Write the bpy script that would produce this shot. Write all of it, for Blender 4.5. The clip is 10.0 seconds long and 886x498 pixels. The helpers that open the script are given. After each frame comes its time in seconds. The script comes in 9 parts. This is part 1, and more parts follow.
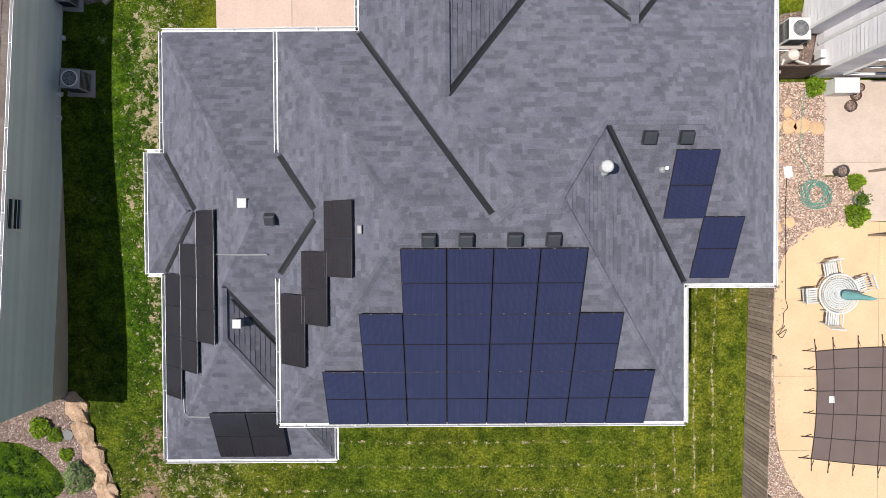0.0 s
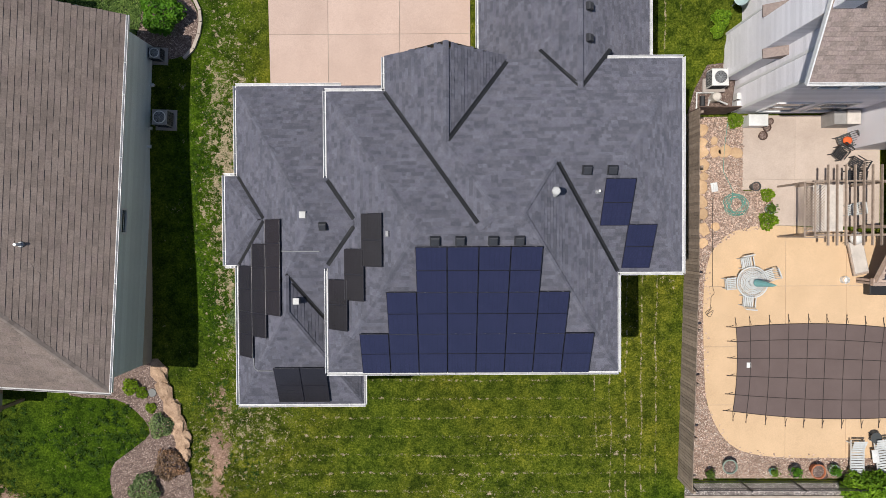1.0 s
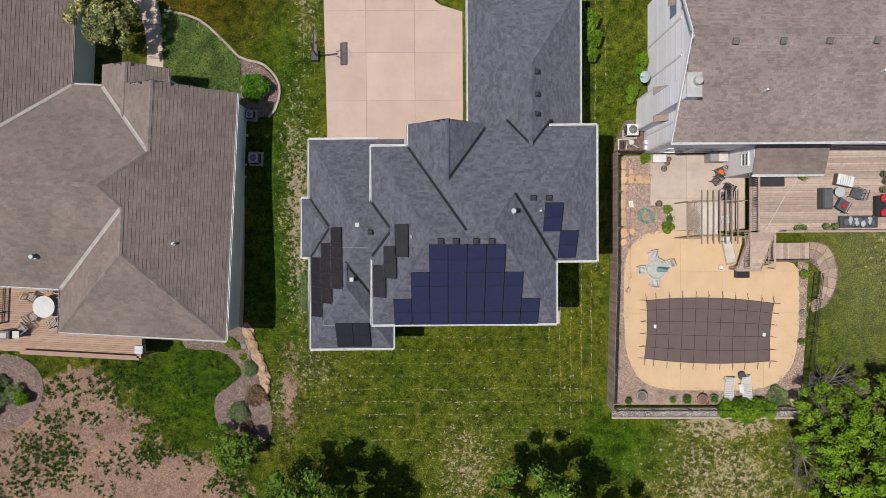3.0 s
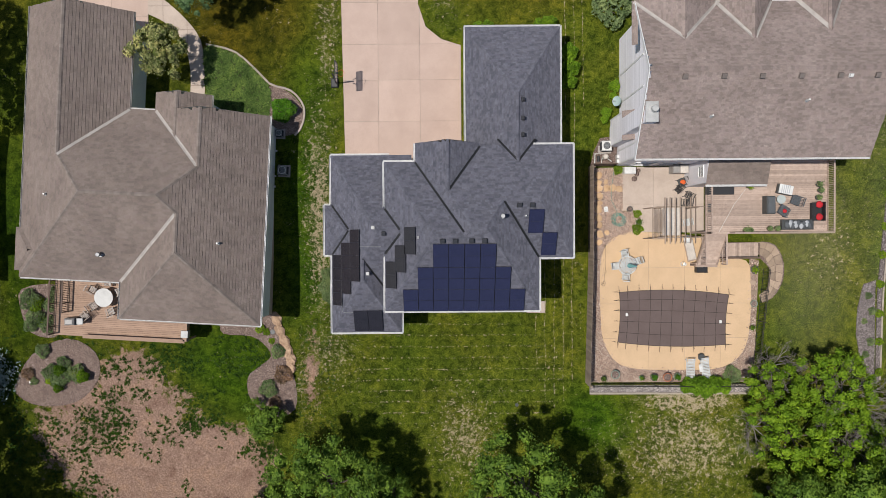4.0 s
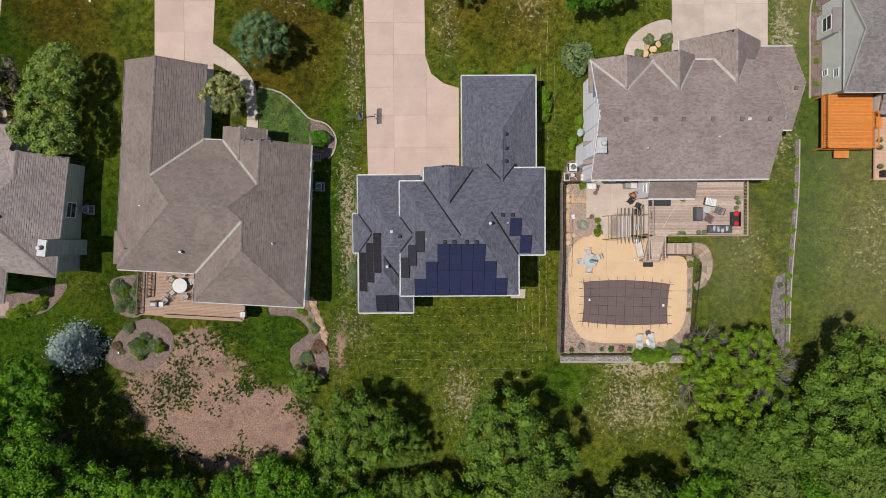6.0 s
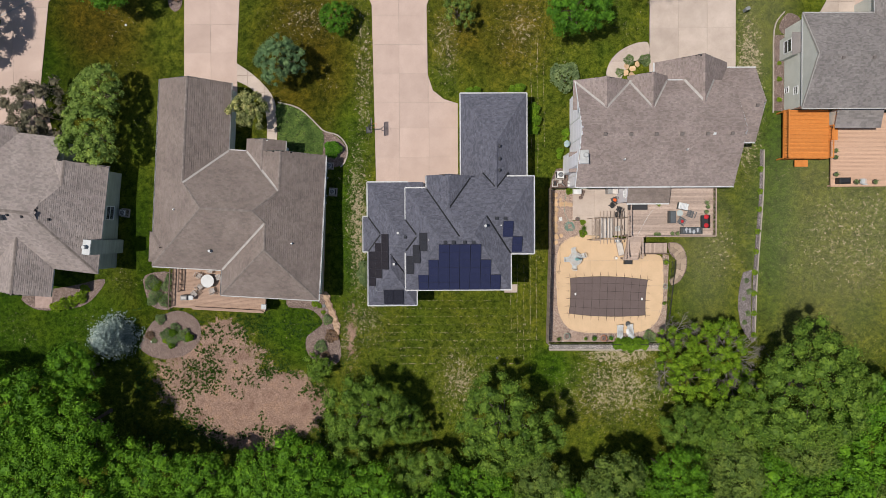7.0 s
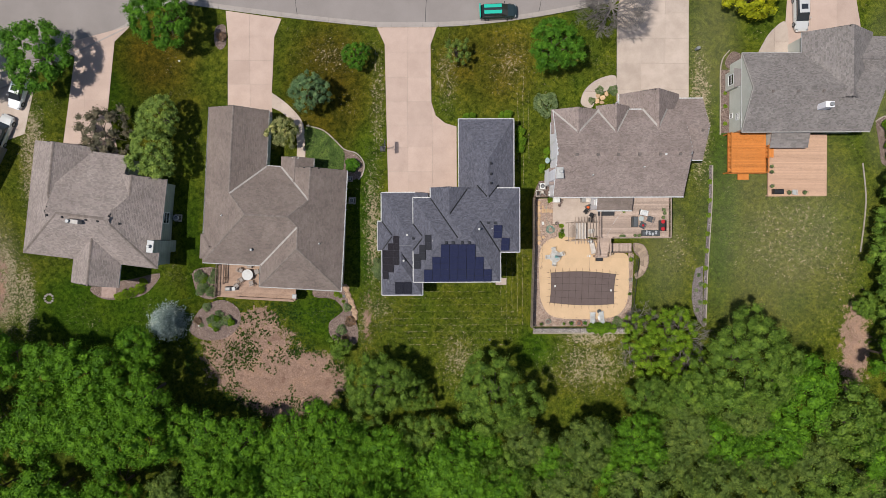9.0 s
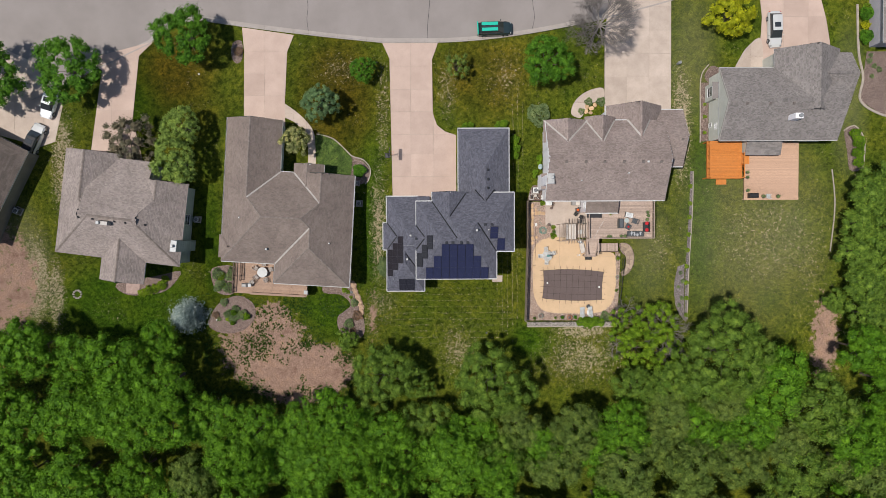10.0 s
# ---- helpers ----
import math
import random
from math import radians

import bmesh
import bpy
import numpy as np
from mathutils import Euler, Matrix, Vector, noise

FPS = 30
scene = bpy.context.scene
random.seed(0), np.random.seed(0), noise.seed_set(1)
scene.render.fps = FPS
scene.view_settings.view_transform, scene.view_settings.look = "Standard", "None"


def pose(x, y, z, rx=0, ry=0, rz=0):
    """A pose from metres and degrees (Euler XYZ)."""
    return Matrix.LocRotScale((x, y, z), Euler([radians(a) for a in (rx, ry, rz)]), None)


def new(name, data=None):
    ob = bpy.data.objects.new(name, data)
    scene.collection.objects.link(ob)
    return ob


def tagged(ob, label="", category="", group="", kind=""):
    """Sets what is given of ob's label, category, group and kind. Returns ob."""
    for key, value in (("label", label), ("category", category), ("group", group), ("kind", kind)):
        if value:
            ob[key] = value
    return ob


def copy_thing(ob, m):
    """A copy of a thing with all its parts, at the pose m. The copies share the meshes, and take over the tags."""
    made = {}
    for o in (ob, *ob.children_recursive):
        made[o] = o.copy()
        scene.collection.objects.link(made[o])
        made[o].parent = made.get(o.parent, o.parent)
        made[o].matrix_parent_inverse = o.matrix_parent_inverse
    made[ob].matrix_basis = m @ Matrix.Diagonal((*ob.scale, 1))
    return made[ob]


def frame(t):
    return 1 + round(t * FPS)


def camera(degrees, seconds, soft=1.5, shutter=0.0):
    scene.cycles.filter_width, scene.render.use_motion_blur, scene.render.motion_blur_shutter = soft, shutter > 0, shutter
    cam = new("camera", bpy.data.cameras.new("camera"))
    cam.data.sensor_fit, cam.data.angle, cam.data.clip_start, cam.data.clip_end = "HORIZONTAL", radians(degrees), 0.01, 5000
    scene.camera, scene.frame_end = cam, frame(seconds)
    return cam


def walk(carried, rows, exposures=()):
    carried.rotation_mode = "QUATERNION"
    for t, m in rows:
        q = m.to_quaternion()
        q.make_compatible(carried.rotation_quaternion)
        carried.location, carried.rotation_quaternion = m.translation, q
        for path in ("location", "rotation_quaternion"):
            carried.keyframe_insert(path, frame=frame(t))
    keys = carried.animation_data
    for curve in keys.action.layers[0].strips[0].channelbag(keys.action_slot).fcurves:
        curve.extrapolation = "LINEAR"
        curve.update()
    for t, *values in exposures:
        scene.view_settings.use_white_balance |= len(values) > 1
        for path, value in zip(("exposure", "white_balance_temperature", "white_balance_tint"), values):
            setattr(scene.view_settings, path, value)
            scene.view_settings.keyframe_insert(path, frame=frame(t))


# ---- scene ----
cam = camera(68.0, 10.0, soft=0.5)
PATH = [
    (0.0, pose(1.077, -0.794, 23.724, -1.057, -0.001, -0.309)),
    (0.5, pose(1.086, -0.711, 26.848, -1.240, 0.100, -0.275)),
    (1.0, pose(1.098, -0.711, 30.377, -1.116, 0.187, -0.334)),
    (1.5, pose(1.009, -0.668, 33.714, -1.133, 0.056, -0.380)),
    (2.0, pose(0.895, -0.624, 37.180, -1.163, -0.073, -0.391)),
    (2.5, pose(0.897, -0.603, 40.531, -1.149, -0.024, -0.365)),
    (4.0, pose(0.768, -0.653, 51.177, -0.977, -0.041, -0.419)),
    (4.5, pose(0.705, -0.689, 54.577, -0.891, -0.073, -0.416)),
    (5.0, pose(0.691, -0.692, 58.084, -0.869, -0.030, -0.373)),
    (5.5, pose(0.615, -0.574, 61.391, -0.972, -0.072, -0.373)),
    (7.0, pose(0.375, 0.078, 72.023, -1.435, -0.174, -0.341)),
    (7.5, pose(0.418, 0.077, 75.418, -1.365, -0.107, -0.350)),
    (8.0, pose(0.238, 0.205, 78.940, -1.424, -0.204, -0.357)),
    (8.5, pose(0.192, 0.305, 82.293, -1.461, -0.208, -0.309)),
    (9.0, pose(0.083, 0.240, 85.798, -1.374, -0.248, -0.303)),
    (9.5, pose(-0.069, 0.255, 89.126, -1.337, -0.316, -0.316)),
    (10.0, pose(-0.247, 0.393, 92.465, -1.412, -0.398, -0.278)),
]
walk(cam, PATH, exposures=[(0.0, 0.55), (0.5, 0.40), (1.0, 0.19), (2.0, 0.04), (4.0, 0.0), (10.0, 0.0)])

# ---- light: high sun from the west-south-west, clear sky ----
LIGHT_DIR = Vector((0.39, 0.045, -1.0)).normalized()
sky_world = bpy.data.worlds.new("sky")
scene.world = sky_world
sky_world.use_nodes = True
wn = sky_world.node_tree
sky = wn.nodes.new("ShaderNodeTexSky")
sky.sky_type = "NISHITA"
sky.sun_disc = False
sky.sun_elevation = radians(68.5)
sky.sun_rotation = radians(263.4)
wn.nodes["Background"].inputs["Strength"].default_value = 0.082
wn.links.new(sky.outputs[0], wn.nodes["Background"].inputs["Color"])
sun = new("sun", bpy.data.lights.new("sun", "SUN"))
sun.data.energy = 4.15
sun.data.angle = radians(0.55)
sun.data.color = (1.0, 0.95, 0.88)
sun.matrix_world = LIGHT_DIR.to_track_quat("-Z", "Y").to_matrix().to_4x4()


# ---- materials ----
def nodes_of(name, rough=0.8, metal=0.0):
    m = bpy.data.materials.new(name)
    m.use_nodes = True
    nt = m.node_tree
    b = nt.nodes["Principled BSDF"]
    b.inputs["Roughness"].default_value = rough
    b.inputs["Metallic"].default_value = metal
    return m, nt, b


def ramp(nt, fac, stops, interp="LINEAR"):
    r = nt.nodes.new("ShaderNodeValToRGB")
    r.color_ramp.interpolation = interp
    e = r.color_ramp.elements
    e[0].position, e[0].color = stops[0][0], (*stops[0][1], 1)
    e[1].position, e[1].color = stops[-1][0], (*stops[-1][1], 1)
    for p, c in stops[1:-1]:
        n = e.new(p)
        n.color = (*c, 1)
    nt.links.new(fac, r.inputs["Fac"])
    return r.outputs["Color"]


def noise_tex(nt, vec, scale, detail=4.0, rough=0.6, out="Fac", distort=0.0):
    n = nt.nodes.new("ShaderNodeTexNoise")
    n.inputs["Scale"].default_value = scale
    n.inputs["Detail"].default_value = detail
    n.inputs["Roughness"].default_value = rough
    n.inputs["Distortion"].default_value = distort
    nt.links.new(vec, n.inputs["Vector"])
    return n.outputs[out]


def mix(nt, fac, a, b, mode="MIX"):
    m = nt.nodes.new("ShaderNodeMix")
    m.data_type, m.blend_type = "RGBA", mode
    for slot, v in ((0, fac), (6, a), (7, b)):
        if isinstance(v, (int, float)):
            m.inputs[slot].default_value = v
        elif isinstance(v, tuple):
            m.inputs[slot].default_value = (*v, 1)
        else:
            nt.links.new(v, m.inputs[slot])
    return m.outputs[2]


def maths(nt, op, a, b=0.0, c=0.0):
    m = nt.nodes.new("ShaderNodeMath")
    m.operation = op
    for k, v in enumerate((a, b, c)):
        if isinstance(v, (int, float)):
            m.inputs[k].default_value = v
        else:
            nt.links.new(v, m.inputs[k])
    return m.outputs[0]


def world_pos(nt):
    return nt.nodes.new("ShaderNodeNewGeometry").outputs["Position"]


def add_bump(nt, b, height, strength=0.4, dist=0.02):
    n = nt.nodes.new("ShaderNodeBump")
    n.inputs["Strength"].default_value = strength
    n.inputs["Distance"].default_value = dist
    nt.links.new(height, n.inputs["Height"])
    nt.links.new(n.outputs["Normal"], b.inputs["Normal"])


def surface(name, dark, light, scale=3.0, fine=40.0, rough=0.8, bump=0.3, metal=0.0, vary=0.0, piece="", spread=(0.3, 0.7), bump_dist=0.01):
    """A two-scale mottled surface; piece: vary by 'object' or by 'island'."""
    m, nt, b = nodes_of(name, rough, metal)
    p = world_pos(nt)
    col = ramp(nt, noise_tex(nt, p, scale, 5), [(spread[0], dark), (spread[1], light)])
    f = noise_tex(nt, p, fine, 3)
    col = mix(nt, 0.35, col, ramp(nt, f, [(0.3, (0.45,) * 3), (0.7, (1.0,) * 3)]), "MULTIPLY")
    if piece:
        src = nt.nodes.new("ShaderNodeObjectInfo").outputs["Random"] if piece == "object" else nt.nodes.new("ShaderNodeNewGeometry").outputs["Random Per Island"]
        col = mix(nt, 1.0, col, ramp(nt, src, [(0.0, (1 - vary,) * 3), (1.0, (1 + vary * 0.5,) * 3)]), "MULTIPLY")
    nt.links.new(col, b.inputs["Base Color"])
    if bump:
        add_bump(nt, b, f, bump, bump_dist)
    return m


def plain(name, col, rough=0.5, metal=0.0, dirt=0.25):
    return surface(name, tuple(c * (1 - dirt) for c in col), col, 2.0, 30.0, rough, 0.05, metal)


def shingle_surface(name, dark, light, scale, fine, vary, piece, matt=0.0):
    """Mineral-coated shingle: streaky weathering, grit, and a tone and tint of its own for each tab."""
    m, nt, b = nodes_of(name, 0.92)
    b.inputs["Specular IOR Level"].default_value = 0.25
    b.inputs["Diffuse Roughness"].default_value = matt
    p = world_pos(nt)
    col = ramp(nt, noise_tex(nt, p, scale, 6, 0.7), [(0.3, dark), (0.7, light)])
    f = noise_tex(nt, p, fine, 5, 0.75)
    col = mix(nt, 0.75, col, ramp(nt, f, [(0.3, (0.55,) * 3), (0.7, (1.4,) * 3)]), "MULTIPLY")
    src = nt.nodes.new("ShaderNodeObjectInfo").outputs["Random"] if piece == "object" else nt.nodes.new("ShaderNodeNewGeometry").outputs["Random Per Island"]
    col = mix(nt, 1.0, col, ramp(nt, src, [(0.0, (1 - vary,) * 3), (0.3, (1 - vary * 0.7,) * 3), (0.42, (1.0, 0.98, 0.97)), (0.7, (1.04, 1.04, 1.05)), (0.8, (0.97, 0.94, 0.97)), (1.0, (1 + vary * 0.6,) * 3)]), "MULTIPLY")
    nt.links.new(col, b.inputs["Base Color"])
    add_bump(nt, b, f, 0.5, 0.010)
    return m


def pebbled(name, stops, scale, gap=(0.05, 0.04, 0.035), rough=0.85):
    """Loose stones: each cell a stone of its own tone, dark between them."""
    m, nt, b = nodes_of(name, rough)
    p = world_pos(nt)
    v = nt.nodes.new("ShaderNodeTexVoronoi")
    v.inputs["Scale"].default_value = scale
    nt.links.new(p, v.inputs["Vector"])
    e = nt.nodes.new("ShaderNodeTexVoronoi")
    e.feature = "DISTANCE_TO_EDGE"
    e.inputs["Scale"].default_value = scale
    nt.links.new(p, e.inputs["Vector"])
    c = nt.nodes.new("ShaderNodeSeparateColor")
    nt.links.new(v.outputs["Color"], c.inputs[0])
    col = ramp(nt, c.outputs[0], stops)
    col = mix(nt, 0.8, col, ramp(nt, noise_tex(nt, p, 1.3, 5, 0.7), [(0.3, (0.6,) * 3), (0.7, (1.25,) * 3)]), "MULTIPLY")
    col = mix(nt, ramp(nt, e.outputs["Distance"], [(0.02, (1, 1, 1)), (0.14, (0, 0, 0))]), col, gap)
    nt.links.new(col, b.inputs["Base Color"])
    add_bump(nt, b, e.outputs["Distance"], 1.0, 0.04)
    return m


SHINGLE_GREY = shingle_surface("slate_grey_shingle", (0.087, 0.091, 0.116), (0.140, 0.141, 0.173), 2.5, 40, 0.23, "island", 1.0)
SHINGLE_PIECE = shingle_surface("slate_grey_shingle_piece", (0.087, 0.091, 0.116), (0.140, 0.141, 0.173), 2.5, 40, 0.23, "object", 1.0)
SHINGLE_BROWN = shingle_surface("weathered_brown_shingle", (0.162, 0.130, 0.114), (0.229, 0.186, 0.162), 0.35, 16, 0.13, "island")
SHINGLE_TAUPE = shingle_surface("taupe_shingle", (0.207, 0.166, 0.149), (0.298, 0.242, 0.22), 0.4, 16, 0.20, "island")
SHINGLE_STONE = shingle_surface("grey_brown_shingle", (0.225, 0.190, 0.173), (0.315, 0.268, 0.245), 0.35, 18, 0.2, "island")
SHINGLE_ASH = shingle_surface("ash_grey_shingle", (0.175, 0.158, 0.150), (0.25, 0.228, 0.216), 0.4, 18, 0.24, "island")
DECKING_DARK = plain("roof_underlay", (0.05, 0.05, 0.055), 0.9)
VALLEY_MET = plain("dark_valley_metal", (0.018, 0.018, 0.02), 0.55, 0.0)
WHITE_TRIM = plain("white_trim_paint", (0.8, 0.8, 0.8), 0.4, 0.0, 0.1)
BEIGE_WALL = surface("beige_render", (0.45, 0.40, 0.34), (0.55, 0.49, 0.42), 1.5, 50, 0.85, 0.2)
GREEN_SIDING = surface("grey_green_siding", (0.70, 0.76, 0.74), (0.78, 0.84, 0.82), 0.8, 30, 0.7, 0.1, vary=0.10, piece="object")
MOSS_SIDING = surface("moss_grey_siding", (0.33, 0.37, 0.33), (0.40, 0.44, 0.40), 0.8, 30, 0.7, 0.1, vary=0.12, piece="object")
GREY_SIDING = surface("pale_grey_siding", (0.82, 0.80, 0.84), (0.88, 0.86, 0.90), 0.8, 30, 0.6, 0.1, vary=0.1, piece="object")
SAGE_SIDING = surface("pale_sage_siding", (0.52, 0.53, 0.48), (0.60, 0.61, 0.56), 0.8, 30, 0.6, 0.1)
VENT_SLATE = plain("slate_vent_metal", (0.038, 0.040, 0.048), 0.55)
DARK_MET = plain("dark_painted_metal", (0.03, 0.03, 0.034), 0.75, 0.0)
PALE_MET = plain("galvanised_metal", (0.31, 0.32, 0.33), 0.5, 0.2)
SHINGLE_DARK = shingle_surface("dark_brown_shingle", (0.095, 0.078, 0.068), (0.14, 0.115, 0.10), 0.4, 16, 0.18, "island")
TAUPE_WALL = surface("dark_taupe_siding", (0.20, 0.18, 0.155), (0.26, 0.235, 0.205), 0.8, 30, 0.8, 0.1)
LILAC_WALL = surface("lilac_grey_siding", (0.40, 0.38, 0.42), (0.48, 0.455, 0.50), 0.8, 30, 0.8, 0.1)
WHITE_PLA = plain("white_plastic", (0.78, 0.78, 0.76), 0.4)
BLACK_PLA = plain("black_plastic", (0.02, 0.02, 0.022), 0.5)
CONCRETE = surface("warm_driveway_concrete", (0.475, 0.352, 0.292), (0.555, 0.418, 0.352), 0.5, 25, 0.9, 0.15, vary=0.08, piece="object")
CONCRETE_OLD = surface("grey_beige_concrete", (0.44, 0.355, 0.295), (0.56, 0.46, 0.39), 0.6, 25, 0.9, 0.15, vary=0.08, piece="object")
POOL_DECK = surface("tan_pool_deck_coating", (0.58, 0.405, 0.245), (0.665, 0.465, 0.285), 0.7, 30, 0.85, 0.15, vary=0.05, piece="object")
ASPHALT = surface("pale_worn_asphalt", (0.25, 0.22, 0.205), (0.30, 0.265, 0.25), 0.25, 30, 0.9, 0.2)
CURB = surface("kerb_concrete", (0.33, 0.29, 0.265), (0.40, 0.355, 0.325), 1.0, 25, 0.9, 0.2)
MULCH = pebbled("brown_mulch", [(0.0, (0.12, 0.08, 0.065)), (0.5, (0.24, 0.17, 0.145)), (0.85, (0.35, 0.265, 0.225)), (1.0, (0.5, 0.40, 0.35))], 19, (0.09, 0.06, 0.05), 0.95)
GRAVEL_BED = pebbled("pinkish_gravel_bed", [(0.0, (0.24, 0.15, 0.115)), (0.3, (0.42, 0.28, 0.21)), (0.7, (0.55, 0.41, 0.32)), (1.0, (0.75, 0.65, 0.56))], 20, (0.13, 0.085, 0.065))
GREY_GRAVEL = pebbled("grey_gravel", [(0.0, (0.18, 0.155, 0.15)), (0.4, (0.36, 0.32, 0.30)), (0.8, (0.50, 0.45, 0.42)), (1.0, (0.70, 0.65, 0.60))], 15)
GREY_MULCH = pebbled("grey_bark_mulch", [(0.0, (0.13, 0.105, 0.10)), (0.5, (0.25, 0.21, 0.205)), (1.0, (0.40, 0.35, 0.34))], 12)
STONE_TAN = surface("tan_flagstone", (0.52, 0.33, 0.18), (0.70, 0.48, 0.29), 2, 20, 0.85, 0.4, vary=0.25, piece="object")
STONE_GREY = surface("rough_limestone", (0.35, 0.30, 0.25), (0.50, 0.44, 0.37), 3, 25, 0.9, 0.5, vary=0.2, piece="object")
EDGING = surface("concrete_edging", (0.34, 0.29, 0.24), (0.46, 0.39, 0.33), 2, 25, 0.9, 0.3)
WOOD_GREY = surface("weathered_deck_wood", (0.40, 0.30, 0.245), (0.54, 0.415, 0.34), 5, 60, 0.85, 0.3, vary=0.24, piece="object")
WOOD_FENCE = surface("grey_brown_fence_wood", (0.27, 0.205, 0.16), (0.40, 0.315, 0.25), 5, 60, 0.85, 0.3, vary=0.28, piece="object")
WOOD_TAN = surface("tan_composite_deck", (0.35, 0.23, 0.165), (0.42, 0.28, 0.20), 3, 60, 0.8, 0.2, vary=0.14, piece="object")
WOOD_PALE = surface("pale_composite_deck", (0.55, 0.345, 0.235), (0.62, 0.40, 0.275), 3, 60, 0.8, 0.2, vary=0.1, piece="object")
WOOD_ORANGE = surface("orange_stained_deck", (0.58, 0.19, 0.03), (0.68, 0.24, 0.045), 3, 60, 0.6, 0.2, vary=0.14, piece="object")
BARK = surface("tree_bark", (0.07, 0.05, 0.04), (0.16, 0.12, 0.10), 8, 30, 0.95, 0.7)
BARE_BARK = surface("grey_bare_bark", (0.16, 0.14, 0.13), (0.27, 0.24, 0.22), 8, 30, 0.95, 0.5)
COVER_MAT = surface("brown_pool_cover_mesh", (0.115, 0.082, 0.075), (0.135, 0.098, 0.09), 1.0, 60, 0.8, 0.1)
STRAP = plain("dark_cover_strap", (0.035, 0.025, 0.023), 0.8)


def leaf_mat(name, dark, light, rough=0.55):
    m, nt, b = nodes_of(name, rough)
    r = nt.nodes.new("ShaderNodeNewGeometry").outputs["Random Per Island"]
    p = world_pos(nt)
    col = ramp(nt, r, [(0.0, tuple(c * 0.95 for c in dark)), (0.5, tuple((c + d) / 2 for c, d in zip(dark, light))), (1.0, tuple(c * 1.05 for c in light))])
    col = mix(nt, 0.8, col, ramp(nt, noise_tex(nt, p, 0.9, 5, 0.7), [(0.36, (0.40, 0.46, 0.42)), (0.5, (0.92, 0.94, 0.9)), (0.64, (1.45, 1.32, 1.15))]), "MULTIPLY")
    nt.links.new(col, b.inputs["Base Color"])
    b.inputs["Specular IOR Level"].default_value = 0.14
    t = nt.nodes.new("ShaderNodeBsdfTranslucent")
    nt.links.new(mix(nt, 1.0, col, (1.25, 1.25, 0.8), "MULTIPLY"), t.inputs["Color"])
    ms = nt.nodes.new("ShaderNodeMixShader")
    ms.inputs[0].default_value = 0.13
    nt.links.new(b.outputs[0], ms.inputs[1])
    nt.links.new(t.outputs[0], ms.inputs[2])
    nt.links.new(ms.outputs[0], nt.nodes["Material Output"].inputs["Surface"])
    return m


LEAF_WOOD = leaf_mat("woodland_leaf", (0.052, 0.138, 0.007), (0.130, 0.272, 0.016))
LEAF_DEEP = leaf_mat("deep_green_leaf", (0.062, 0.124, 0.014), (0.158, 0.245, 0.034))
LEAF_MAPLE = leaf_mat("maple_leaf", (0.045, 0.13, 0.008), (0.10, 0.23, 0.018))
LEAF_OLIVE = leaf_mat("olive_leaf", (0.075, 0.125, 0.022), (0.165, 0.228, 0.046))
LEAF_LIME = leaf_mat("lime_leaf", (0.09, 0.16, 0.008), (0.20, 0.29, 0.02))
LEAF_BIRCH = leaf_mat("birch_leaf", (0.13, 0.21, 0.035), (0.27, 0.36, 0.085))
LEAF_YELLOW = leaf_mat("golden_leaf", (0.22, 0.25, 0.008), (0.42, 0.43, 0.015))
LEAF_BLUE = leaf_mat("blue_spruce_needle", (0.21, 0.27, 0.265), (0.37, 0.44, 0.43))
LEAF_HEDGE = leaf_mat("upright_bush_leaf", (0.075, 0.16, 0.008), (0.16, 0.27, 0.018))
LEAF_SPRUCE = leaf_mat("green_spruce_needle", (0.08, 0.15, 0.06), (0.17, 0.26, 0.12))
LEAF_CREAM = leaf_mat("cream_blossom_leaf", (0.10, 0.14, 0.025), (0.46, 0.44, 0.20))
LEAF_RUST = leaf_mat("grey_budding_leaf", (0.095, 0.085, 0.055), (0.185, 0.165, 0.115))
LEAF_RED = leaf_mat("reddish_dry_leaf", (0.13, 0.085, 0.055), (0.27, 0.175, 0.12))
VENT_TAUPE = plain("taupe_vent_metal", (0.19, 0.16, 0.145), 0.7)
LEAF_FRESH = leaf_mat("fresh_green_leaf", (0.088, 0.17, 0.008), (0.19, 0.30, 0.020))
LEAF_GREYISH = leaf_mat("grey_green_leaf", (0.10, 0.15, 0.06), (0.21, 0.27, 0.12))


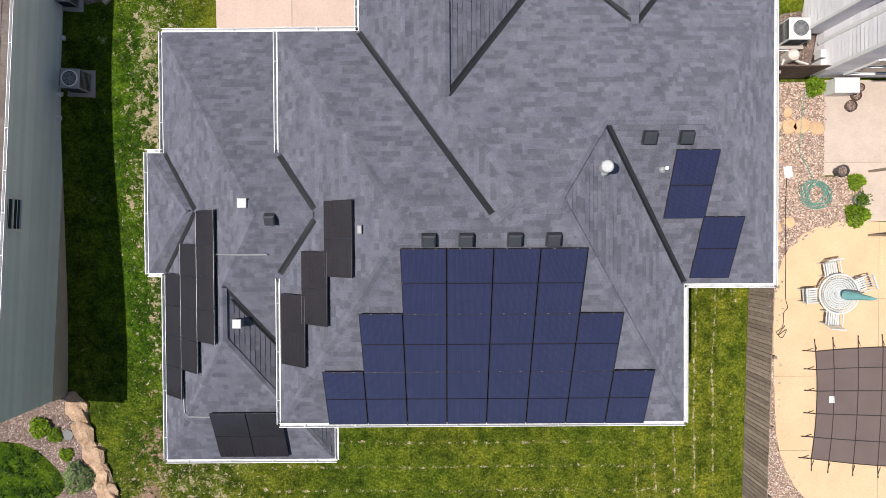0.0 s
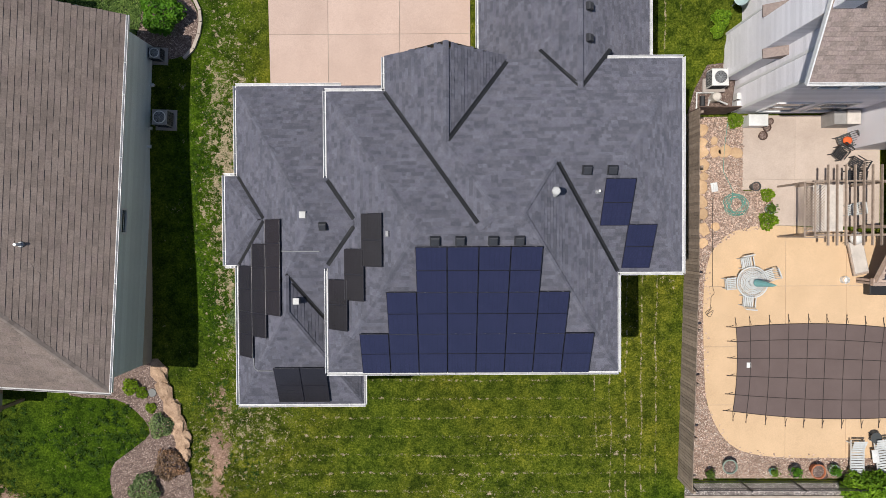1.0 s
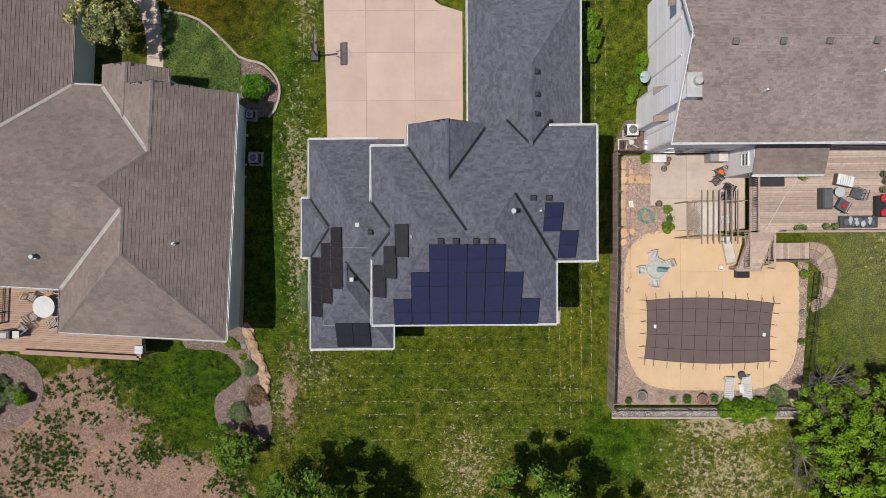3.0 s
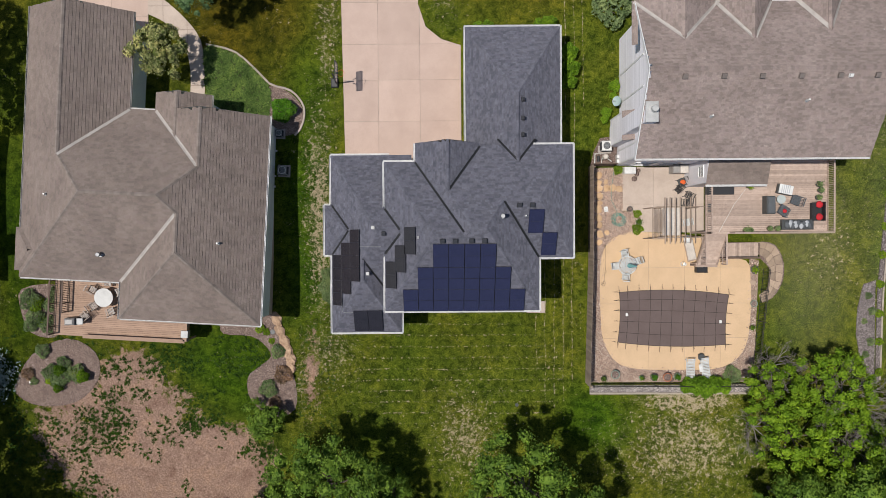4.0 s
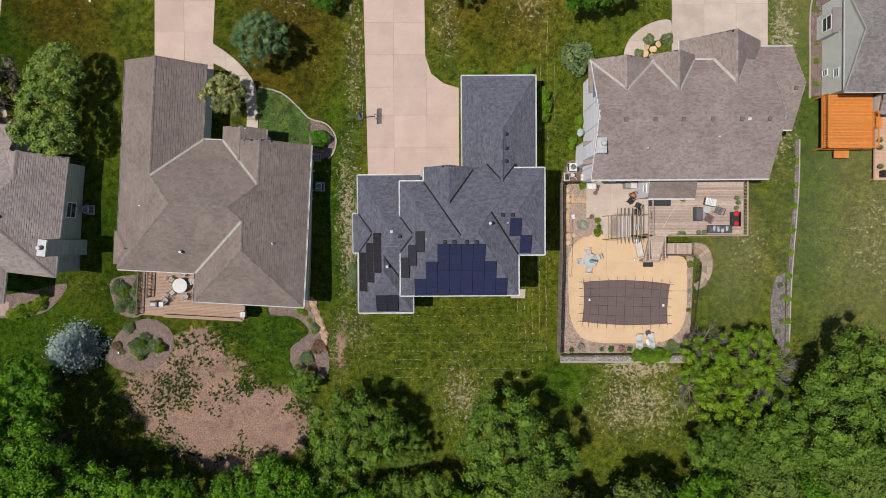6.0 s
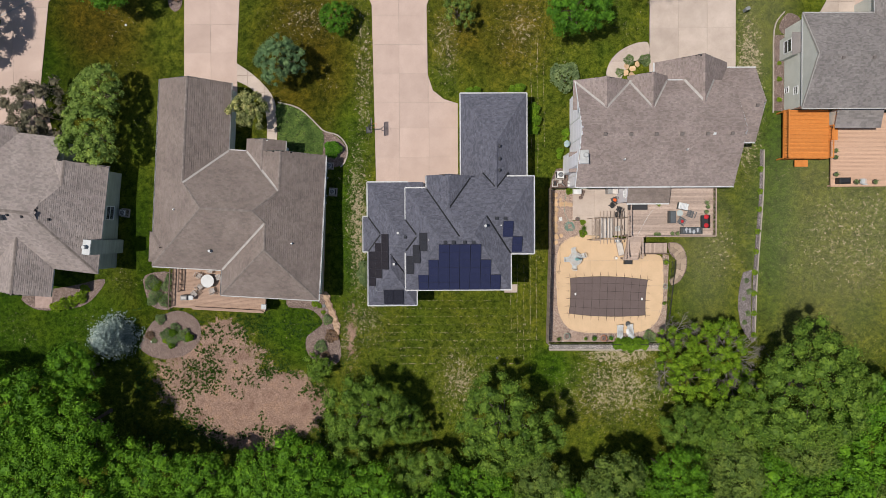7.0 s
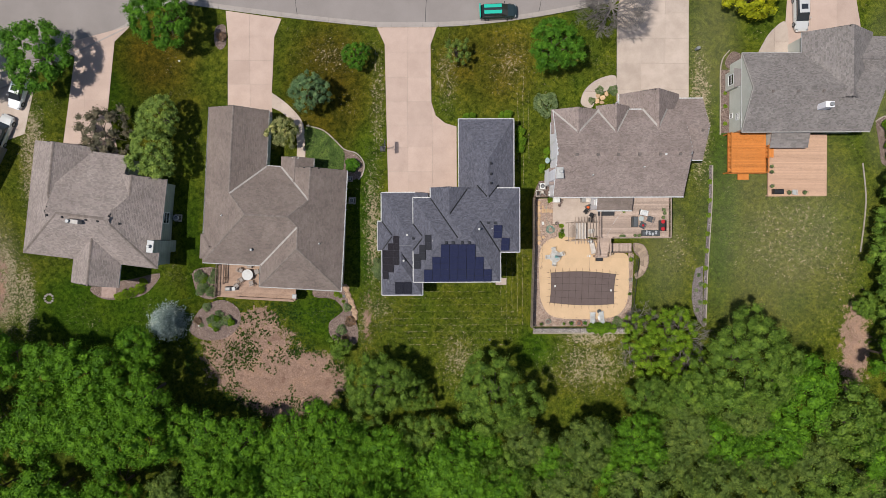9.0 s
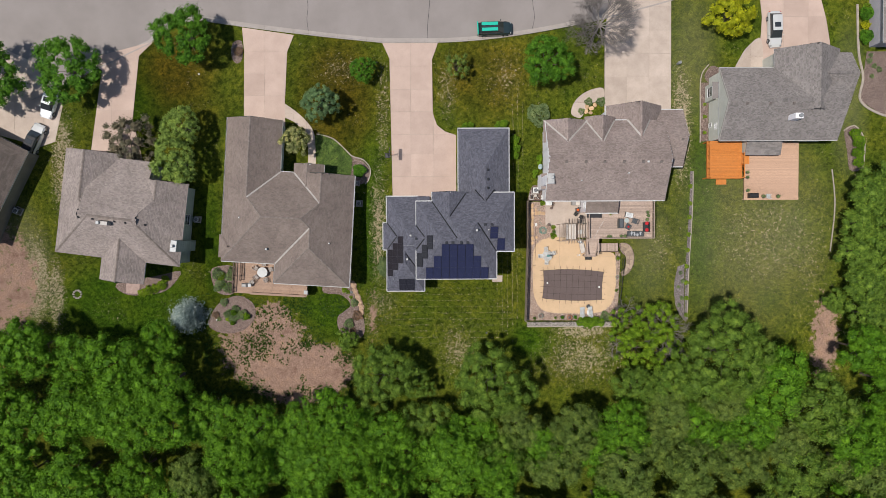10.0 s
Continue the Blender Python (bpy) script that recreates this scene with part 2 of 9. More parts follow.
def lawn_material():
    m, nt, b = nodes_of("lawn_and_bare_soil", 0.95)
    b.inputs["Specular IOR Level"].default_value = 0.08
    p = world_pos(nt)
    sep = nt.nodes.new("ShaderNodeSeparateXYZ")
    nt.links.new(p, sep.inputs[0])
    X, Y = sep.outputs[0], sep.outputs[1]
    fine = noise_tex(nt, p, 12.0, 6, 0.7)
    mid = noise_tex(nt, p, 1.9, 8, 0.78)
    big = noise_tex(nt, p, 0.13, 4, 0.6)
    grass = ramp(nt, fine, [(0.36, (0.023, 0.041, 0.002)), (0.5, (0.048, 0.078, 0.004)), (0.64, (0.092, 0.128, 0.010))])
    grass = mix(nt, 1.0, grass, ramp(nt, mid, [(0.40, (0.44, 0.52, 0.46)), (0.5, (0.98, 1.0, 0.95)), (0.60, (1.5, 1.38, 1.42))]), "MULTIPLY")
    grass = mix(nt, 1.0, grass, ramp(nt, big, [(0.36, (0.84, 0.94, 0.8)), (0.64, (1.2, 1.05, 1.0))]), "MULTIPLY")
    grass = mix(nt, 1.0, grass, ramp(nt, noise_tex(nt, p, 0.6, 5, 0.7), [(0.36, (0.66, 0.72, 0.7)), (0.5, (1.0, 1.0, 1.0)), (0.66, (1.4, 1.28, 1.2))]), "MULTIPLY")
    grass = mix(nt, 1.0, grass, (1.40, 1.15, 2.1), "MULTIPLY")
    dead = ramp(nt, noise_tex(nt, p, 14.0, 4), [(0.3, (0.22, 0.17, 0.10)), (0.7, (0.50, 0.42, 0.30))])
    soil = ramp(nt, noise_tex(nt, p, 7.0, 10, 0.85), [(0.40, (0.19, 0.122, 0.092)), (0.5, (0.30, 0.198, 0.150)), (0.60, (0.45, 0.315, 0.248))])
    soil = mix(nt, 1.0, soil, ramp(nt, noise_tex(nt, p, 0.55, 6, 0.7), [(0.35, (0.74, 0.68, 0.66)), (0.5, (1.0, 1.0, 1.0)), (0.65, (1.15, 1.1, 1.0))]), "MULTIPLY")

    def scaled(n, lo, hi):
        r = nt.nodes.new("ShaderNodeMapRange")
        r.inputs[1].default_value, r.inputs[2].default_value = lo, hi
        nt.links.new(n, r.inputs[0])
        return r.outputs[0]

    def blob(cx, cy, rx, ry, soft=0.5):
        dx = maths(nt, "DIVIDE", maths(nt, "SUBTRACT", X, cx), rx)
        dy = maths(nt, "DIVIDE", maths(nt, "SUBTRACT", Y, cy), ry)
        d = maths(nt, "SQRT", maths(nt, "ADD", maths(nt, "MULTIPLY", dx, dx), maths(nt, "MULTIPLY", dy, dy)))
        return scaled(d, 1.0 + soft, 1.0 - soft)

    def most(items):
        a = items[0]
        for o in items[1:]:
            a = maths(nt, "MAXIMUM", a, o)
        return a

    def speck(area, scale, low, high, weight=1.0, detail=6, rough=0.72):
        """Broken patches: noise lifted by the area that they lie in."""
        n = noise_tex(nt, p, scale, detail, rough)
        v = maths(nt, "ADD", n, maths(nt, "MULTIPLY", maths(nt, "SUBTRACT", area, 1.0), weight))
        return scaled(v, low, high)

    # lusher lawn, with shade on strips and back yards put into the tint
    lush_shade = most([blob(-43.5, -9.5, 11.0, 5.5, 0.35), blob(-32.0, -2.0, 1.8, 9.0), blob(-15.5, -10.5, 3.5, 4.0), blob(12.5, -15.0, 3.0, 2.5), blob(-43.0, 18.0, 4.0, 6.0), blob(-9.5, 2.0, 2.0, 9.0), blob(36.5, 4.0, 2.0, 12.0)])
    grass = mix(nt, lush_shade, grass, mix(nt, 1.0, grass, (0.55, 0.86, 0.45), "MULTIPLY"))
    worn = most([blob(-37.0, 22.5, 5.0, 4.5), blob(-14.5, 19.5, 4.0, 7.0), blob(6.0, 22.0, 6.0, 5.0)])
    grass = mix(nt, maths(nt, "MULTIPLY", worn, 0.75), grass, mix(nt, 1.0, grass, (1.15, 0.72, 0.8), "MULTIPLY"))
    # front lawns and one side strip darkened: shade put into the grass colour
    shade_tint = most([blob(-40.0, 18.0, 9.0, 9.0, 0.3), blob(-14.5, 19.0, 6.0, 8.0, 0.3), blob(-32.0, -4.0, 2.5, 9.0)])
    grass = mix(nt, shade_tint, grass, mix(nt, 1.0, grass, (0.8, 0.74, 0.65), "MULTIPLY"))
    # thin dry lawns, greyed by old straw
    dry = most([blob(43.5, 1.0, 10.0, 13.0, 0.4), blob(29.5, -2.0, 3.0, 7.0, 0.6), blob(-59.5, -4.0, 4.5, 9.0, 0.3), blob(34.8, 24.0, 3.2, 9.0, 0.5), blob(56.8, 18.0, 2.2, 9.0, 0.5)])
    grass = mix(nt, maths(nt, "MULTIPLY", dry, 0.34), grass, mix(nt, 1.0, ramp(nt, fine, [(0.34, (0.03, 0.035, 0.012)), (0.66, (0.34, 0.32, 0.17))]), (1.0, 1.0, 1.0), "MULTIPLY"))
    # mowing rows with dried clippings behind the middle house
    rows = most([blob(2.0, -11.5, 10.5, 6.0, 0.25)])
    wav = nt.nodes.new("ShaderNodeTexWave")
    wav.wave_type, wav.bands_direction = "BANDS", "Y"
    wav.inputs["Scale"].default_value = 0.36
    wav.inputs["Distortion"].default_value = 1.2
    wav.inputs["Detail Scale"].default_value = 0.5
    nt.links.new(p, wav.inputs["Vector"])
    band = maths(nt, "MULTIPLY", maths(nt, "POWER", wav.outputs["Fac"], 3.0), rows)
    col = mix(nt, maths(nt, "MULTIPLY", speck(band, 3.4, 0.52, 0.58, 0.34, 8, 0.8), 0.9), grass, dead)
    wav2 = nt.nodes.new("ShaderNodeTexWave")
    wav2.wave_type, wav2.bands_direction = "BANDS", "X"
    wav2.inputs["Scale"].default_value = 0.45
    wav2.inputs["Distortion"].default_value = 1.4
    nt.links.new(p, wav2.inputs["Vector"])
    band2 = maths(nt, "MULTIPLY", maths(nt, "POWER", wav2.outputs["Fac"], 5.0), most([blob(9.6, -7.0, 2.2, 8.5, 0.2), blob(-7.7, 17, 1.3, 10, 0.3), blob(10.8, 14.0, 1.2, 10.0, 0.3)]))
    col = mix(nt, maths(nt, "MULTIPLY", speck(band2, 3.4, 0.48, 0.56, 0.38, 8, 0.8), 0.85), col, dead)
    # pale weeds and straw, thin everywhere, thick in places
    thin = scaled(noise_tex(nt, p, 0.25, 4, 0.6), 0.42, 0.62)
    straw = most([maths(nt, "MULTIPLY", thin, 0.45), blob(-8.5, 1.0, 1.6, 11.0, 0.7), maths(nt, "MULTIPLY", most([blob(-8.0, -9.5, 3.4, 4.2, 0.8), blob(-10.0, -11.5, 1.9, 4.5, 0.8)]), 0.8), maths(nt, "MULTIPLY", most([blob(-7.8, 17.0, 1.3, 9.0), blob(1.0, 20.0, 2.0, 6.0, 0.6), blob(9.0, 22.0, 3.4, 5.0, 0.8), blob(-13.5, 23.0, 5.0, 3.0, 0.8)]), 0.74),
                  maths(nt, "MULTIPLY", most([blob(2.6, -16.3, 3.2, 4.6, 0.8), blob(20.0, -17.3, 7.2, 4.6, 0.7)]), 0.9), maths(nt, "MULTIPLY", most([blob(46.0, -1.0, 9.0, 8.0, 0.5), blob(52.0, -4.0, 4.0, 12.0, 0.9), blob(31.0, -2.0, 3.5, 5.0, 0.9)]), 0.72),
                  blob(33.5, 15.0, 1.8, 10.0), blob(-56.5, -6.0, 2.6, 8.0), blob(-54.0, -8.0, 1.6, 6.0), blob(28.8, 2.5, 1.6, 2.6), blob(-52.0, 10.0, 2.0, 9.0),
                  blob(20.0, -13.5, 5.0, 1.5)])
    col = mix(nt, maths(nt, "MULTIPLY", speck(straw, 3.4, 0.515, 0.545, 0.19, 6, 0.75), 0.95), col, dead)
    col = mix(nt, maths(nt, "MULTIPLY", speck(straw, 1.9, 0.52, 0.55, 0.22, 9, 0.85), 0.92), col, dead)
    col = mix(nt, maths(nt, "MULTIPLY", speck(straw, 8.0, 0.555, 0.60, 0.17, 3, 0.6), 0.55), col, dead)
    # bare pinkish soil behind the brown house, with tufts in it
    core = most([blob(-20.6, -18.9, 9.2, 4.7, 0.3)])
    loose = most([blob(-25.0, -15.5, 7.5, 6.0, 0.4), blob(-9.5, -11.0, 0.9, 4.0, 1.0), blob(54.6, -15.0, 2.4, 8.0, 0.6), blob(-62.0, -6.0, 6.5, 9.0, 0.35), blob(-23.7, -11.6, 3.2, 3.0, 0.4), blob(-20.0, -22.5, 5.0, 2.0)])
    col = mix(nt, most([speck(core, 0.9, 0.30, 0.36, 0.5, 10, 0.82), speck(loose, 0.9, 0.40, 0.44, 0.36, 10, 0.82)]), col, soil)
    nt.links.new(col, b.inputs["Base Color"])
    add_bump(nt, b, fine, 0.6, 0.06)
    b.inputs["Diffuse Roughness"].default_value = 0.8
    return m


LAWN = lawn_material()


# ---- building tools ----
GUTTER_DIRT = surface("gutter_grime", (0.40, 0.40, 0.41), (0.62, 0.62, 0.62), 3, 20, 0.8, 0.2)
DULL_TRIM = plain("dull_beige_trim", (0.42, 0.39, 0.36), 0.5)
RNG = random.Random(7)
ORIGIN = {}


class Shape:
    """Gathers faces of one mesh in the coordinates of its thing's frame."""

    def __init__(self):
        self.v, self.f = [], []

    def add(self, verts, faces):
        n = len(self.v)
        self.v += [tuple(p) for p in verts]
        self.f += [tuple(i + n for i in f) for f in faces]
        return self

    def box(self, c, s, rz=0.0, ch=0.0, tilt=None):
        """A box by centre and size, its upper edges chamfered by ch."""
        hx, hy, hz = s[0] / 2, s[1] / 2, s[2] / 2
        ch = min(ch, hx * 0.9, hy * 0.9, hz * 1.5)
        rings = [(-hz, 0.0), (hz - ch, 0.0), (hz, ch)] if ch > 0 else [(-hz, 0.0), (hz, 0.0)]
        vs = []
        for z, i in rings:
            vs += [(-hx + i, -hy + i, z), (hx - i, -hy + i, z), (hx - i, hy - i, z), (-hx + i, hy - i, z)]
        fs = [(3, 2, 1, 0)]
        for r in range(len(rings) - 1):
            for k in range(4):
                a, b = r * 4 + k, r * 4 + (k + 1) % 4
                fs.append((a, b, b + 4, a + 4))
        t = 4 * (len(rings) - 1)
        fs.append((t, t + 1, t + 2, t + 3))
        m = Matrix.Translation(c) @ Matrix.Rotation(radians(rz), 4, "Z")
        if tilt is not None:
            m = m @ tilt
        return self.add([m @ Vector(p) for p in vs], fs)

    def beam(self, p, q, w, h, up=(0, 0, 1)):
        """A bar from p to q of width w and height h."""
        p, q = Vector(p), Vector(q)
        d = (q - p).normalized()
        side = d.cross(Vector(up))
        side = (side if side.length > 1e-4 else Vector((1, 0, 0))).normalized()
        top = side.cross(d).normalized()
        vs = []
        for e in (p, q):
            vs += [e - side * w / 2 - top * h / 2, e + side * w / 2 - top * h / 2, e + side * w / 2 + top * h / 2, e - side * w / 2 + top * h / 2]
        return self.add(vs, [(3, 2, 1, 0), (4, 5, 6, 7), (0, 1, 5, 4), (1, 2, 6, 5), (2, 3, 7, 6), (3, 0, 4, 7)])

    def tube(self, pts, radii, n=8, caps=True):
        """A round bar along points with a radius at each."""
        pts = [Vector(p) for p in pts]
        radii = [radii] * len(pts) if isinstance(radii, (int, float)) else radii
        vs, fs = [], []
        ref = Vector((0.13, 0.31, 1)).normalized()
        for k, p in enumerate(pts):
            d = (pts[min(k + 1, len(pts) - 1)] - pts[max(k - 1, 0)]).normalized()
            a = d.cross(ref if abs(d.dot(ref)) < 0.95 else Vector((1, 0, 0))).normalized()
            b = d.cross(a)
            vs += [p + (a * math.cos(2 * math.pi * i / n) + b * math.sin(2 * math.pi * i / n)) * radii[k] for i in range(n)]
        for k in range(len(pts) - 1):
            for i in range(n):
                j = (i + 1) % n
                fs.append((k * n + i, k * n + j, (k + 1) * n + j, (k + 1) * n + i))
        if caps:
            fs += [tuple(range(n))[::-1], tuple(range((len(pts) - 1) * n, len(pts) * n))]
        return self.add(vs, fs)

    def ribbon(self, pts, w, h=0.008):
        """A flat strap along points, w wide and h thick."""
        pts = [Vector(p) for p in pts]
        vs, n = [], len(pts)
        for k, p in enumerate(pts):
            d = pts[min(k + 1, n - 1)] - pts[max(k - 1, 0)]
            s = Vector((d.y, -d.x, 0)).normalized() * w / 2
            vs += [p - s, p + s, p + s - Vector((0, 0, h)), p - s - Vector((0, 0, h))]
        fs = [(4 * k + i, 4 * k + (i + 1) % 4, 4 * k + 4 + (i + 1) % 4, 4 * k + 4 + i) for k in range(n - 1) for i in range(4)]
        return self.add(vs, fs + [(3, 2, 1, 0), (4 * n - 4, 4 * n - 3, 4 * n - 2, 4 * n - 1)])

    def disc(self, c, r, z0, z1, n=20, ch=0.0, r_in=0.0, squash=1.0):
        """An upright drum; with r_in an open pot or ring."""
        prof = [(r, z0), (r, z1 - ch), (r - ch, z1)]
        if r_in > 0:
            prof += [(r_in, z1), (r_in, z0)]
        vs, fs = [], []
        for pr, pz in prof:
            vs += [(c[0] + pr * math.cos(2 * math.pi * i / n), c[1] + pr * squash * math.sin(2 * math.pi * i / n), pz) for i in range(n)]
        m = len(prof)
        for k in range(m if r_in > 0 else m - 1):
            for i in range(n):
                j = (i + 1) % n
                a, b = k * n, ((k + 1) % m) * n
                fs.append((a + i, a + j, b + j, b + i))
        if r_in <= 0:
            fs += [tuple(range(n))[::-1], tuple(range((m - 1) * n, m * n))]
        return self.add(vs, fs)

    def prism(self, outline, z0, z1, ch=0.0):
        """An outline (x, y) extruded from z0 to z1."""
        n = len(outline)
        cx, cy = sum(p[0] for p in outline) / n, sum(p[1] for p in outline) / n
        top = outline
        if ch > 0:
            top = [(x + (cx - x) / max(1e-3, math.hypot(cx - x, cy - y)) * ch, y + (cy - y) / max(1e-3, math.hypot(cx - x, cy - y)) * ch) for x, y in outline]
            vs = [(x, y, z0) for x, y in outline] + [(x, y, z1 - ch) for x, y in outline] + [(x, y, z1) for x, y in top]
            r = 3
        else:
            vs = [(x, y, z0) for x, y in outline] + [(x, y, z1) for x, y in outline]
            r = 2
        fs = [tuple(range(n))[::-1], tuple(range((r - 1) * n, r * n))]
        for k in range(r - 1):
            fs += [(k * n + i, k * n + (i + 1) % n, (k + 1) * n + (i + 1) % n, (k + 1) * n + i) for i in range(n)]
        return self.add(vs, fs)

    def lump(self, c, r, rng, rough=0.15, seg=8, rings=5):
        """An uneven rounded lump."""
        rx, ry, rz = r if isinstance(r, tuple) else (r, r, r)
        vs, fs = [(c[0], c[1], c[2] - rz)], []
        for k in range(1, rings):
            a = math.pi * k / rings
            for i in range(seg):
                b = 2 * math.pi * i / seg
                w = 1 + rng.uniform(-rough, rough)
                vs.append((c[0] + rx * w * math.sin(a) * math.cos(b), c[1] + ry * w * math.sin(a) * math.sin(b), c[2] - rz * math.cos(a) * w))
        vs.append((c[0], c[1], c[2] + rz))
        last = len(vs) - 1
        for i in range(seg):
            j = (i + 1) % seg
            fs.append((0, 1 + j, 1 + i))
            fs.append((last, last - seg + i, last - seg + j))
            for k in range(rings - 2):
                a = 1 + k * seg
                fs.append((a + i, a + j, a + seg + j, a + seg + i))
        return self.add(vs, fs)

    def mesh(self, name, material, origin=(0, 0, 0), smooth=False):
        me = bpy.data.meshes.new(name)
        o = Vector(origin)
        me.from_pydata([(p[0] - o.x, p[1] - o.y, p[2] - o.z) for p in self.v], [], self.f)
        me.materials.append(material)
        if smooth:
            me.shade_smooth()
        me.update()
        return me


def thing(name, c, label, category, group="", kind="", rot=0.0):
    """An empty at a thing's base, whose parts are given in the frame turned by rot about the world's origin."""
    e = new(name)
    e.matrix_world = pose(0, 0, 0, 0, 0, rot) @ Matrix.Translation(c)
    e.empty_display_size = 0.2
    ORIGIN[e.name] = Vector(c)
    return tagged(e, label, category, group, kind)


def part(name, shape, material, parent, label="", kind="", smooth=False):
    o = ORIGIN[parent.name]
    ob = new(name, shape.mesh(name, material, o, smooth))
    ob.parent = parent
    ORIGIN[ob.name] = o
    return tagged(ob, label, kind=kind)


def solo(name, shape, material, label="", category="", group="", kind="", smooth=False, origin=(0, 0, 0)):
    ob = new(name, shape.mesh(name, material, origin, smooth))
    ob.location = origin
    ORIGIN[ob.name] = Vector(origin)
    return tagged(ob, label, category, group, kind)


def smooth01(u):
    u = min(1.0, max(0.0, u))
    return u * u * (3 - 2 * u)


def ground_z(x, y):
    """The lie of the land: level front yards, a fall past the houses, the pool yard cut level."""
    a = 1.25 * smooth01((y + 7) / 13)
    p = 1.1 * smooth01((y - 4.9) / 3.5)
    w = smooth01((x - 10.5) / 1.5) * (1 - smooth01((x - 29) / 6))
    return a * (1 - w) + p * w - 0.5 * smooth01((-y - 9) / 14)


def clip_poly(poly, g):
    """The part of a polygon of tuples (x, y, ...) where g >= 0, g taken as linear between corners."""
    out = []
    vals = [g(p) for p in poly]
    for i, p in enumerate(poly):
        q, a, b = poly[(i + 1) % len(poly)], vals[i], vals[(i + 1) % len(poly)]
        if a >= 0:
            out.append(p)
        if (a >= 0) != (b >= 0):
            t = a / (a - b)
            out.append(tuple(u + (w - u) * t for u, w in zip(p, q)))
    return out


def smooth_line(pts, steps=5, closed=False):
    """A Catmull-Rom line through points."""
    n = len(pts)
    out = []
    for i in range(n if closed else n - 1):
        p = [pts[(i + k) % n] if closed else pts[min(max(i + k, 0), n - 1)] for k in (-1, 0, 1, 2)]
        for s in range(steps):
            t = s / steps
            out.append(tuple(0.5 * (2 * p[1][d] + (p[2][d] - p[0][d]) * t + (2 * p[0][d] - 5 * p[1][d] + 4 * p[2][d] - p[3][d]) * t * t
                                    + (3 * p[1][d] - p[0][d] - 3 * p[2][d] + p[3][d]) * t ** 3) for d in range(len(pts[0]))))
    if not closed:
        out.append(tuple(pts[-1]))
    return out


def inside(poly, x, y):
    r = False
    for i in range(len(poly)):
        (x1, y1), (x2, y2) = poly[i][:2], poly[i - 1][:2]
        if (y1 > y) != (y2 > y) and x < (x2 - x1) * (y - y1) / (y2 - y1) + x1:
            r = not r
    return r


def draped(outline, lift, depth=0.25, step=1.0):
    """A sheet with the given outline that follows the land, cut into cells."""
    sh = Shape()
    xs, ys = [p[0] for p in outline], [p[1] for p in outline]
    x = math.floor(min(xs) / step) * step
    while x < max(xs):
        y = math.floor(min(ys) / step) * step
        while y < max(ys):
            c = [tuple(p) for p in outline]
            for g in (lambda p: p[0] - x, lambda p: x + step - p[0], lambda p: p[1] - y, lambda p: y + step - p[1]):
                c = clip_poly(c, g) if len(c) > 2 else []
            if len(c) > 2:
                sh.add([(p[0], p[1], ground_z(p[0], p[1]) + lift) for p in c], [tuple(range(len(c)))])
            y += step
        x += step
    n = len(outline)
    sh.add([(p[0], p[1], ground_z(p[0], p[1]) + lift) for p in outline] + [(p[0], p[1], ground_z(p[0], p[1]) - depth) for p in outline],
           [(i + n, (i + 1) % n + n, (i + 1) % n, i) for i in range(n)])
    return sh


def paving(name, outline, xs, ys, z, material, label, category, piece="slab", gap=0.012, thick=0.15, base=None):
    """A paved area: one slab object for each field between the joint lines."""
    cx, cy = sum(p[0] for p in outline) / len(outline), sum(p[1] for p in outline) / len(outline)
    top = thing(name, (cx, cy, z - thick), label, category, kind="structure")
    bed = Shape().prism(outline, z - thick, z - 0.02)
    part("bedding", bed, base or EDGING, top)
    for i in range(len(xs) - 1):
        for j in range(len(ys) - 1):
            c = [tuple(p) for p in outline]
            for g in (lambda p: p[0] - xs[i] - gap, lambda p: xs[i + 1] - gap - p[0], lambda p: p[1] - ys[j] - gap, lambda p: ys[j + 1] - gap - p[1]):
                c = clip_poly(c, g) if len(c) > 2 else []
            if len(c) > 2:
                part(piece, Shape().prism(c, z - thick + 0.02, z, 0.006), material, top)
    return top


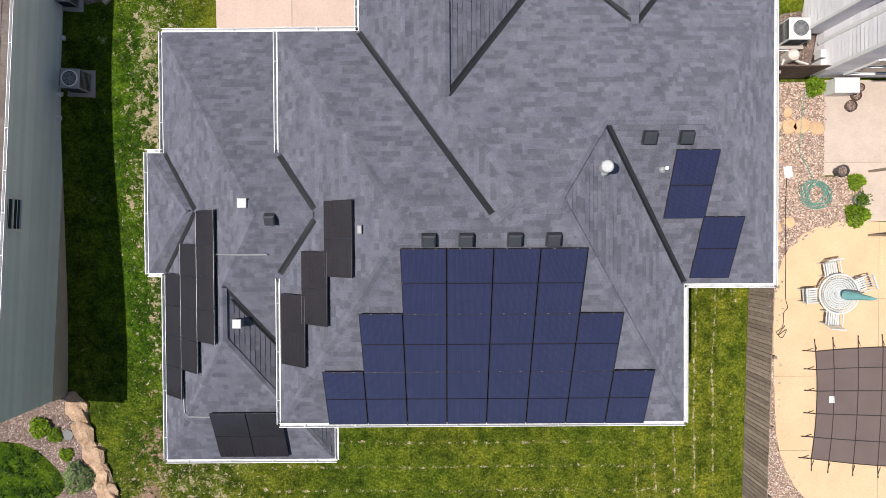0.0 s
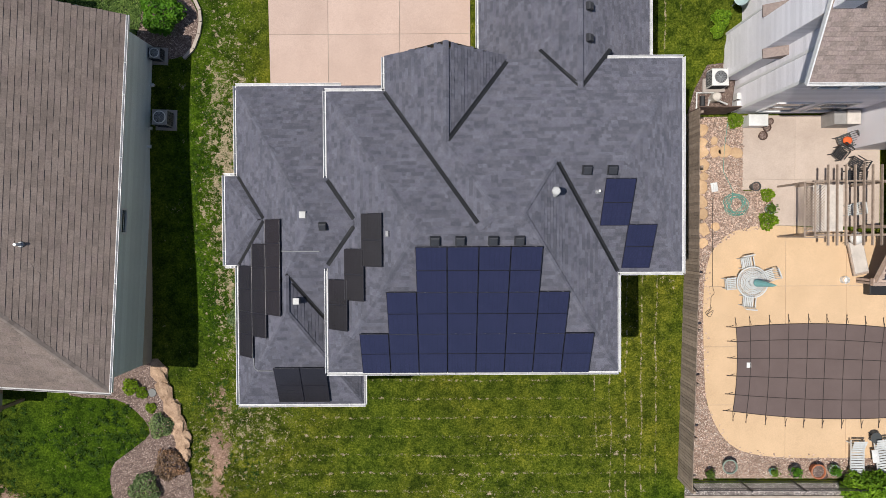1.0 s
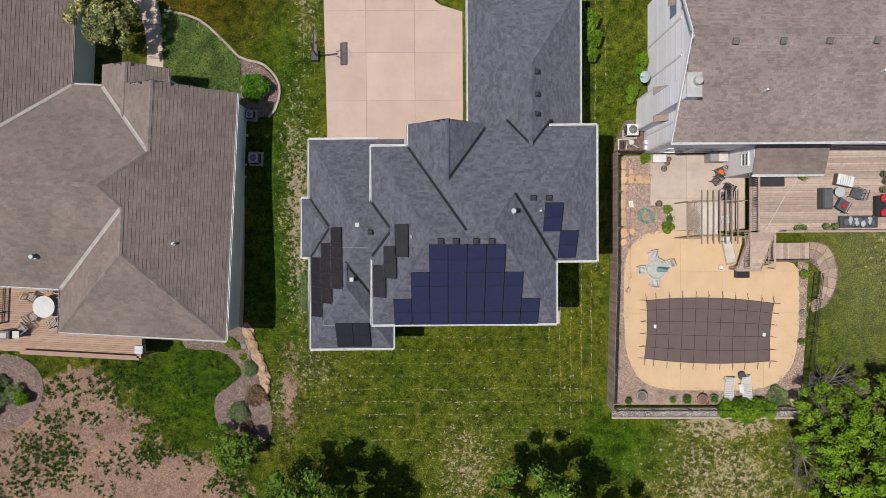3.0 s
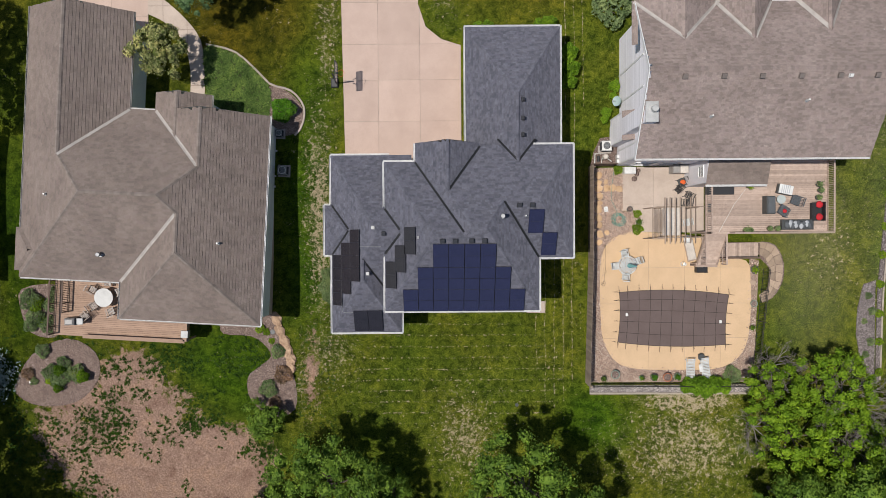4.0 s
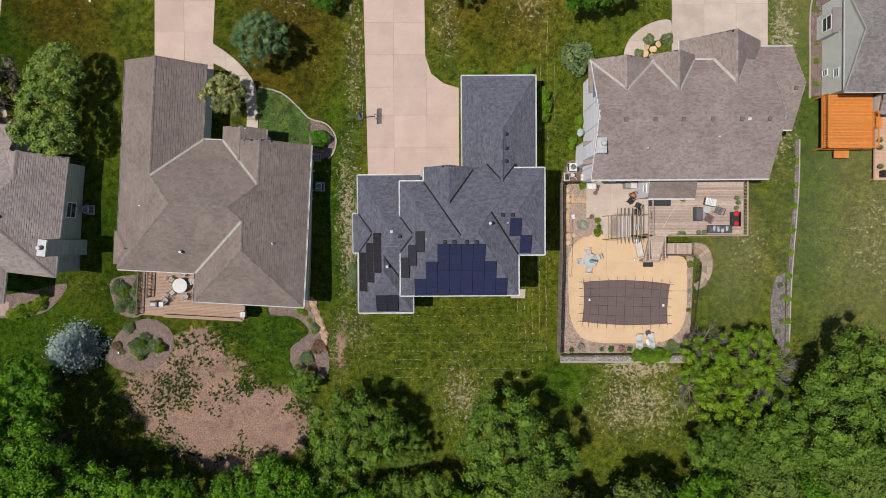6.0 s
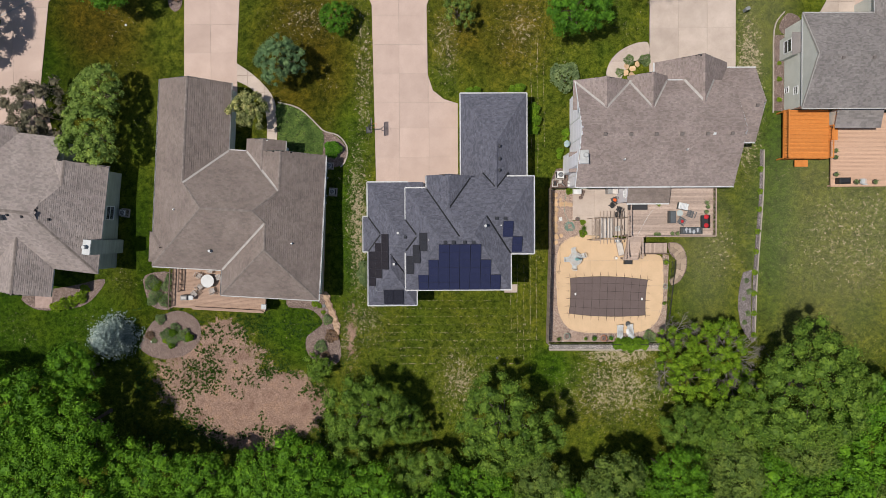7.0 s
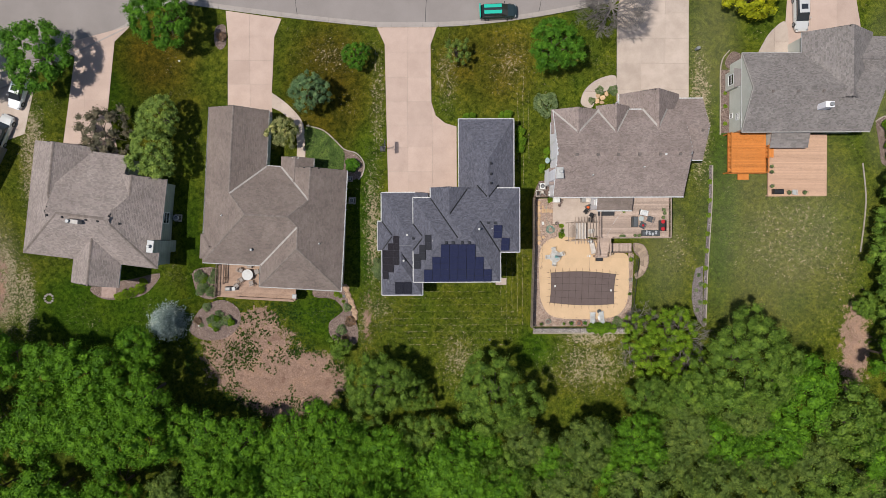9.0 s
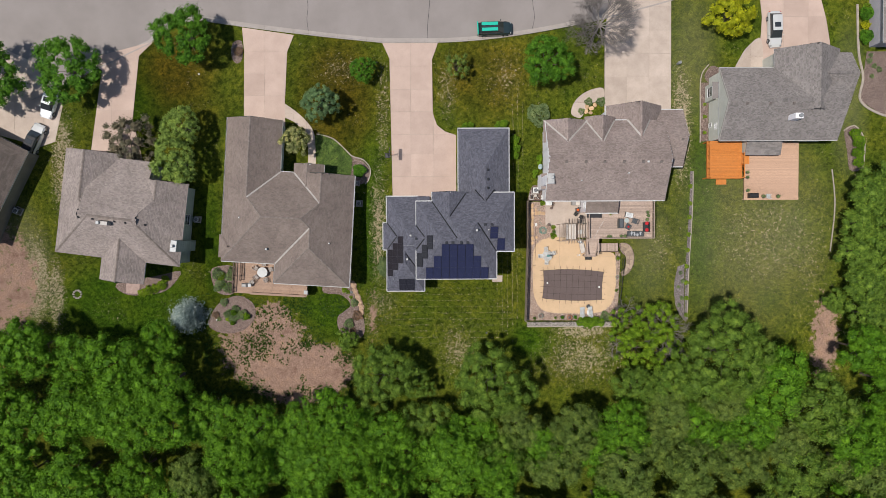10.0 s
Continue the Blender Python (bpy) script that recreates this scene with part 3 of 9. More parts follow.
# ---- roofs from hipped blocks ----
class Roof:
    """Blocks of slopes; each slope is (side, eave line, pitch); a pitch over 50 is a gable end."""

    def __init__(self, eave, blocks):
        self.eave, self.blocks = eave, blocks

    def slope(self, s, x, y):
        side, at, k = s[:3]
        d = {"W": x - at, "E": at - x, "S": y - at, "N": at - y}[side]
        return self.eave + k * d

    def block(self, b, x, y):
        return min(self.slope(s, x, y) for s in b)

    def height(self, x, y):
        return max(self.block(b, x, y) for b in self.blocks)

    def limits(self, b, s):
        """Tests that leave the part of a slope that shows: its own block's other slopes, then the other blocks."""
        rest = [o for o in b if o is not s]
        n = self.blocks.index(b)

        def own(p):
            return min(self.slope(o, p[0], p[1]) for o in rest) - self.slope(s, p[0], p[1])

        def over(i):
            return lambda p: self.slope(s, p[0], p[1]) - self.block(self.blocks[i], p[0], p[1]) + (-2e-4 if i < n else 2e-4)
        return own, [over(i) for i in range(len(self.blocks)) if i != n]

    def tile(self, b, s, course, length, thick, lift, jitter=0.0, rng=None, even=False):
        """Overlapping tabs along a slope as (corner lists); each is cut at hips and valleys."""
        side, at, k = s[:3]
        own, others = self.limits(b, s)
        lo = [min(o[1] for o in b if o[0] == d) if any(o[0] == d for o in b) else None for d in "WESN"]
        x0, x1, y0, y1 = lo[0], lo[1], lo[2], lo[3]
        along = (y0, y1) if side in "WE" else (x0, x1)
        deep = abs({"W": (x1 or at) - at, "E": at - (x0 or at), "S": (y1 or at) - at, "N": at - (y0 or at)}[side])
        plan = course / math.sqrt(1 + k * k)
        out = []
        for c in range(int(deep / plan) + 1):
            u = along[0] - rng.uniform(0, length)
            while u < along[1]:
                w = length * (rng.uniform(0.8, 1.2) if even else rng.choice((0.45, 0.6, 0.8, 1.0, 1.2, 1.5)) * rng.uniform(0.85, 1.15))
                a, e = max(u, along[0]), min(u + w, along[1])
                u += w
                if e - a < 0.02:
                    continue
                d0, d1 = c * plan, (c + 1) * plan + 0.004
                q = [(a, d0), (e, d0), (e, d1), (a, d1)]
                xy = []
                for t, d in q:
                    xy.append({"W": (at + d, t, d), "E": (at - d, t, d), "S": (t, at + d, d), "N": (t, at - d, d)}[side])
                if side in "WN":
                    xy.reverse()
                if all(own(p) < 0 for p in xy) or any(all(g(p) < 0 for p in xy) for g in others):
                    continue
                xy = clip_poly(xy, own)
                for g in others:
                    xy = clip_poly(xy, g) if len(xy) > 2 else []
                if len(xy) < 3:
                    continue
                t_here = thick * (1 + rng.uniform(-jitter, jitter))
                tops = [(p[0], p[1], self.eave + k * p[2] + lift + t_here * (1 - (p[2] - d0) / (d1 - d0)) + 0.001) for p in xy]
                lows = [(p[0], p[1], self.eave + k * p[2] + lift - 0.004) for p in xy]
                out.append((tops, lows))
        return out


def tab_shape(sh, tab):
    tops, lows = tab
    n = len(tops)
    sh.add(tops + lows, [tuple(range(n))] + [(n + i, n + (i + 1) % n, (i + 1) % n, i) for i in range(n)])


def roof_parts(house, roof, material, course, length, thick=0.012, even=False):
    """Deck and joined shingles of a roof; returns the roof's deck object and its tabs."""
    deck, tabs = Shape(), []
    rng = random.Random(11)
    for b in roof.blocks:
        for s in b:
            if s[2] > 50:
                continue
            for t in roof.tile(b, s, 0.4, 0.45, 0.0, -0.012, 0.0, rng):
                n = len(t[0])
                deck.add(t[0], [tuple(range(n))])
            tabs += roof.tile(b, s, course, length, thick, 0.0, 0.55, rng, even)
    return deck, tabs


def soffits(roof, west=0.0, thick=0.16):
    sh = Shape()
    for n, b in enumerate(roof.blocks):
        x0 = min(s[1] for s in b if s[0] == "W") + west
        x1 = min(s[1] for s in b if s[0] == "E")
        y0 = min(s[1] for s in b if s[0] == "S")
        y1 = min(s[1] for s in b if s[0] == "N")
        z = roof.eave - 0.03 - 0.004 * n
        sh.box(((x0 + x1) / 2, (y0 + y1) / 2, z - thick / 2), (x1 - x0 - 0.02, y1 - y0 - 0.02, thick))
    return sh


def gable_wall(sh, roof, b, side):
    """The upright triangle that closes a gable end."""
    s = [o for o in b if o[0] == side][0]
    n = 24
    if side in "WE":
        lo, hi = min(o[1] for o in b if o[0] == "S"), min(o[1] for o in b if o[0] == "N")
        x = s[1] + (0.02 if side == "W" else -0.02)
        pts = [(x, lo + (hi - lo) * i / n) for i in range(n + 1)]
    else:
        lo, hi = min(o[1] for o in b if o[0] == "W"), min(o[1] for o in b if o[0] == "E")
        y = s[1] + (0.02 if side == "S" else -0.02)
        pts = [(lo + (hi - lo) * i / n, y) for i in range(n + 1)]
    rest = [o for o in b if o is not s]
    vs = [(x, y, roof.eave - 0.2) for x, y in pts] + [(x, y, max(roof.eave - 0.19, min(roof.slope(o, x, y) for o in rest) - 0.03)) for x, y in pts]
    sh.add(vs, [(i, i + 1, n + 2 + i, n + 1 + i) for i in range(n)])


def gutter(house, p, q, z, w=0.1, label="", mat=None):
    """An open white trough from p to q, hung along an eave."""
    p, q = Vector((*p, z)), Vector((*q, z))
    d = (q - p).normalized()
    s = Vector((d.y, -d.x, 0))
    sh = Shape()
    sh.beam(p + s * w / 2, q + s * w / 2, 0.014, 0.12)
    sh.beam(p - s * w / 2, q - s * w / 2, 0.014, 0.12)
    sh.beam(p - Vector((0, 0, 0.05)), q - Vector((0, 0, 0.05)), w, 0.012)
    n = max(1, int((q - p).length / 1.2))
    for i in range(n):
        c = p + (q - p) * ((i + 0.5) / n) + Vector((0, 0, 0.052))
        sh.beam(c - s * w / 2, c + s * w / 2, 0.02, 0.008)
    g = part("gutter", sh, mat or WHITE_TRIM, house, label)
    part("trough", Shape().beam(p - Vector((0, 0, 0.042)), q - Vector((0, 0, 0.042)), w - 0.016, 0.004), GUTTER_DIRT, g, "grimy trough")
    return g


def valley(house, p, q, z_of, w=0.16):
    """A dark metal strip laid in a valley."""
    n = 6
    sh = Shape()
    d = Vector((q[0] - p[0], q[1] - p[1], 0)).normalized()
    s = Vector((d.y, -d.x, 0)) * w / 2
    vs = []
    for i in range(n + 1):
        c = Vector((p[0] + (q[0] - p[0]) * i / n, p[1] + (q[1] - p[1]) * i / n, 0))
        for e in (c + s, c, c - s):
            vs.append((e.x, e.y, z_of(e.x, e.y) + 0.028))
    fs = []
    for i in range(n):
        for k in range(2):
            a = i * 3 + k
            fs.append((a, a + 1, a + 4, a + 3))
    sh.add(vs, fs)
    return part("valley_flashing", sh, VALLEY_MET, house, "dark metal valley flashing")


# ---- the land: one sheet to the horizon ----
def land():
    sh = Shape()
    xs = [-2500, -600, -200, -110] + [-80 + 1.0 * i for i in range(161)] + [110, 200, 600, 2500]
    ys = [-2500, -600, -200, -100] + [-56 + 1.0 * i for i in range(107)] + [80, 200, 600, 2500]
    vs = [(x, y, ground_z(x, y)) for y in ys for x in xs]
    n = len(xs)
    fs = [(j * n + i, j * n + i + 1, (j + 1) * n + i + 1, (j + 1) * n + i) for j in range(len(ys) - 1) for i in range(n - 1)]
    sh.add(vs, fs)
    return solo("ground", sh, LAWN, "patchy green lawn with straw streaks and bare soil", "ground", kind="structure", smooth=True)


land()
FZ = 1.25


def curb_y(x):
    """The line of the kerb's back along the curved street."""
    if x < -8:
        return 26.6 + 0.095 * (-8 - x) + 0.0012 * (-8 - x) ** 2 if x > -33 else 29.7 - 0.47 * (-33 - x) * min(1.0, (-33 - x) / 7)
    return 26.6 + 0.0185 * max(0.0, x) ** 1.65


def street():
    road = thing("road", (0, 40, FZ - 0.1), "pale worn grey asphalt street with fine cracks", "road", kind="structure")
    xs = [-75 + 1.5 * i for i in range(101)]
    sh = Shape()
    vs = []
    for x in xs:
        y = curb_y(x) if x > -56 else curb_y(-56) - (x + 56) * 1.3
        for yy in (y + 0.25, y + 3, y + 8, 75):
            vs.append((x, yy, FZ + 0.02 - 0.006 * (yy == y + 0.25)))
    sh.add(vs, [(4 * i + k, 4 * i + 4 + k, 4 * i + 5 + k, 4 * i + 1 + k) for i in range(len(xs) - 1) for k in range(3)])
    part("carriageway", sh, ASPHALT, road)
    for x in (-33.0, -18.0, -1.5, 13.0, 28.0):
        pts = smooth_line([(x + RNG.uniform(-0.2, 0.2), curb_y(x) + 0.5 + 1.7 * i, FZ + 0.024) for i in range(7)], 3)
        c = Shape()
        for a, b in zip(pts, pts[1:]):
            c.beam(a, b, 0.05, 0.006)
        part("crack_sealant", c, VALLEY_MET, road)
    kerb = thing("kerb", (0, 26.6, FZ - 0.1), "pale concrete kerb and gutter pan along the street", "kerb", kind="structure")
    for i in range(56):
        x = -56 + 2.0 * i
        c = Shape()
        seg = [x + 0.01, x + 0.66, x + 1.32, x + 1.985]
        drop = any(a - 0.6 < x + 1 < b + 0.6 for a, b in ((-8.0, 0.0), (-27.2, -20.0), (22.5, 32.2), (-50, -39), (44.5, 54)))
        lift = 0.06 if drop else 0.14
        prof = [(-0.02, -0.1), (-0.02, lift), (0.14, lift - 0.01), (0.2, 0.035), (0.62, 0.028), (0.62, -0.1)]
        vs = [(s, curb_y(s) + dy, FZ + dz) for s in seg for dy, dz in prof]
        m = len(prof)
        c.add(vs, [(k * m + j, k * m + j + 1, (k + 1) * m + j + 1, (k + 1) * m + j) for k in range(3) for j in range(m - 1)] + [tuple(range(m)), tuple(range(3 * m, 4 * m))[::-1]])
        part("kerb_stone", c, CURB, kerb)


street()

# driveways and walks
DRIVE_MAIN = [(-6.55, 5.0), (2.25, 5.0), (2.25, 13.9), (0.8, 14.35), (-0.4, 15.3), (-0.95, 17.0), (-1.02, 24.3), (-0.2, 26.55), (-7.85, 26.55), (-6.88, 24.4)]
paving("driveway", DRIVE_MAIN, [-8.2, -4.0, -0.85, 2.4], [4.9, 8.2, 11.3, 14.0, 17.15, 20.2, 23.3, 26.7], FZ + 0.045, CONCRETE, "wide warm-toned concrete driveway with sawn joints", "driveway", base=EDGING)
DRIVE_LEFT = [(-27.05, 13.0), (-21.3, 13.0), (-21.35, 18.2), (-20.95, 25.4), (-20.0, 27.7), (-27.1, 28.75), (-26.85, 25.3)]
paving("driveway", DRIVE_LEFT, [-28, -24.1, -19], [12, 16.2, 19.4, 22.4, 25.4, 29.5], FZ + 0.04, CONCRETE, "straight concrete driveway beside the lawn", "driveway", base=EDGING)
DRIVE_FARL = [(-48.3, 10.5), (-41.0, 10.5), (-42.3, 16.2), (-41.3, 24.9), (-39.2, 26.9), (-48.8, 24.4), (-46.4, 23.0)]
paving("driveway", DRIVE_FARL, [-50, -45.2, -38], [10, 14, 17.5, 21, 24.3, 28], FZ + 0.04, CONCRETE, "concrete driveway partly under a shade tree", "driveway", base=EDGING)
DRIVE_R = [(22.8, 15.5), (32.05, 15.5), (32.0, 36.0), (23.4, 34.0), (23.3, 31.0), (22.85, 28.0)]
paving("driveway", DRIVE_R, [22, 25.9, 29.0, 33], [15, 18.5, 21.8, 25, 28.2, 31.5, 37], FZ + 0.04, CONCRETE_OLD, "broad pale concrete driveway with tyre marks", "driveway", base=EDGING)
DRIVE_FR = smooth_line([(44.6, 24.0), (44.6, 30.0), (44.2, 38.0), (50.0, 38.0), (52.9, 32.0), (54.2, 25.5), (54.2, 23.5), (49, 23.5)], 3, True)
paving("driveway", DRIVE_FR, [43, 47.6, 51, 56], [22, 26, 30, 34, 39], FZ + 0.04, CONCRETE, "curved concrete driveway in front of the grey house", "driveway", base=EDGING)
DRIVE_EDGE = [(-62, 14.5), (-55.0, 12.5), (-53.0, 13.2), (-51.6, 19.2), (-55.6, 24.0), (-62, 27)]
paving("driveway", DRIVE_EDGE, [-63, -58.5, -54.5, -50], [12, 16.5, 21, 28], FZ + 0.04, CONCRETE_OLD, "grey concrete drive with two parked cars", "driveway", base=EDGING)
WALK_LEFT = smooth_line([(-21.35, 18.3), (-19.9, 17.3), (-18.5, 16.0), (-17.4, 14.4), (-17.1, 12.0), (-17.2, 9.2)], 3) + smooth_line([(-18.3, 9.2), (-18.2, 12.2), (-18.8, 14.4), (-20.0, 15.7), (-21.35, 16.4)], 3)
paving("garden_path", WALK_LEFT, [-22, -20.2, -18.4, -16], [8.8, 11, 13.2, 15.2, 17, 19], FZ + 0.05, CONCRETE_OLD, "curving concrete front path to the entry", "path", base=MULCH)
WALK_R = smooth_line([(22.6, 20.3), (20.5, 19.9), (18.8, 18.6), (18.2, 16.8), (19.5, 16.2), (20.2, 17.3), (21.2, 18.3), (22.6, 18.6)], 4, True)
paving("garden_path", WALK_R, [17, 20.4, 23], [15.5, 18.3, 21], FZ + 0.05, CONCRETE_OLD, "rounded concrete front walk of the taupe house", "path", base=MULCH)
WALK_F = smooth_line([(44.5, 27.0), (42.7, 26.0), (41.6, 24.4), (41.0, 22.5), (44.5, 22.5)], 4, True)
paving("garden_path", WALK_F, [40, 43, 45], [22, 24.5, 28], FZ + 0.05, CONCRETE_OLD, "curved concrete walk to the grey house", "path", base=MULCH)

# pool yard
POOL_DECK_LINE = smooth_line([(15.2, -0.35), (13.6, -1.2), (13.05, -3.0), (13.05, -6.5), (13.25, -8.7), (14.2, -10.4), (15.9, -11.0), (19, -11.1), (21.8, -11.05), (23.4, -10.5), (24.4, -9.2), (24.75, -7.0), (24.75, -4.0), (24.4, -2.6), (22, -2.0), (21.6, -0.9), (18.5, -0.45)], 3, True)
paving("pool_deck", POOL_DECK_LINE, [12, 16.8, 19.6, 22.4, 26], [-12, -8.6, -5.9, -3.1, 0.2], 0.05, POOL_DECK, "tan coated concrete pool surround with rounded corners", "pool deck", gap=0.006, base=EDGING)
PATIO = [(14.8, 1.35), (16.2, 1.35), (16.2, -0.3), (21.1, -0.4), (21.1, 4.75), (14.8, 4.75)]
paving("patio", PATIO, [14, 17.2, 21.5], [-1, 1.8, 5], 0.055, CONCRETE_OLD, "plain pale concrete patio below the taupe house", "patio", gap=0.006, base=EDGING)
GRAVEL_LINE = [(12.35, 4.7), (14.85, 4.7), (14.85, 1.3), (16.2, 1.3), (16.2, -0.4), (14.6, -0.6), (13.4, -1.4), (13.2, -8.6), (14.3, -10.3), (16, -10.9), (22.5, -10.9), (24.2, -9.4), (24.7, -2.4), (25.4, -2.6), (25.0, -12.1), (12.15, -12.05), (12.1, -5), (12.3, 0)]
solo("gravel_bed", draped(GRAVEL_LINE, 0.03, 0.1), GRAVEL_BED, "pinkish river gravel bed round the pool deck", "gravel bed", kind="structure")
solo("gravel_strip", draped([(12.2, -12.3), (25.0, -12.3), (25.0, -12.95), (12.2, -12.85)], 0.03, 0.1), GREY_GRAVEL, "strip of pale grey gravel outside the pool fence", "gravel strip", kind="structure")
edge = Shape()
edge.beam((12.2, -12.92, ground_z(12, -12.9) + 0.04), (25.0, -13.0, ground_z(24, -13.0) + 0.04), 0.14, 0.14)
solo("garden_edging", edge, EDGING, "low pale stone edging along the gravel strip", "edging", kind="structure")

# pool cover with straps
cover = thing("pool_cover", (18.7, -7.1, 0.06), "brown mesh safety cover stretched over the pool by straps", "pool cover")
TL, TR, BR, BL, TM, BM = (14.5, -5.0), (23.04, -5.25), (22.8, -9.13), (14.36, -8.89), (18.6, -4.83), (18.5, -9.25)


def cover_pt(u, v):
    t = [TL[i] + (TR[i] - TL[i]) * u for i in (0, 1)]
    t[1] += 0.27 * (1 - (2 * u - 1) ** 2)
    b = [BL[i] + (BR[i] - BL[i]) * u for i in (0, 1)]
    b[1] -= 0.24 * (1 - (2 * u - 1) ** 2)
    x, y = t[0] + (b[0] - t[0]) * v, t[1] + (b[1] - t[1]) * v
    x += 0.12 * (2 * u - 1) * (1 - (2 * v - 1) ** 2) * -1
    return x, y, 0.095 - 0.03 * (1 - (2 * u - 1) ** 2) * (1 - (2 * v - 1) ** 2)


cloth = Shape()
NU, NV = 30, 15
cloth.add([cover_pt(i / NU, j / NV) for j in range(NV + 1) for i in range(NU + 1)], [((j + 1) * (NU + 1) + i, (j + 1) * (NU + 1) + i + 1, j * (NU + 1) + i + 1, j * (NU + 1) + i) for j in range(NV) for i in range(NU)])
part("cloth", cloth, COVER_MAT, cover, smooth=True)
COLS = [0.0, 0.075, 0.18, 0.285, 0.39, 0.49, 0.595, 0.70, 0.80, 0.905, 1.0]
ROWS = [0.0, 0.17, 0.37, 0.58, 0.80, 1.0]
for u in COLS:
    s = Shape()
    pts = [cover_pt(u, j / 12) for j in range(13)]
    d = (pts[0][1] - pts[1][1])
    ext = [(pts[0][0] + RNG.uniform(-0.05, 0.05), pts[0][1] + 0.42, 0.075)] + pts + [(pts[-1][0] + RNG.uniform(-0.05, 0.05), pts[-1][1] - 0.42, 0.075)]
    s.ribbon([(a, b, c + 0.012) for a, b, c in ext], 0.028)
    for e, sg in ((ext[0], 1), (ext[-1], -1)):
        s.beam((e[0], e[1] - sg * 0.12, 0.09), (e[0] + 0.08, e[1] - sg * 0.35, 0.09), 0.018, 0.01)
        s.box((e[0], e[1], 0.08), (0.035, 0.07, 0.025))
    part("strap", s, STRAP, cover)
for v in ROWS:
    s = Shape()
    pts = [cover_pt(i / 24, v) for i in range(25)]
    ext = [(pts[0][0] - 0.42, pts[0][1] + 0.03, 0.075)] + pts + [(pts[-1][0] + 0.42, pts[-1][1] - 0.03, 0.075)]
    s.ribbon([(a, b, c + 0.018) for a, b, c in ext], 0.028)
    for e, sg in ((ext[0], -1), (ext[-1], 1)):
        s.beam((e[0] - sg * 0.1, e[1], 0.09), (e[0] - sg * 0.33, e[1] + 0.08, 0.09), 0.018, 0.01)
        s.box((e[0], e[1], 0.08), (0.07, 0.035, 0.025))
    part("strap", s, STRAP, cover)
for x, y in ((15.1, -6.75), (22.4, -7.35)):
    part("label_patch", Shape().box((x, y, 0.09), (0.2, 0.24, 0.012)), WHITE_PLA, cover, "small white label patch")


# ---- houses ----
def siding(wall, x, y0, y1, z0, z1, material, face, step=0.2, roof_z=None):
    """Lapped boards on an upright wall in the plane x (face W or E) or y (face S or N); roof_z trims them under a gable."""
    n = int((z1 - z0) / step)
    sgn = -1 if face in "WS" else 1
    for i in range(n):
        z = z0 + i * step
        lo, hi = y0, y1
        if roof_z is not None:
            while lo < hi and roof_z(lo) < z + step:
                lo += 0.05
            while hi > lo and roof_z(hi) < z + step:
                hi -= 0.05
            if hi - lo < 0.15:
                continue
        o, t = 0.004 * sgn, 0.022 * sgn
        if face in "WE":
            vs = [(x, lo, z), (x, hi, z), (x + t, hi, z + 0.004), (x + t, lo, z + 0.004), (x + o, lo, z + step), (x + o, hi, z + step)]
        else:
            vs = [(lo, x, z), (hi, x, z), (hi, x + t, z + 0.004), (lo, x + t, z + 0.004), (lo, x + o, z + step), (hi, x + o, z + step)]
        fs = [(0, 1, 2, 3), (3, 2, 5, 4)]
        part("siding_board", Shape().add(vs, fs), material, wall)


GLASS_DARK, gnt, gb = nodes_of("window_glass", 0.05)
gb.inputs["Base Color"].default_value = (0.03, 0.035, 0.04, 1)
gb.inputs["Specular IOR Level"].default_value = 0.8


def window(parent, c, w, h, face):
    """A framed window with two panes set on a wall."""
    ax = Vector((0, 1, 0)) if face in "WE" else Vector((1, 0, 0))
    out = {"W": Vector((-1, 0, 0)), "E": Vector((1, 0, 0)), "S": Vector((0, -1, 0)), "N": Vector((0, 1, 0))}[face]
    c = Vector(c)
    up = Vector((0, 0, 1))
    fr = Shape()
    for sg in (-1, 1):
        fr.beam(c + ax * sg * w / 2 - up * h / 2 + out * 0.03, c + ax * sg * w / 2 + up * h / 2 + out * 0.03, 0.09, 0.09, up=tuple(ax))
        fr.beam(c + up * sg * h / 2 - ax * w / 2 + out * 0.03, c + up * sg * h / 2 + ax * w / 2 + out * 0.03, 0.09, 0.09)
    fr.beam(c - ax * w / 2 + out * 0.03, c + ax * w / 2 + out * 0.03, 0.05, 0.05)
    wnd = part("window", fr, WHITE_TRIM, parent, "white-framed window")
    for sg in (-1, 1):
        p = Shape()
        q = c + up * sg * h / 4 + out * 0.02
        vs = [q - ax * w / 2 - up * h / 4, q + ax * w / 2 - up * h / 4, q + ax * w / 2 + up * h / 4, q - ax * w / 2 + up * h / 4]
        p.add(vs, [(0, 1, 2, 3)])
        part("pane", p, GLASS_DARK, wnd)


def box_vent(house, roof_z, x, y, s=0.29, mat=None, label="dark square roof vent"):
    z = roof_z(x, y)
    sh = Shape()
    e = 0.05
    n = Vector((roof_z(x - e, y) - roof_z(x + e, y), roof_z(x, y - e) - roof_z(x, y + e), 2 * e)).normalized()
    t = n.to_track_quat("Z", "Y").to_matrix().to_4x4()
    sh.box((x, y, z + 0.09), (s, s, 0.2), 0, 0.03, t)
    sh.box((x, y, z + 0.025), (s + 0.05, s + 0.05, 0.014), 0, 0, t)
    return part("roof_vent", sh, mat or VENT_SLATE, house, label)


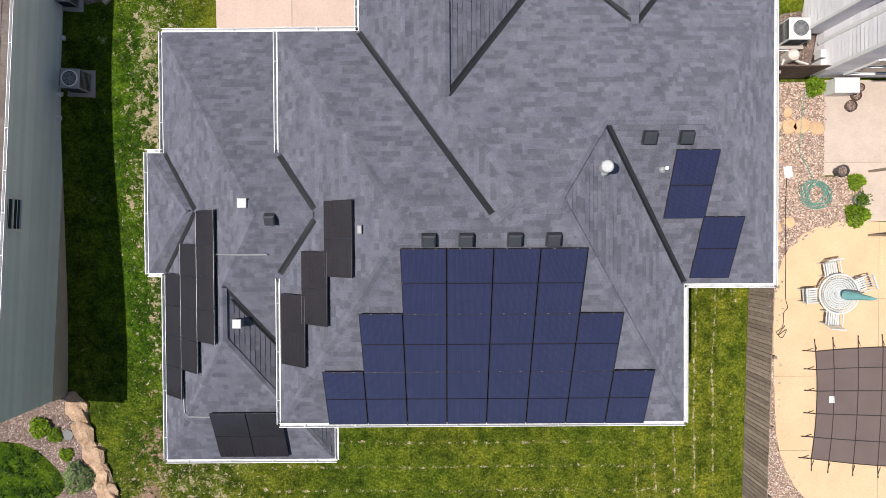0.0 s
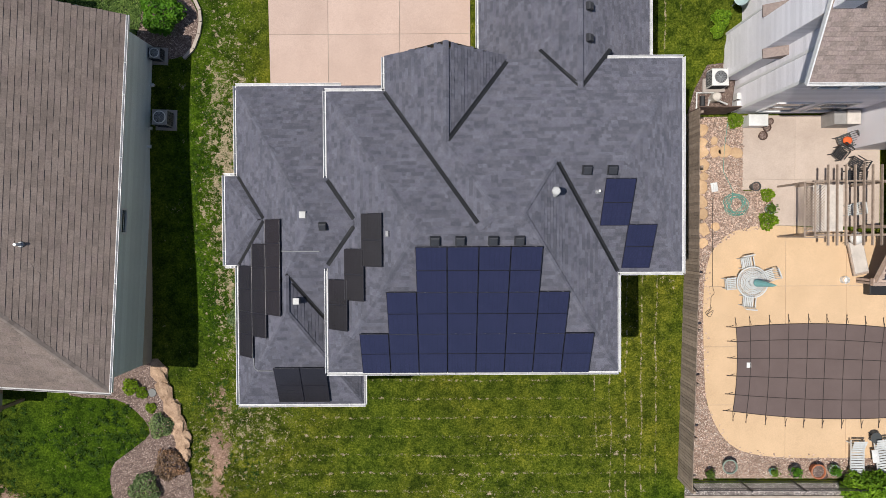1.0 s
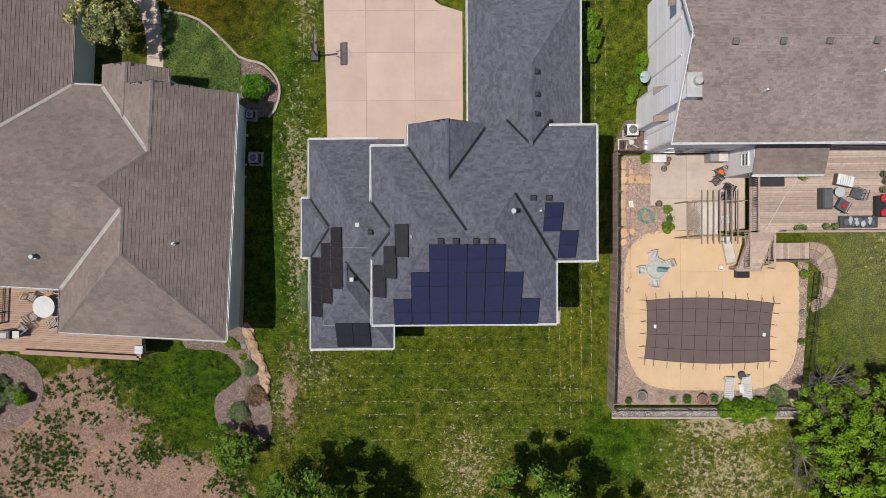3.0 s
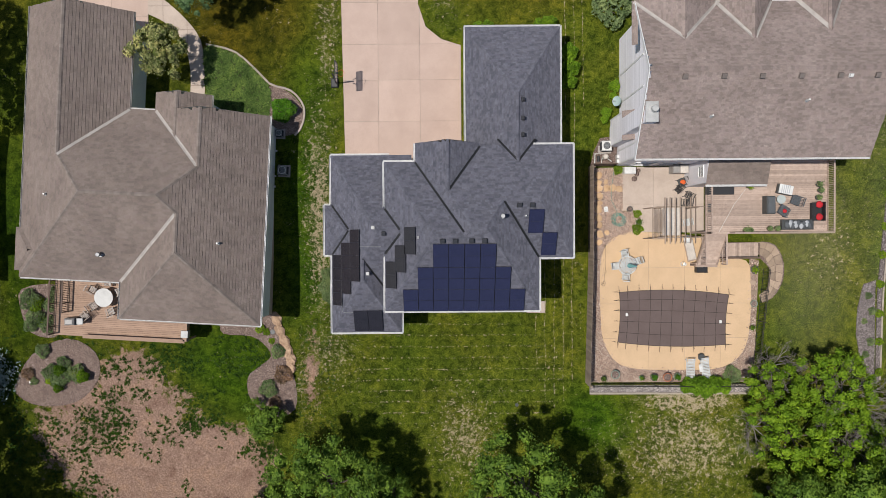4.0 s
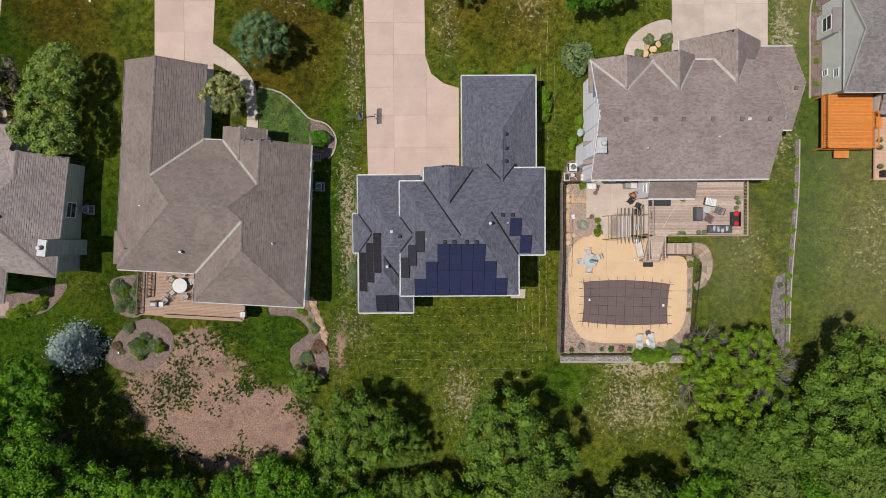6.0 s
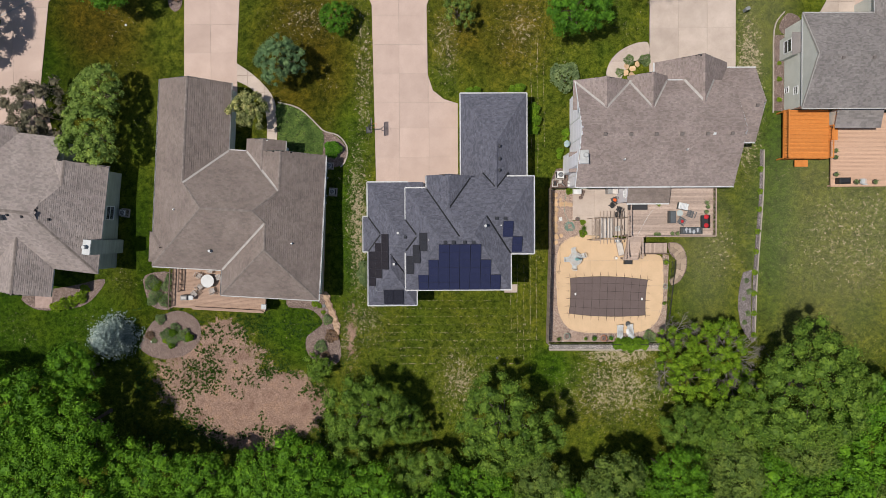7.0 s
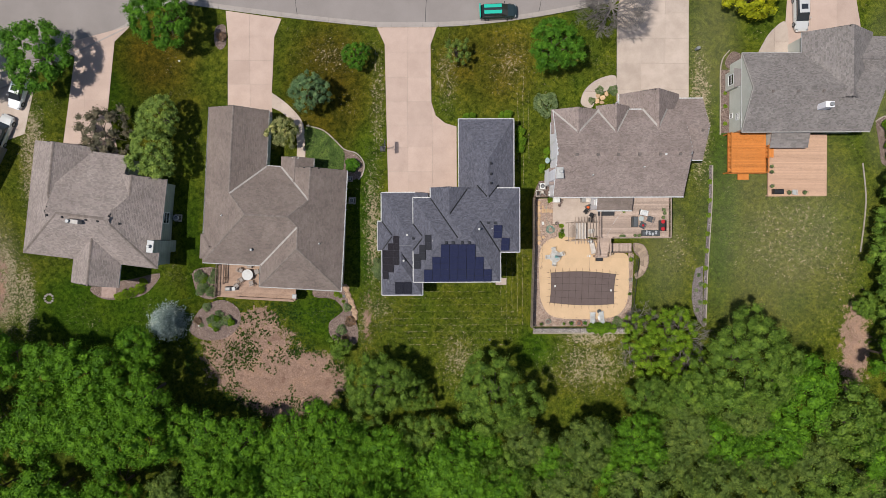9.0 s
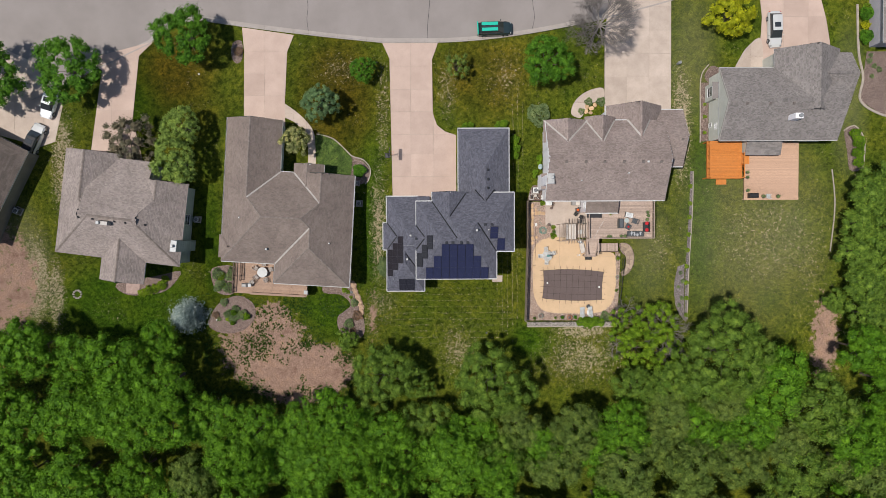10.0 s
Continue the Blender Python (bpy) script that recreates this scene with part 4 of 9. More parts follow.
def pipe_vent(house, roof_z, x, y, r=0.06, h=0.4, mat=None, cap=False, label="white plumbing vent pipe"):
    z = roof_z(x, y)
    sh = Shape()
    sh.tube([(x, y, z - 0.1), (x, y, z + h)], r, 14)
    if cap:
        sh.disc((x, y), r * 1.5, z + h, z + h + 0.12, 16, 0.03)
        sh.disc((x, y), r * 1.25, z + h - 0.14, z + h - 0.08, 16)
    ob = part("vent_pipe", sh, mat or WHITE_PLA, house, label, smooth=False)
    fl = Shape().disc((x, y), r * 2.0, z - 0.06, z + 0.05, 14, 0.03)
    part("flashing_collar", fl, PALE_MET, ob)
    return ob


LIM = 1000.0
VENT_SIDE = plain("grey_vent_metal", (0.30, 0.30, 0.31), 0.5)
DULL_WHITE = plain("off_white_metal", (0.5, 0.5, 0.49), 0.5)

# the middle house
MAIN = thing("house", (1.5, 1.0, 0.0), "house with dark slate-grey hipped shingle roof, white gutters and solar panels", "house")
UPPER = Roof(6.75, [
    [("W", -1.05, 0.88), ("E", 7.3, 0.88), ("N", 5.6, 0.6), ("S", -5.6, 0.6)],
    [("W", -3.15, 0.88), ("N", 4.5, 0.6), ("S", -5.6, 0.6), ("E", 2.6, LIM)],
    [("E", 9.6, 0.88), ("N", 5.6, 0.6), ("S", -2.03, 0.6), ("W", 4.0, LIM)],
    [("W", -1.05, 0.88), ("E", 3.35, 0.88), ("N", 5.75, LIM), ("S", 0.5, LIM)],
])
WING = Roof(4.24, [
    [("W", -7.18, 0.95), ("N", 5.28, 0.64), ("S", -5.74, 0.64), ("E", -1.4, LIM)],
    [("W", -7.18, 0.95), ("E", -2.17, 0.95), ("S", -7.39, 0.6), ("N", -1.0, LIM)],
    [("W", -7.66, 0.82), ("N", 1.73, 0.78), ("S", -1.83, 0.78), ("E", -4.6, LIM)],
])
GARAGE = Roof(4.3, [[("W", 2.45, 0.95), ("E", 9.2, 0.95), ("N", 14.3, 0.6), ("S", 3.0, LIM)]])
all_tabs = []
for nm, r in (("roof", UPPER), ("roof", WING), ("roof", GARAGE)):
    deck, tabs = roof_parts(MAIN, r, SHINGLE_GREY, 0.15, 0.25, 0.016)
    ob = part(nm, deck, SHINGLE_GREY, MAIN, "dark slate-grey asphalt shingle roof")
    part("soffit", soffits(r), WHITE_TRIM, MAIN)
    all_tabs.append((ob, tabs))
MAIN_ROOFS = all_tabs
walls = Shape()
walls.prism([(-2.7, -5.2), (6.9, -5.2), (6.9, -1.65), (9.2, -1.65), (9.2, 5.2), (-0.65, 5.2), (-0.65, 4.1), (-2.7, 4.1)], -0.6, 6.6)
walls.prism([(-6.8, -7.0), (-2.55, -7.0), (-2.55, -4.0), (-2.0, -4.0), (-2.0, 4.9), (-6.8, 4.9)], -0.6, 4.1)
walls.prism([(-7.3, -1.45), (-6.0, -1.45), (-6.0, 1.35), (-7.3, 1.35)], 0.0, 4.06)
walls.prism([(2.85, 4.0), (8.8, 4.0), (8.8, 13.9), (2.85, 13.9)], -0.2, 4.14)
part("wall", walls, BEIGE_WALL, MAIN, "beige rendered wall")
gw = Shape()
gable_wall(gw, UPPER, UPPER.blocks[3], "N")
part("gable", gw, BEIGE_WALL, MAIN)
UZ, WZ, GZ = UPPER.eave - 0.02, WING.eave - 0.02, GARAGE.eave - 0.02
for p, q, z in (((-7.22, -7.42), (-7.22, -1.83), WZ), ((-7.7, -1.86), (-7.7, 1.76), WZ), ((-7.22, 1.73), (-7.22, 5.3), WZ), ((-7.2, 5.33), (-3.0, 5.33), WZ), ((-7.7, 1.78), (-7.2, 1.78), WZ), ((-7.7, -1.88), (-7.2, -1.88), WZ),
                ((-7.22, -7.44), (-2.12, -7.44), WZ), ((-2.12, -7.42), (-2.12, -5.5), WZ),
                ((-3.2, -5.64), (-3.2, -1.85), UZ), ((-3.2, 1.4), (-3.2, 4.52), UZ), ((-3.2, 4.55), (-1.08, 4.55), UZ), ((-1.1, 4.5), (-1.1, 5.72), UZ),
                ((-3.2, -5.66), (7.34, -5.66), UZ), ((7.35, -5.66), (7.35, -2.08), UZ), ((7.3, -2.09), (9.66, -2.09), UZ), ((9.66, -2.1), (9.66, 5.66), UZ), ((6.95, 5.66), (9.66, 5.66), UZ),
                ((2.4, 5.8), (2.4, 14.34), GZ), ((2.4, 14.36), (9.24, 14.36), GZ), ((9.26, 5.8), (9.26, 14.36), GZ)):
    gutter(MAIN, p, q, z)
uz, wz = UPPER.height, WING.height
valley(MAIN, (-1.05, 4.45), (2.13, -0.3), uz, 0.14)
valley(MAIN, (3.33, 5.5), (1.2, 2.45), uz, 0.15)
valley(MAIN, (7.28, -2.0), (4.72, 1.75), uz, 0.15)
valley(MAIN, (4.55, 6.0), (5.82, 4.45), lambda x, y: max(uz(x, y), GARAGE.height(x, y)), 0.14)
valley(MAIN, (7.1, 6.0), (5.86, 4.45), lambda x, y: max(uz(x, y), GARAGE.height(x, y)), 0.14)
both = lambda x, y: max(uz(x, y) if x > -3.2 else 0, wz(x, y))
valley(MAIN, (-3.12, 1.32), (-2.05, -0.1), both, 0.15)
valley(MAIN, (-3.12, -1.72), (-2.05, -0.36), both, 0.15)
valley(MAIN, (-7.1, 1.7), (-5.75, 0.0), wz, 0.13)
valley(MAIN, (-7.1, -1.8), (-5.75, -0.1), wz, 0.13)
valley(MAIN, (-4.68, -2.06), (-3.2, -4.2), wz, 0.13)
for x in (0.78, 1.58, 2.62, 3.45):
    box_vent(MAIN, uz, x, -0.86)
for x in (5.75, 6.58):
    box_vent(MAIN, uz, x, 1.42)
for y in (8.55, 7.3, 6.2):
    box_vent(MAIN, GARAGE.height, 6.2, y, 0.26)
box_vent(MAIN, wz, -3.12, -0.35, 0.26)
for x, y in ((-3.85, 0.06), (-4.35, -3.05)):
    z = wz(x, y)
    wv = part("roof_vent", Shape().box((x, y, z + 0.04), (0.2, 0.2, 0.3)), VENT_SIDE, MAIN, "small pale metal roof vent")
    part("vent_lid", Shape().box((x, y, z + 0.21), (0.23, 0.24, 0.04), 0, 0.012), DULL_WHITE, wv, "off-white vent lid")
pipe_vent(MAIN, uz, 4.62, 0.70, 0.09, 0.42, DULL_WHITE, True, "white capped flue pipe")
pipe_vent(MAIN, uz, 6.2, 0.75, 0.045, 0.3)
con = Shape()
con.tube([(-5.0 + 0.15 * i, -1.22, wz(-5.0 + 0.15 * i, -1.22) + 0.07) for i in range(12)], 0.018, 6)
part("conduit", con, PALE_MET, MAIN)
con = Shape()
con.tube([(-6.35, -5.0, wz(-6.35, -5.0) + 0.06), (-6.3, -5.75, wz(-6.3, -5.75) + 0.06), (-6.15, -5.85, wz(-6.15, -5.85) + 0.06), (-5.5, -5.86, wz(-5.5, -5.86) + 0.06)], 0.018, 6)
part("conduit", con, PALE_MET, MAIN)


# ---- solar panels ----
def panel_material(name, dark, light):
    m, nt, b = nodes_of(name, 0.16)
    tc = nt.nodes.new("ShaderNodeTexCoord").outputs["Object"]
    s = nt.nodes.new("ShaderNodeSeparateXYZ")
    nt.links.new(tc, s.inputs[0])

    def lines(axis, pitch, width):
        f = maths(nt, "FRACT", maths(nt, "DIVIDE", maths(nt, "ADD", axis, 10.0), pitch))
        return maths(nt, "LESS_THAN", maths(nt, "ABSOLUTE", maths(nt, "SUBTRACT", f, 0.5)), width)
    busbars = lines(s.outputs[0], 0.0267, 0.06)
    cells = lines(s.outputs[0], 0.16, 0.012)
    rows = lines(s.outputs[1], 0.0815, 0.012)
    col = ramp(nt, noise_tex(nt, tc, 1.3, 3), [(0.3, dark), (0.7, light)])
    col = mix(nt, maths(nt, "MULTIPLY", busbars, 0.5), col, tuple(c * 2.2 for c in light))
    col = mix(nt, maths(nt, "MULTIPLY", maths(nt, "MAXIMUM", cells, rows), 0.6), col, (0.006, 0.006, 0.01))
    nt.links.new(col, b.inputs["Base Color"])
    b.inputs["Specular IOR Level"].default_value = 0.45
    return m


# one cell type; sky reflection painted in: bluer copy first, darker copy second
CELL_BLUE = panel_material("blue_solar_cell_glass", (0.018, 0.0205, 0.050), (0.0235, 0.0255, 0.060))
CELL_DIM = panel_material("dim_reflection_cell_glass", (0.0175, 0.0160, 0.0205), (0.0235, 0.0215, 0.027))
FRAME_BLACK = plain("black_anodised_frame", (0.022, 0.022, 0.032), 0.35, 0.0)
CLIP_MET = plain("bright_clamp_metal", (0.20, 0.20, 0.20), 0.4)
PANEL_W, PANEL_L = 0.998, 1.79


def make_panel(cell, label):
    e = new("solar_panel")
    ORIGIN[e.name] = Vector((0, 0, 0))
    tagged(e, label, "solar panel", "solar panels on the roof")
    w, l = PANEL_W, PANEL_L
    fr = Shape()
    for sg in (-1, 1):
        fr.box((sg * (w / 2 - 0.007), 0, 0), (0.014, l, 0.038), 0, 0.004)
        fr.box((0, sg * (l / 2 - 0.007), 0), (w - 0.028, 0.014, 0.038), 0, 0.004)
    part("frame", fr, FRAME_BLACK, e)
    for sg in (-1, 1):
        part("cell_field", Shape().box((0, sg * (l / 4 + 0.002), 0.008), (w - 0.028, l / 2 - 0.030, 0.012)), cell, e)
    part("backing", Shape().box((0, 0, -0.006), (w - 0.046, l - 0.046, 0.008)), FRAME_BLACK, e)
    for sg in (-1, 1):
        part("mounting_rail", Shape().box((0, sg * 0.45, -0.05), (w - 0.02, 0.04, 0.06)), FRAME_BLACK, e)
    for x in (-0.22, 0.27):
        part("clamp", Shape().box((x, l / 2 + 0.004, 0.014), (0.04, 0.012, 0.010)), CLIP_MET, e, "bright metal clamp")
    return e


def place_panels():
    blue, black = [], []

    def south(spots, roof, eave_y, x, y_low, k=0.6):
        a = math.atan(k)
        up, out = Vector((0, math.cos(a), math.sin(a))), Vector((0, -math.sin(a), math.cos(a)))
        c = Vector((x, y_low, roof.eave + k * (y_low - eave_y))) + up * PANEL_L / 2 + out * 0.115
        spots.append(Matrix.Translation(c) @ Matrix.Rotation(a, 4, "X"))

    def west(spots, roof, eave_x, x_low, y_mid, k):
        a = math.atan(k)
        up, out = Vector((math.cos(a), 0, math.sin(a))), Vector((-math.sin(a), 0, math.cos(a)))
        c = Vector((x_low, y_mid, roof.eave + k * (x_low - eave_x))) + up * PANEL_W / 2 + out * 0.125
        spots.append(Matrix.Translation(c) @ Matrix.Rotation(-a, 4, "Y"))

    for n, y in ((8, -5.545), (6, -4.03), (4, -2.525)):
        for i in range(n):
            south(blue, UPPER, -5.6, 2.17 + (i - (n - 1) / 2) * 1.0145, y)
    south(blue, UPPER, -2.03, 6.89, -0.317)
    south(blue, UPPER, -2.03, 7.86, -1.814)
    # wing and west-facing panels take the copy with reflection painted darker
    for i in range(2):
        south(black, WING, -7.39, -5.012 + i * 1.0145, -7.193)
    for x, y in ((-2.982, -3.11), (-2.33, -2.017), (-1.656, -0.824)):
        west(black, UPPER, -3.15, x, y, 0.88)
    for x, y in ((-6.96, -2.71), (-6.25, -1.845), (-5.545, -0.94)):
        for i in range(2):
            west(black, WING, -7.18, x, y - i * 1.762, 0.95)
    for cell, spots, label in ((CELL_BLUE, blue, "black framed solar panel with dark blue cells, fixed above the roof"), (CELL_DIM, black, "black framed solar panel, cells darkened for weaker sky reflection, fixed above the roof")):
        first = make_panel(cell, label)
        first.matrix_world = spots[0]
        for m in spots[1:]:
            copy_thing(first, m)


place_panels()
opt = Shape().box((-0.80, -0.62, uz(-0.80, -0.62) + 0.08), (0.11, 0.2, 0.16), 0, 0.02)
part("junction_box", opt, VENT_SIDE, MAIN, "small grey roof junction box")


# ---- neighbouring houses ----
def neighbour(c, label, roof, shingle, wall_shapes, wall_mat, rot=0.0, course=0.24, length=0.85, extra=(), gables=(), west=0.0):
    h = thing("house", c, label, "house", rot=rot)
    w = Shape()
    for outline, z0, z1 in wall_shapes:
        w.prism(outline, z0, z1)
    wl = part("wall", w, wall_mat, h)
    for r in (roof, *extra):
        deck, tabs = roof_parts(h, r, shingle, course, length, 0.017, True)
        ob = part("roof", deck, shingle, h)
        sh = Shape()
        for t in tabs:
            tab_shape(sh, t)
        part("shingles", sh, shingle, ob, kind="stuff")
        part("soffit", soffits(r, west), WHITE_TRIM, h)
    for r, n, side in gables:
        g = Shape()
        gable_wall(g, r, r.blocks[n], side)
        part("gable", g, wall_mat, h)
    return h, wl


L_ROOF = Roof(4.45, [
    [("W", -29.15, 0.65), ("E", -11.83, 0.65), ("N", 7.35, 0.65), ("S", -4.97, 0.65)],
    [("W", -29.15, 0.65), ("E", -21.8, 0.65), ("N", 14.2, LIM), ("S", 0.5, LIM)],
    [("E", -11.83, 0.65), ("W", -19.9, 0.65), ("N", 7.37, LIM), ("S", 1.0, LIM)],
    [("E", -11.83, 0.65), ("W", -21.92, 0.65), ("S", -7.57, 0.65), ("N", 1.0, LIM)],
    [("W", -20.0, 0.65), ("E", -16.0, 0.65), ("N", 8.62, LIM), ("S", 4.0, LIM)],
    [("W", -29.5, 0.65), ("N", -1.42, 0.65), ("S", -4.5, 0.65), ("E", -27.0, LIM)],
])
LEFT, LEFT_WALL = neighbour((-20.5, 2.0, 0.0), "brown-shingled house with hipped wings and grey-green siding", L_ROOF, SHINGLE_BROWN,
                            [([(-28.8, -4.6), (-21.5, -4.6), (-21.5, -7.2), (-12.2, -7.2), (-12.2, 7.0), (-16.4, 7.0), (-16.4, 8.2), (-19.6, 8.2), (-19.6, 7.0), (-22.2, 7.0), (-22.2, 13.8), (-28.8, 13.8)], -0.6, 4.3)],
                            GREEN_SIDING, -3.45, 0.21, 0.32, gables=((L_ROOF, 1, "N"), (L_ROOF, 2, "N"), (L_ROOF, 4, "N")))
R_ROOF = Roof(7.8, [
    [("S", 4.45, 0.6), ("N", 14.75, 0.6), ("W", 13.5, LIM), ("E", 29.0, LIM)],
    [("W", 13.3, 0.62), ("E", 19.0, 0.62), ("N", 14.8, LIM), ("S", 11.9, LIM)],
    [("W", 18.6, 0.9), ("E", 22.5, 0.9), ("N", 15.2, LIM), ("S", 10.0, LIM)],
])
R_LOW = Roof(5.7, [
    [("W", 21.9, 0.98), ("E", 29.2, 0.98), ("N", 17.0, LIM), ("S", 10.5, LIM)],
    [("N", 16.45, 0.62), ("S", 9.0, 0.62), ("E", 32.1, LIM), ("W", 27.5, LIM)],
])
RIGHT, RIGHT_WALL = neighbour((21.5, 10.0, 0.0), "two-storey taupe-shingled house with pale grey lap siding and a chimney chase", R_ROOF, SHINGLE_TAUPE,
                              [([(14.3, 4.85), (28.7, 4.85), (28.7, 14.3), (14.3, 14.3)], -0.4, 7.7), ([(22.3, 10.5), (31.7, 10.5), (31.7, 16.0), (28.8, 16.0), (28.8, 16.6), (22.3, 16.6)], 0.0, 5.6), ([(27.5, 9.4), (31.7, 9.4), (31.7, 16.0), (27.5, 16.0)], 0.0, 5.58)],
                              GREY_SIDING, 0.0, 0.155, 0.24, extra=(R_LOW,),
                              west=0.78, gables=((R_ROOF, 0, "E"), (R_ROOF, 1, "N"), (R_ROOF, 2, "N"), (R_LOW, 0, "N"), (R_LOW, 1, "E")))
F_ROOF = Roof(5.3, [
    [("S", 12.45, 0.62), ("N", 22.0, 0.62), ("W", 37.0, LIM), ("E", 52.8, LIM)],
    [("W", 44.3, 0.75), ("E", 53.0, 0.75), ("N", 24.5, LIM), ("S", 16.0, LIM)],
    [("N", 24.0, 0.62), ("S", 17.8, 0.62), ("E", 54.6, LIM), ("W", 50.0, LIM)],
])
FARR, FARR_WALL = neighbour((45.0, 17.5, 0.5), "ash-grey shingled house with pale sage siding and rear decks", F_ROOF, SHINGLE_ASH,
                            [([(37.3, 12.8), (52.4, 12.8), (52.4, 21.6), (37.3, 21.6)], 0.3, 5.2), ([(44.7, 18.0), (52.5, 18.0), (52.5, 24.1), (44.7, 24.1)], 0.5, 5.18), ([(51.0, 18.2), (54.2, 18.2), (54.2, 23.6), (51.0, 23.6)], 0.5, 5.16)],
                            SAGE_SIDING, 0.0, 0.16, 0.25, gables=((F_ROOF, 0, "W"), (F_ROOF, 0, "E"), (F_ROOF, 1, "N"), (F_ROOF, 2, "E")))
FL_ROOF = Roof(4.8, [
    [("W", -50.6, 0.65), ("E", -34.0, 0.65), ("N", 2.7, 0.65), ("S", -8.3, 0.65)],
    [("W", -50.6, 0.65), ("E", -43.4, 0.65), ("N", 5.6, LIM), ("S", -3.0, LIM)],
    [("N", 5.1, 0.4525), ("S", -8.3, 0.65), ("W", -46.5, LIM), ("E", -38.8, LIM)],
    [("W", -44.4, 0.65), ("E", -38.5, 0.65), ("S", -11.2, LIM), ("N", -4.0, LIM)],
    [("N", 5.1, 0.4525), ("N", 2.75, LIM), ("E", -34.0, 0.65), ("S", -8.3, 0.65), ("W", -46.5, LIM)],
    [("W", -40.8, 0.65), ("E", -34.0, 0.65), ("N", 2.8, LIM), ("S", -2.0, LIM)],
])
FARL, FARL_WALL = neighbour((-42.5, -2.0, 0.5), "grey-brown shingled house with hipped roof and green siding", FL_ROOF, SHINGLE_STONE,
                            [([(-50.2, -7.9), (-34.4, -7.9), (-34.4, 2.3), (-39.2, 2.3), (-39.2, 4.7), (-43.8, 4.7), (-43.8, 5.3), (-50.2, 5.3)], 0.0, 4.65)],
                            MOSS_SIDING, -7.2, 0.18, 0.28, gables=((FL_ROOF, 1, "N"), (FL_ROOF, 3, "S"), (FL_ROOF, 2, "W"), (FL_ROOF, 5, "N")))
EDGE_ROOF = Roof(4.5, [[("W", -66.0, 0.6), ("E", -53.9, 0.6), ("N", -14.6, 0.6), ("S", -29.0, 0.6)]])
neighbour((-59, -21.0, 0.5), "dark brown shingled house at the edge of the lane", EDGE_ROOF, SHINGLE_DARK, [([(-65.6, -28.6), (-54.3, -28.6), (-54.3, -15.0), (-65.6, -15.0)], 0.2, 4.4)], TAUPE_WALL, -27.0)
EDGE_ROOF2 = Roof(5.0, [[("W", 59.0, 0.6), ("E", 74.0, 0.6), ("N", 38.0, 0.6), ("S", 25.3, 0.6)]])
neighbour((67, 31.0, 0.8), "grey shingled house with lilac-grey siding past the hedge", EDGE_ROOF2, SHINGLE_ASH, [([(59.5, 25.8), (73.6, 25.8), (73.6, 37.6), (59.5, 37.6)], 0.8, 4.9)], LILAC_WALL, 0.0)


# ---- trees ----
def leaf(sh, c, size, rng, flat=0.75):
    """One folded leaf spray."""
    n = Vector((rng.gauss(0, flat), rng.gauss(0, flat), 1)).normalized()
    a = n.cross(Vector((math.cos(rng.uniform(0, 6.28)), math.sin(rng.uniform(0, 6.28)), 0.1))).normalized()
    b = n.cross(a)
    s = size * rng.uniform(0.6, 1.25)
    tip = c + a * s - n * s * 0.25
    sh.add([c - a * s * 0.8, c - b * s * 0.5 + n * s * 0.1, tip, c + b * s * 0.5 + n * s * 0.1], [(0, 1, 2, 3)])


def limbs(sh, rng, base, height, spread, r0, count=9):
    """A tapered trunk with limbs that reach into the crown; gives the limbs' ends."""
    top = Vector(base) + Vector((rng.uniform(-0.2, 0.2), rng.uniform(-0.2, 0.2), height * 0.8))
    mid = Vector(base) + (top - Vector(base)) * 0.45 + Vector((rng.uniform(-0.15, 0.15), rng.uniform(-0.15, 0.15), 0))
    sh.tube([Vector(base) - Vector((0, 0, 0.6)), Vector(base) + Vector((0, 0, 0.3)), mid, top], [r0 * 1.5, r0, r0 * 0.7, r0 * 0.2], 9)
    ends = []
    for i in range(count):
        a = 2 * math.pi * i / count + rng.uniform(-0.3, 0.3)
        h = rng.uniform(0.3, 0.75)
        s = Vector(base) + (top - Vector(base)) * h
        e = s + Vector((math.cos(a), math.sin(a), 0)) * spread * rng.uniform(0.55, 0.9) + Vector((0, 0, height * rng.uniform(0.1, 0.28)))
        m = s + (e - s) * 0.5 + Vector((0, 0, height * 0.06))
        sh.tube([s, m, e], [r0 * 0.4, r0 * 0.25, r0 * 0.08], 6)
        ends.append(e)
    return ends


def leaf_on(sh, c, n, size, rng, wild=0.27):
    """One folded leaf spray that faces roughly along n."""
    n = (n + Vector((rng.gauss(0, wild), rng.gauss(0, wild), rng.gauss(0, wild)))).normalized()
    t = rng.uniform(0, 6.28)
    a = n.cross(Vector((math.cos(t), math.sin(t), 0.1))).normalized()
    b = n.cross(a)
    s = size * rng.uniform(0.6, 1.25)
    sh.add([c - a * s * 0.8, c - b * s * 0.5 + n * s * 0.1, c + a * s - n * s * 0.25, c + b * s * 0.5 + n * s * 0.1], [(0, 1, 2, 3)])


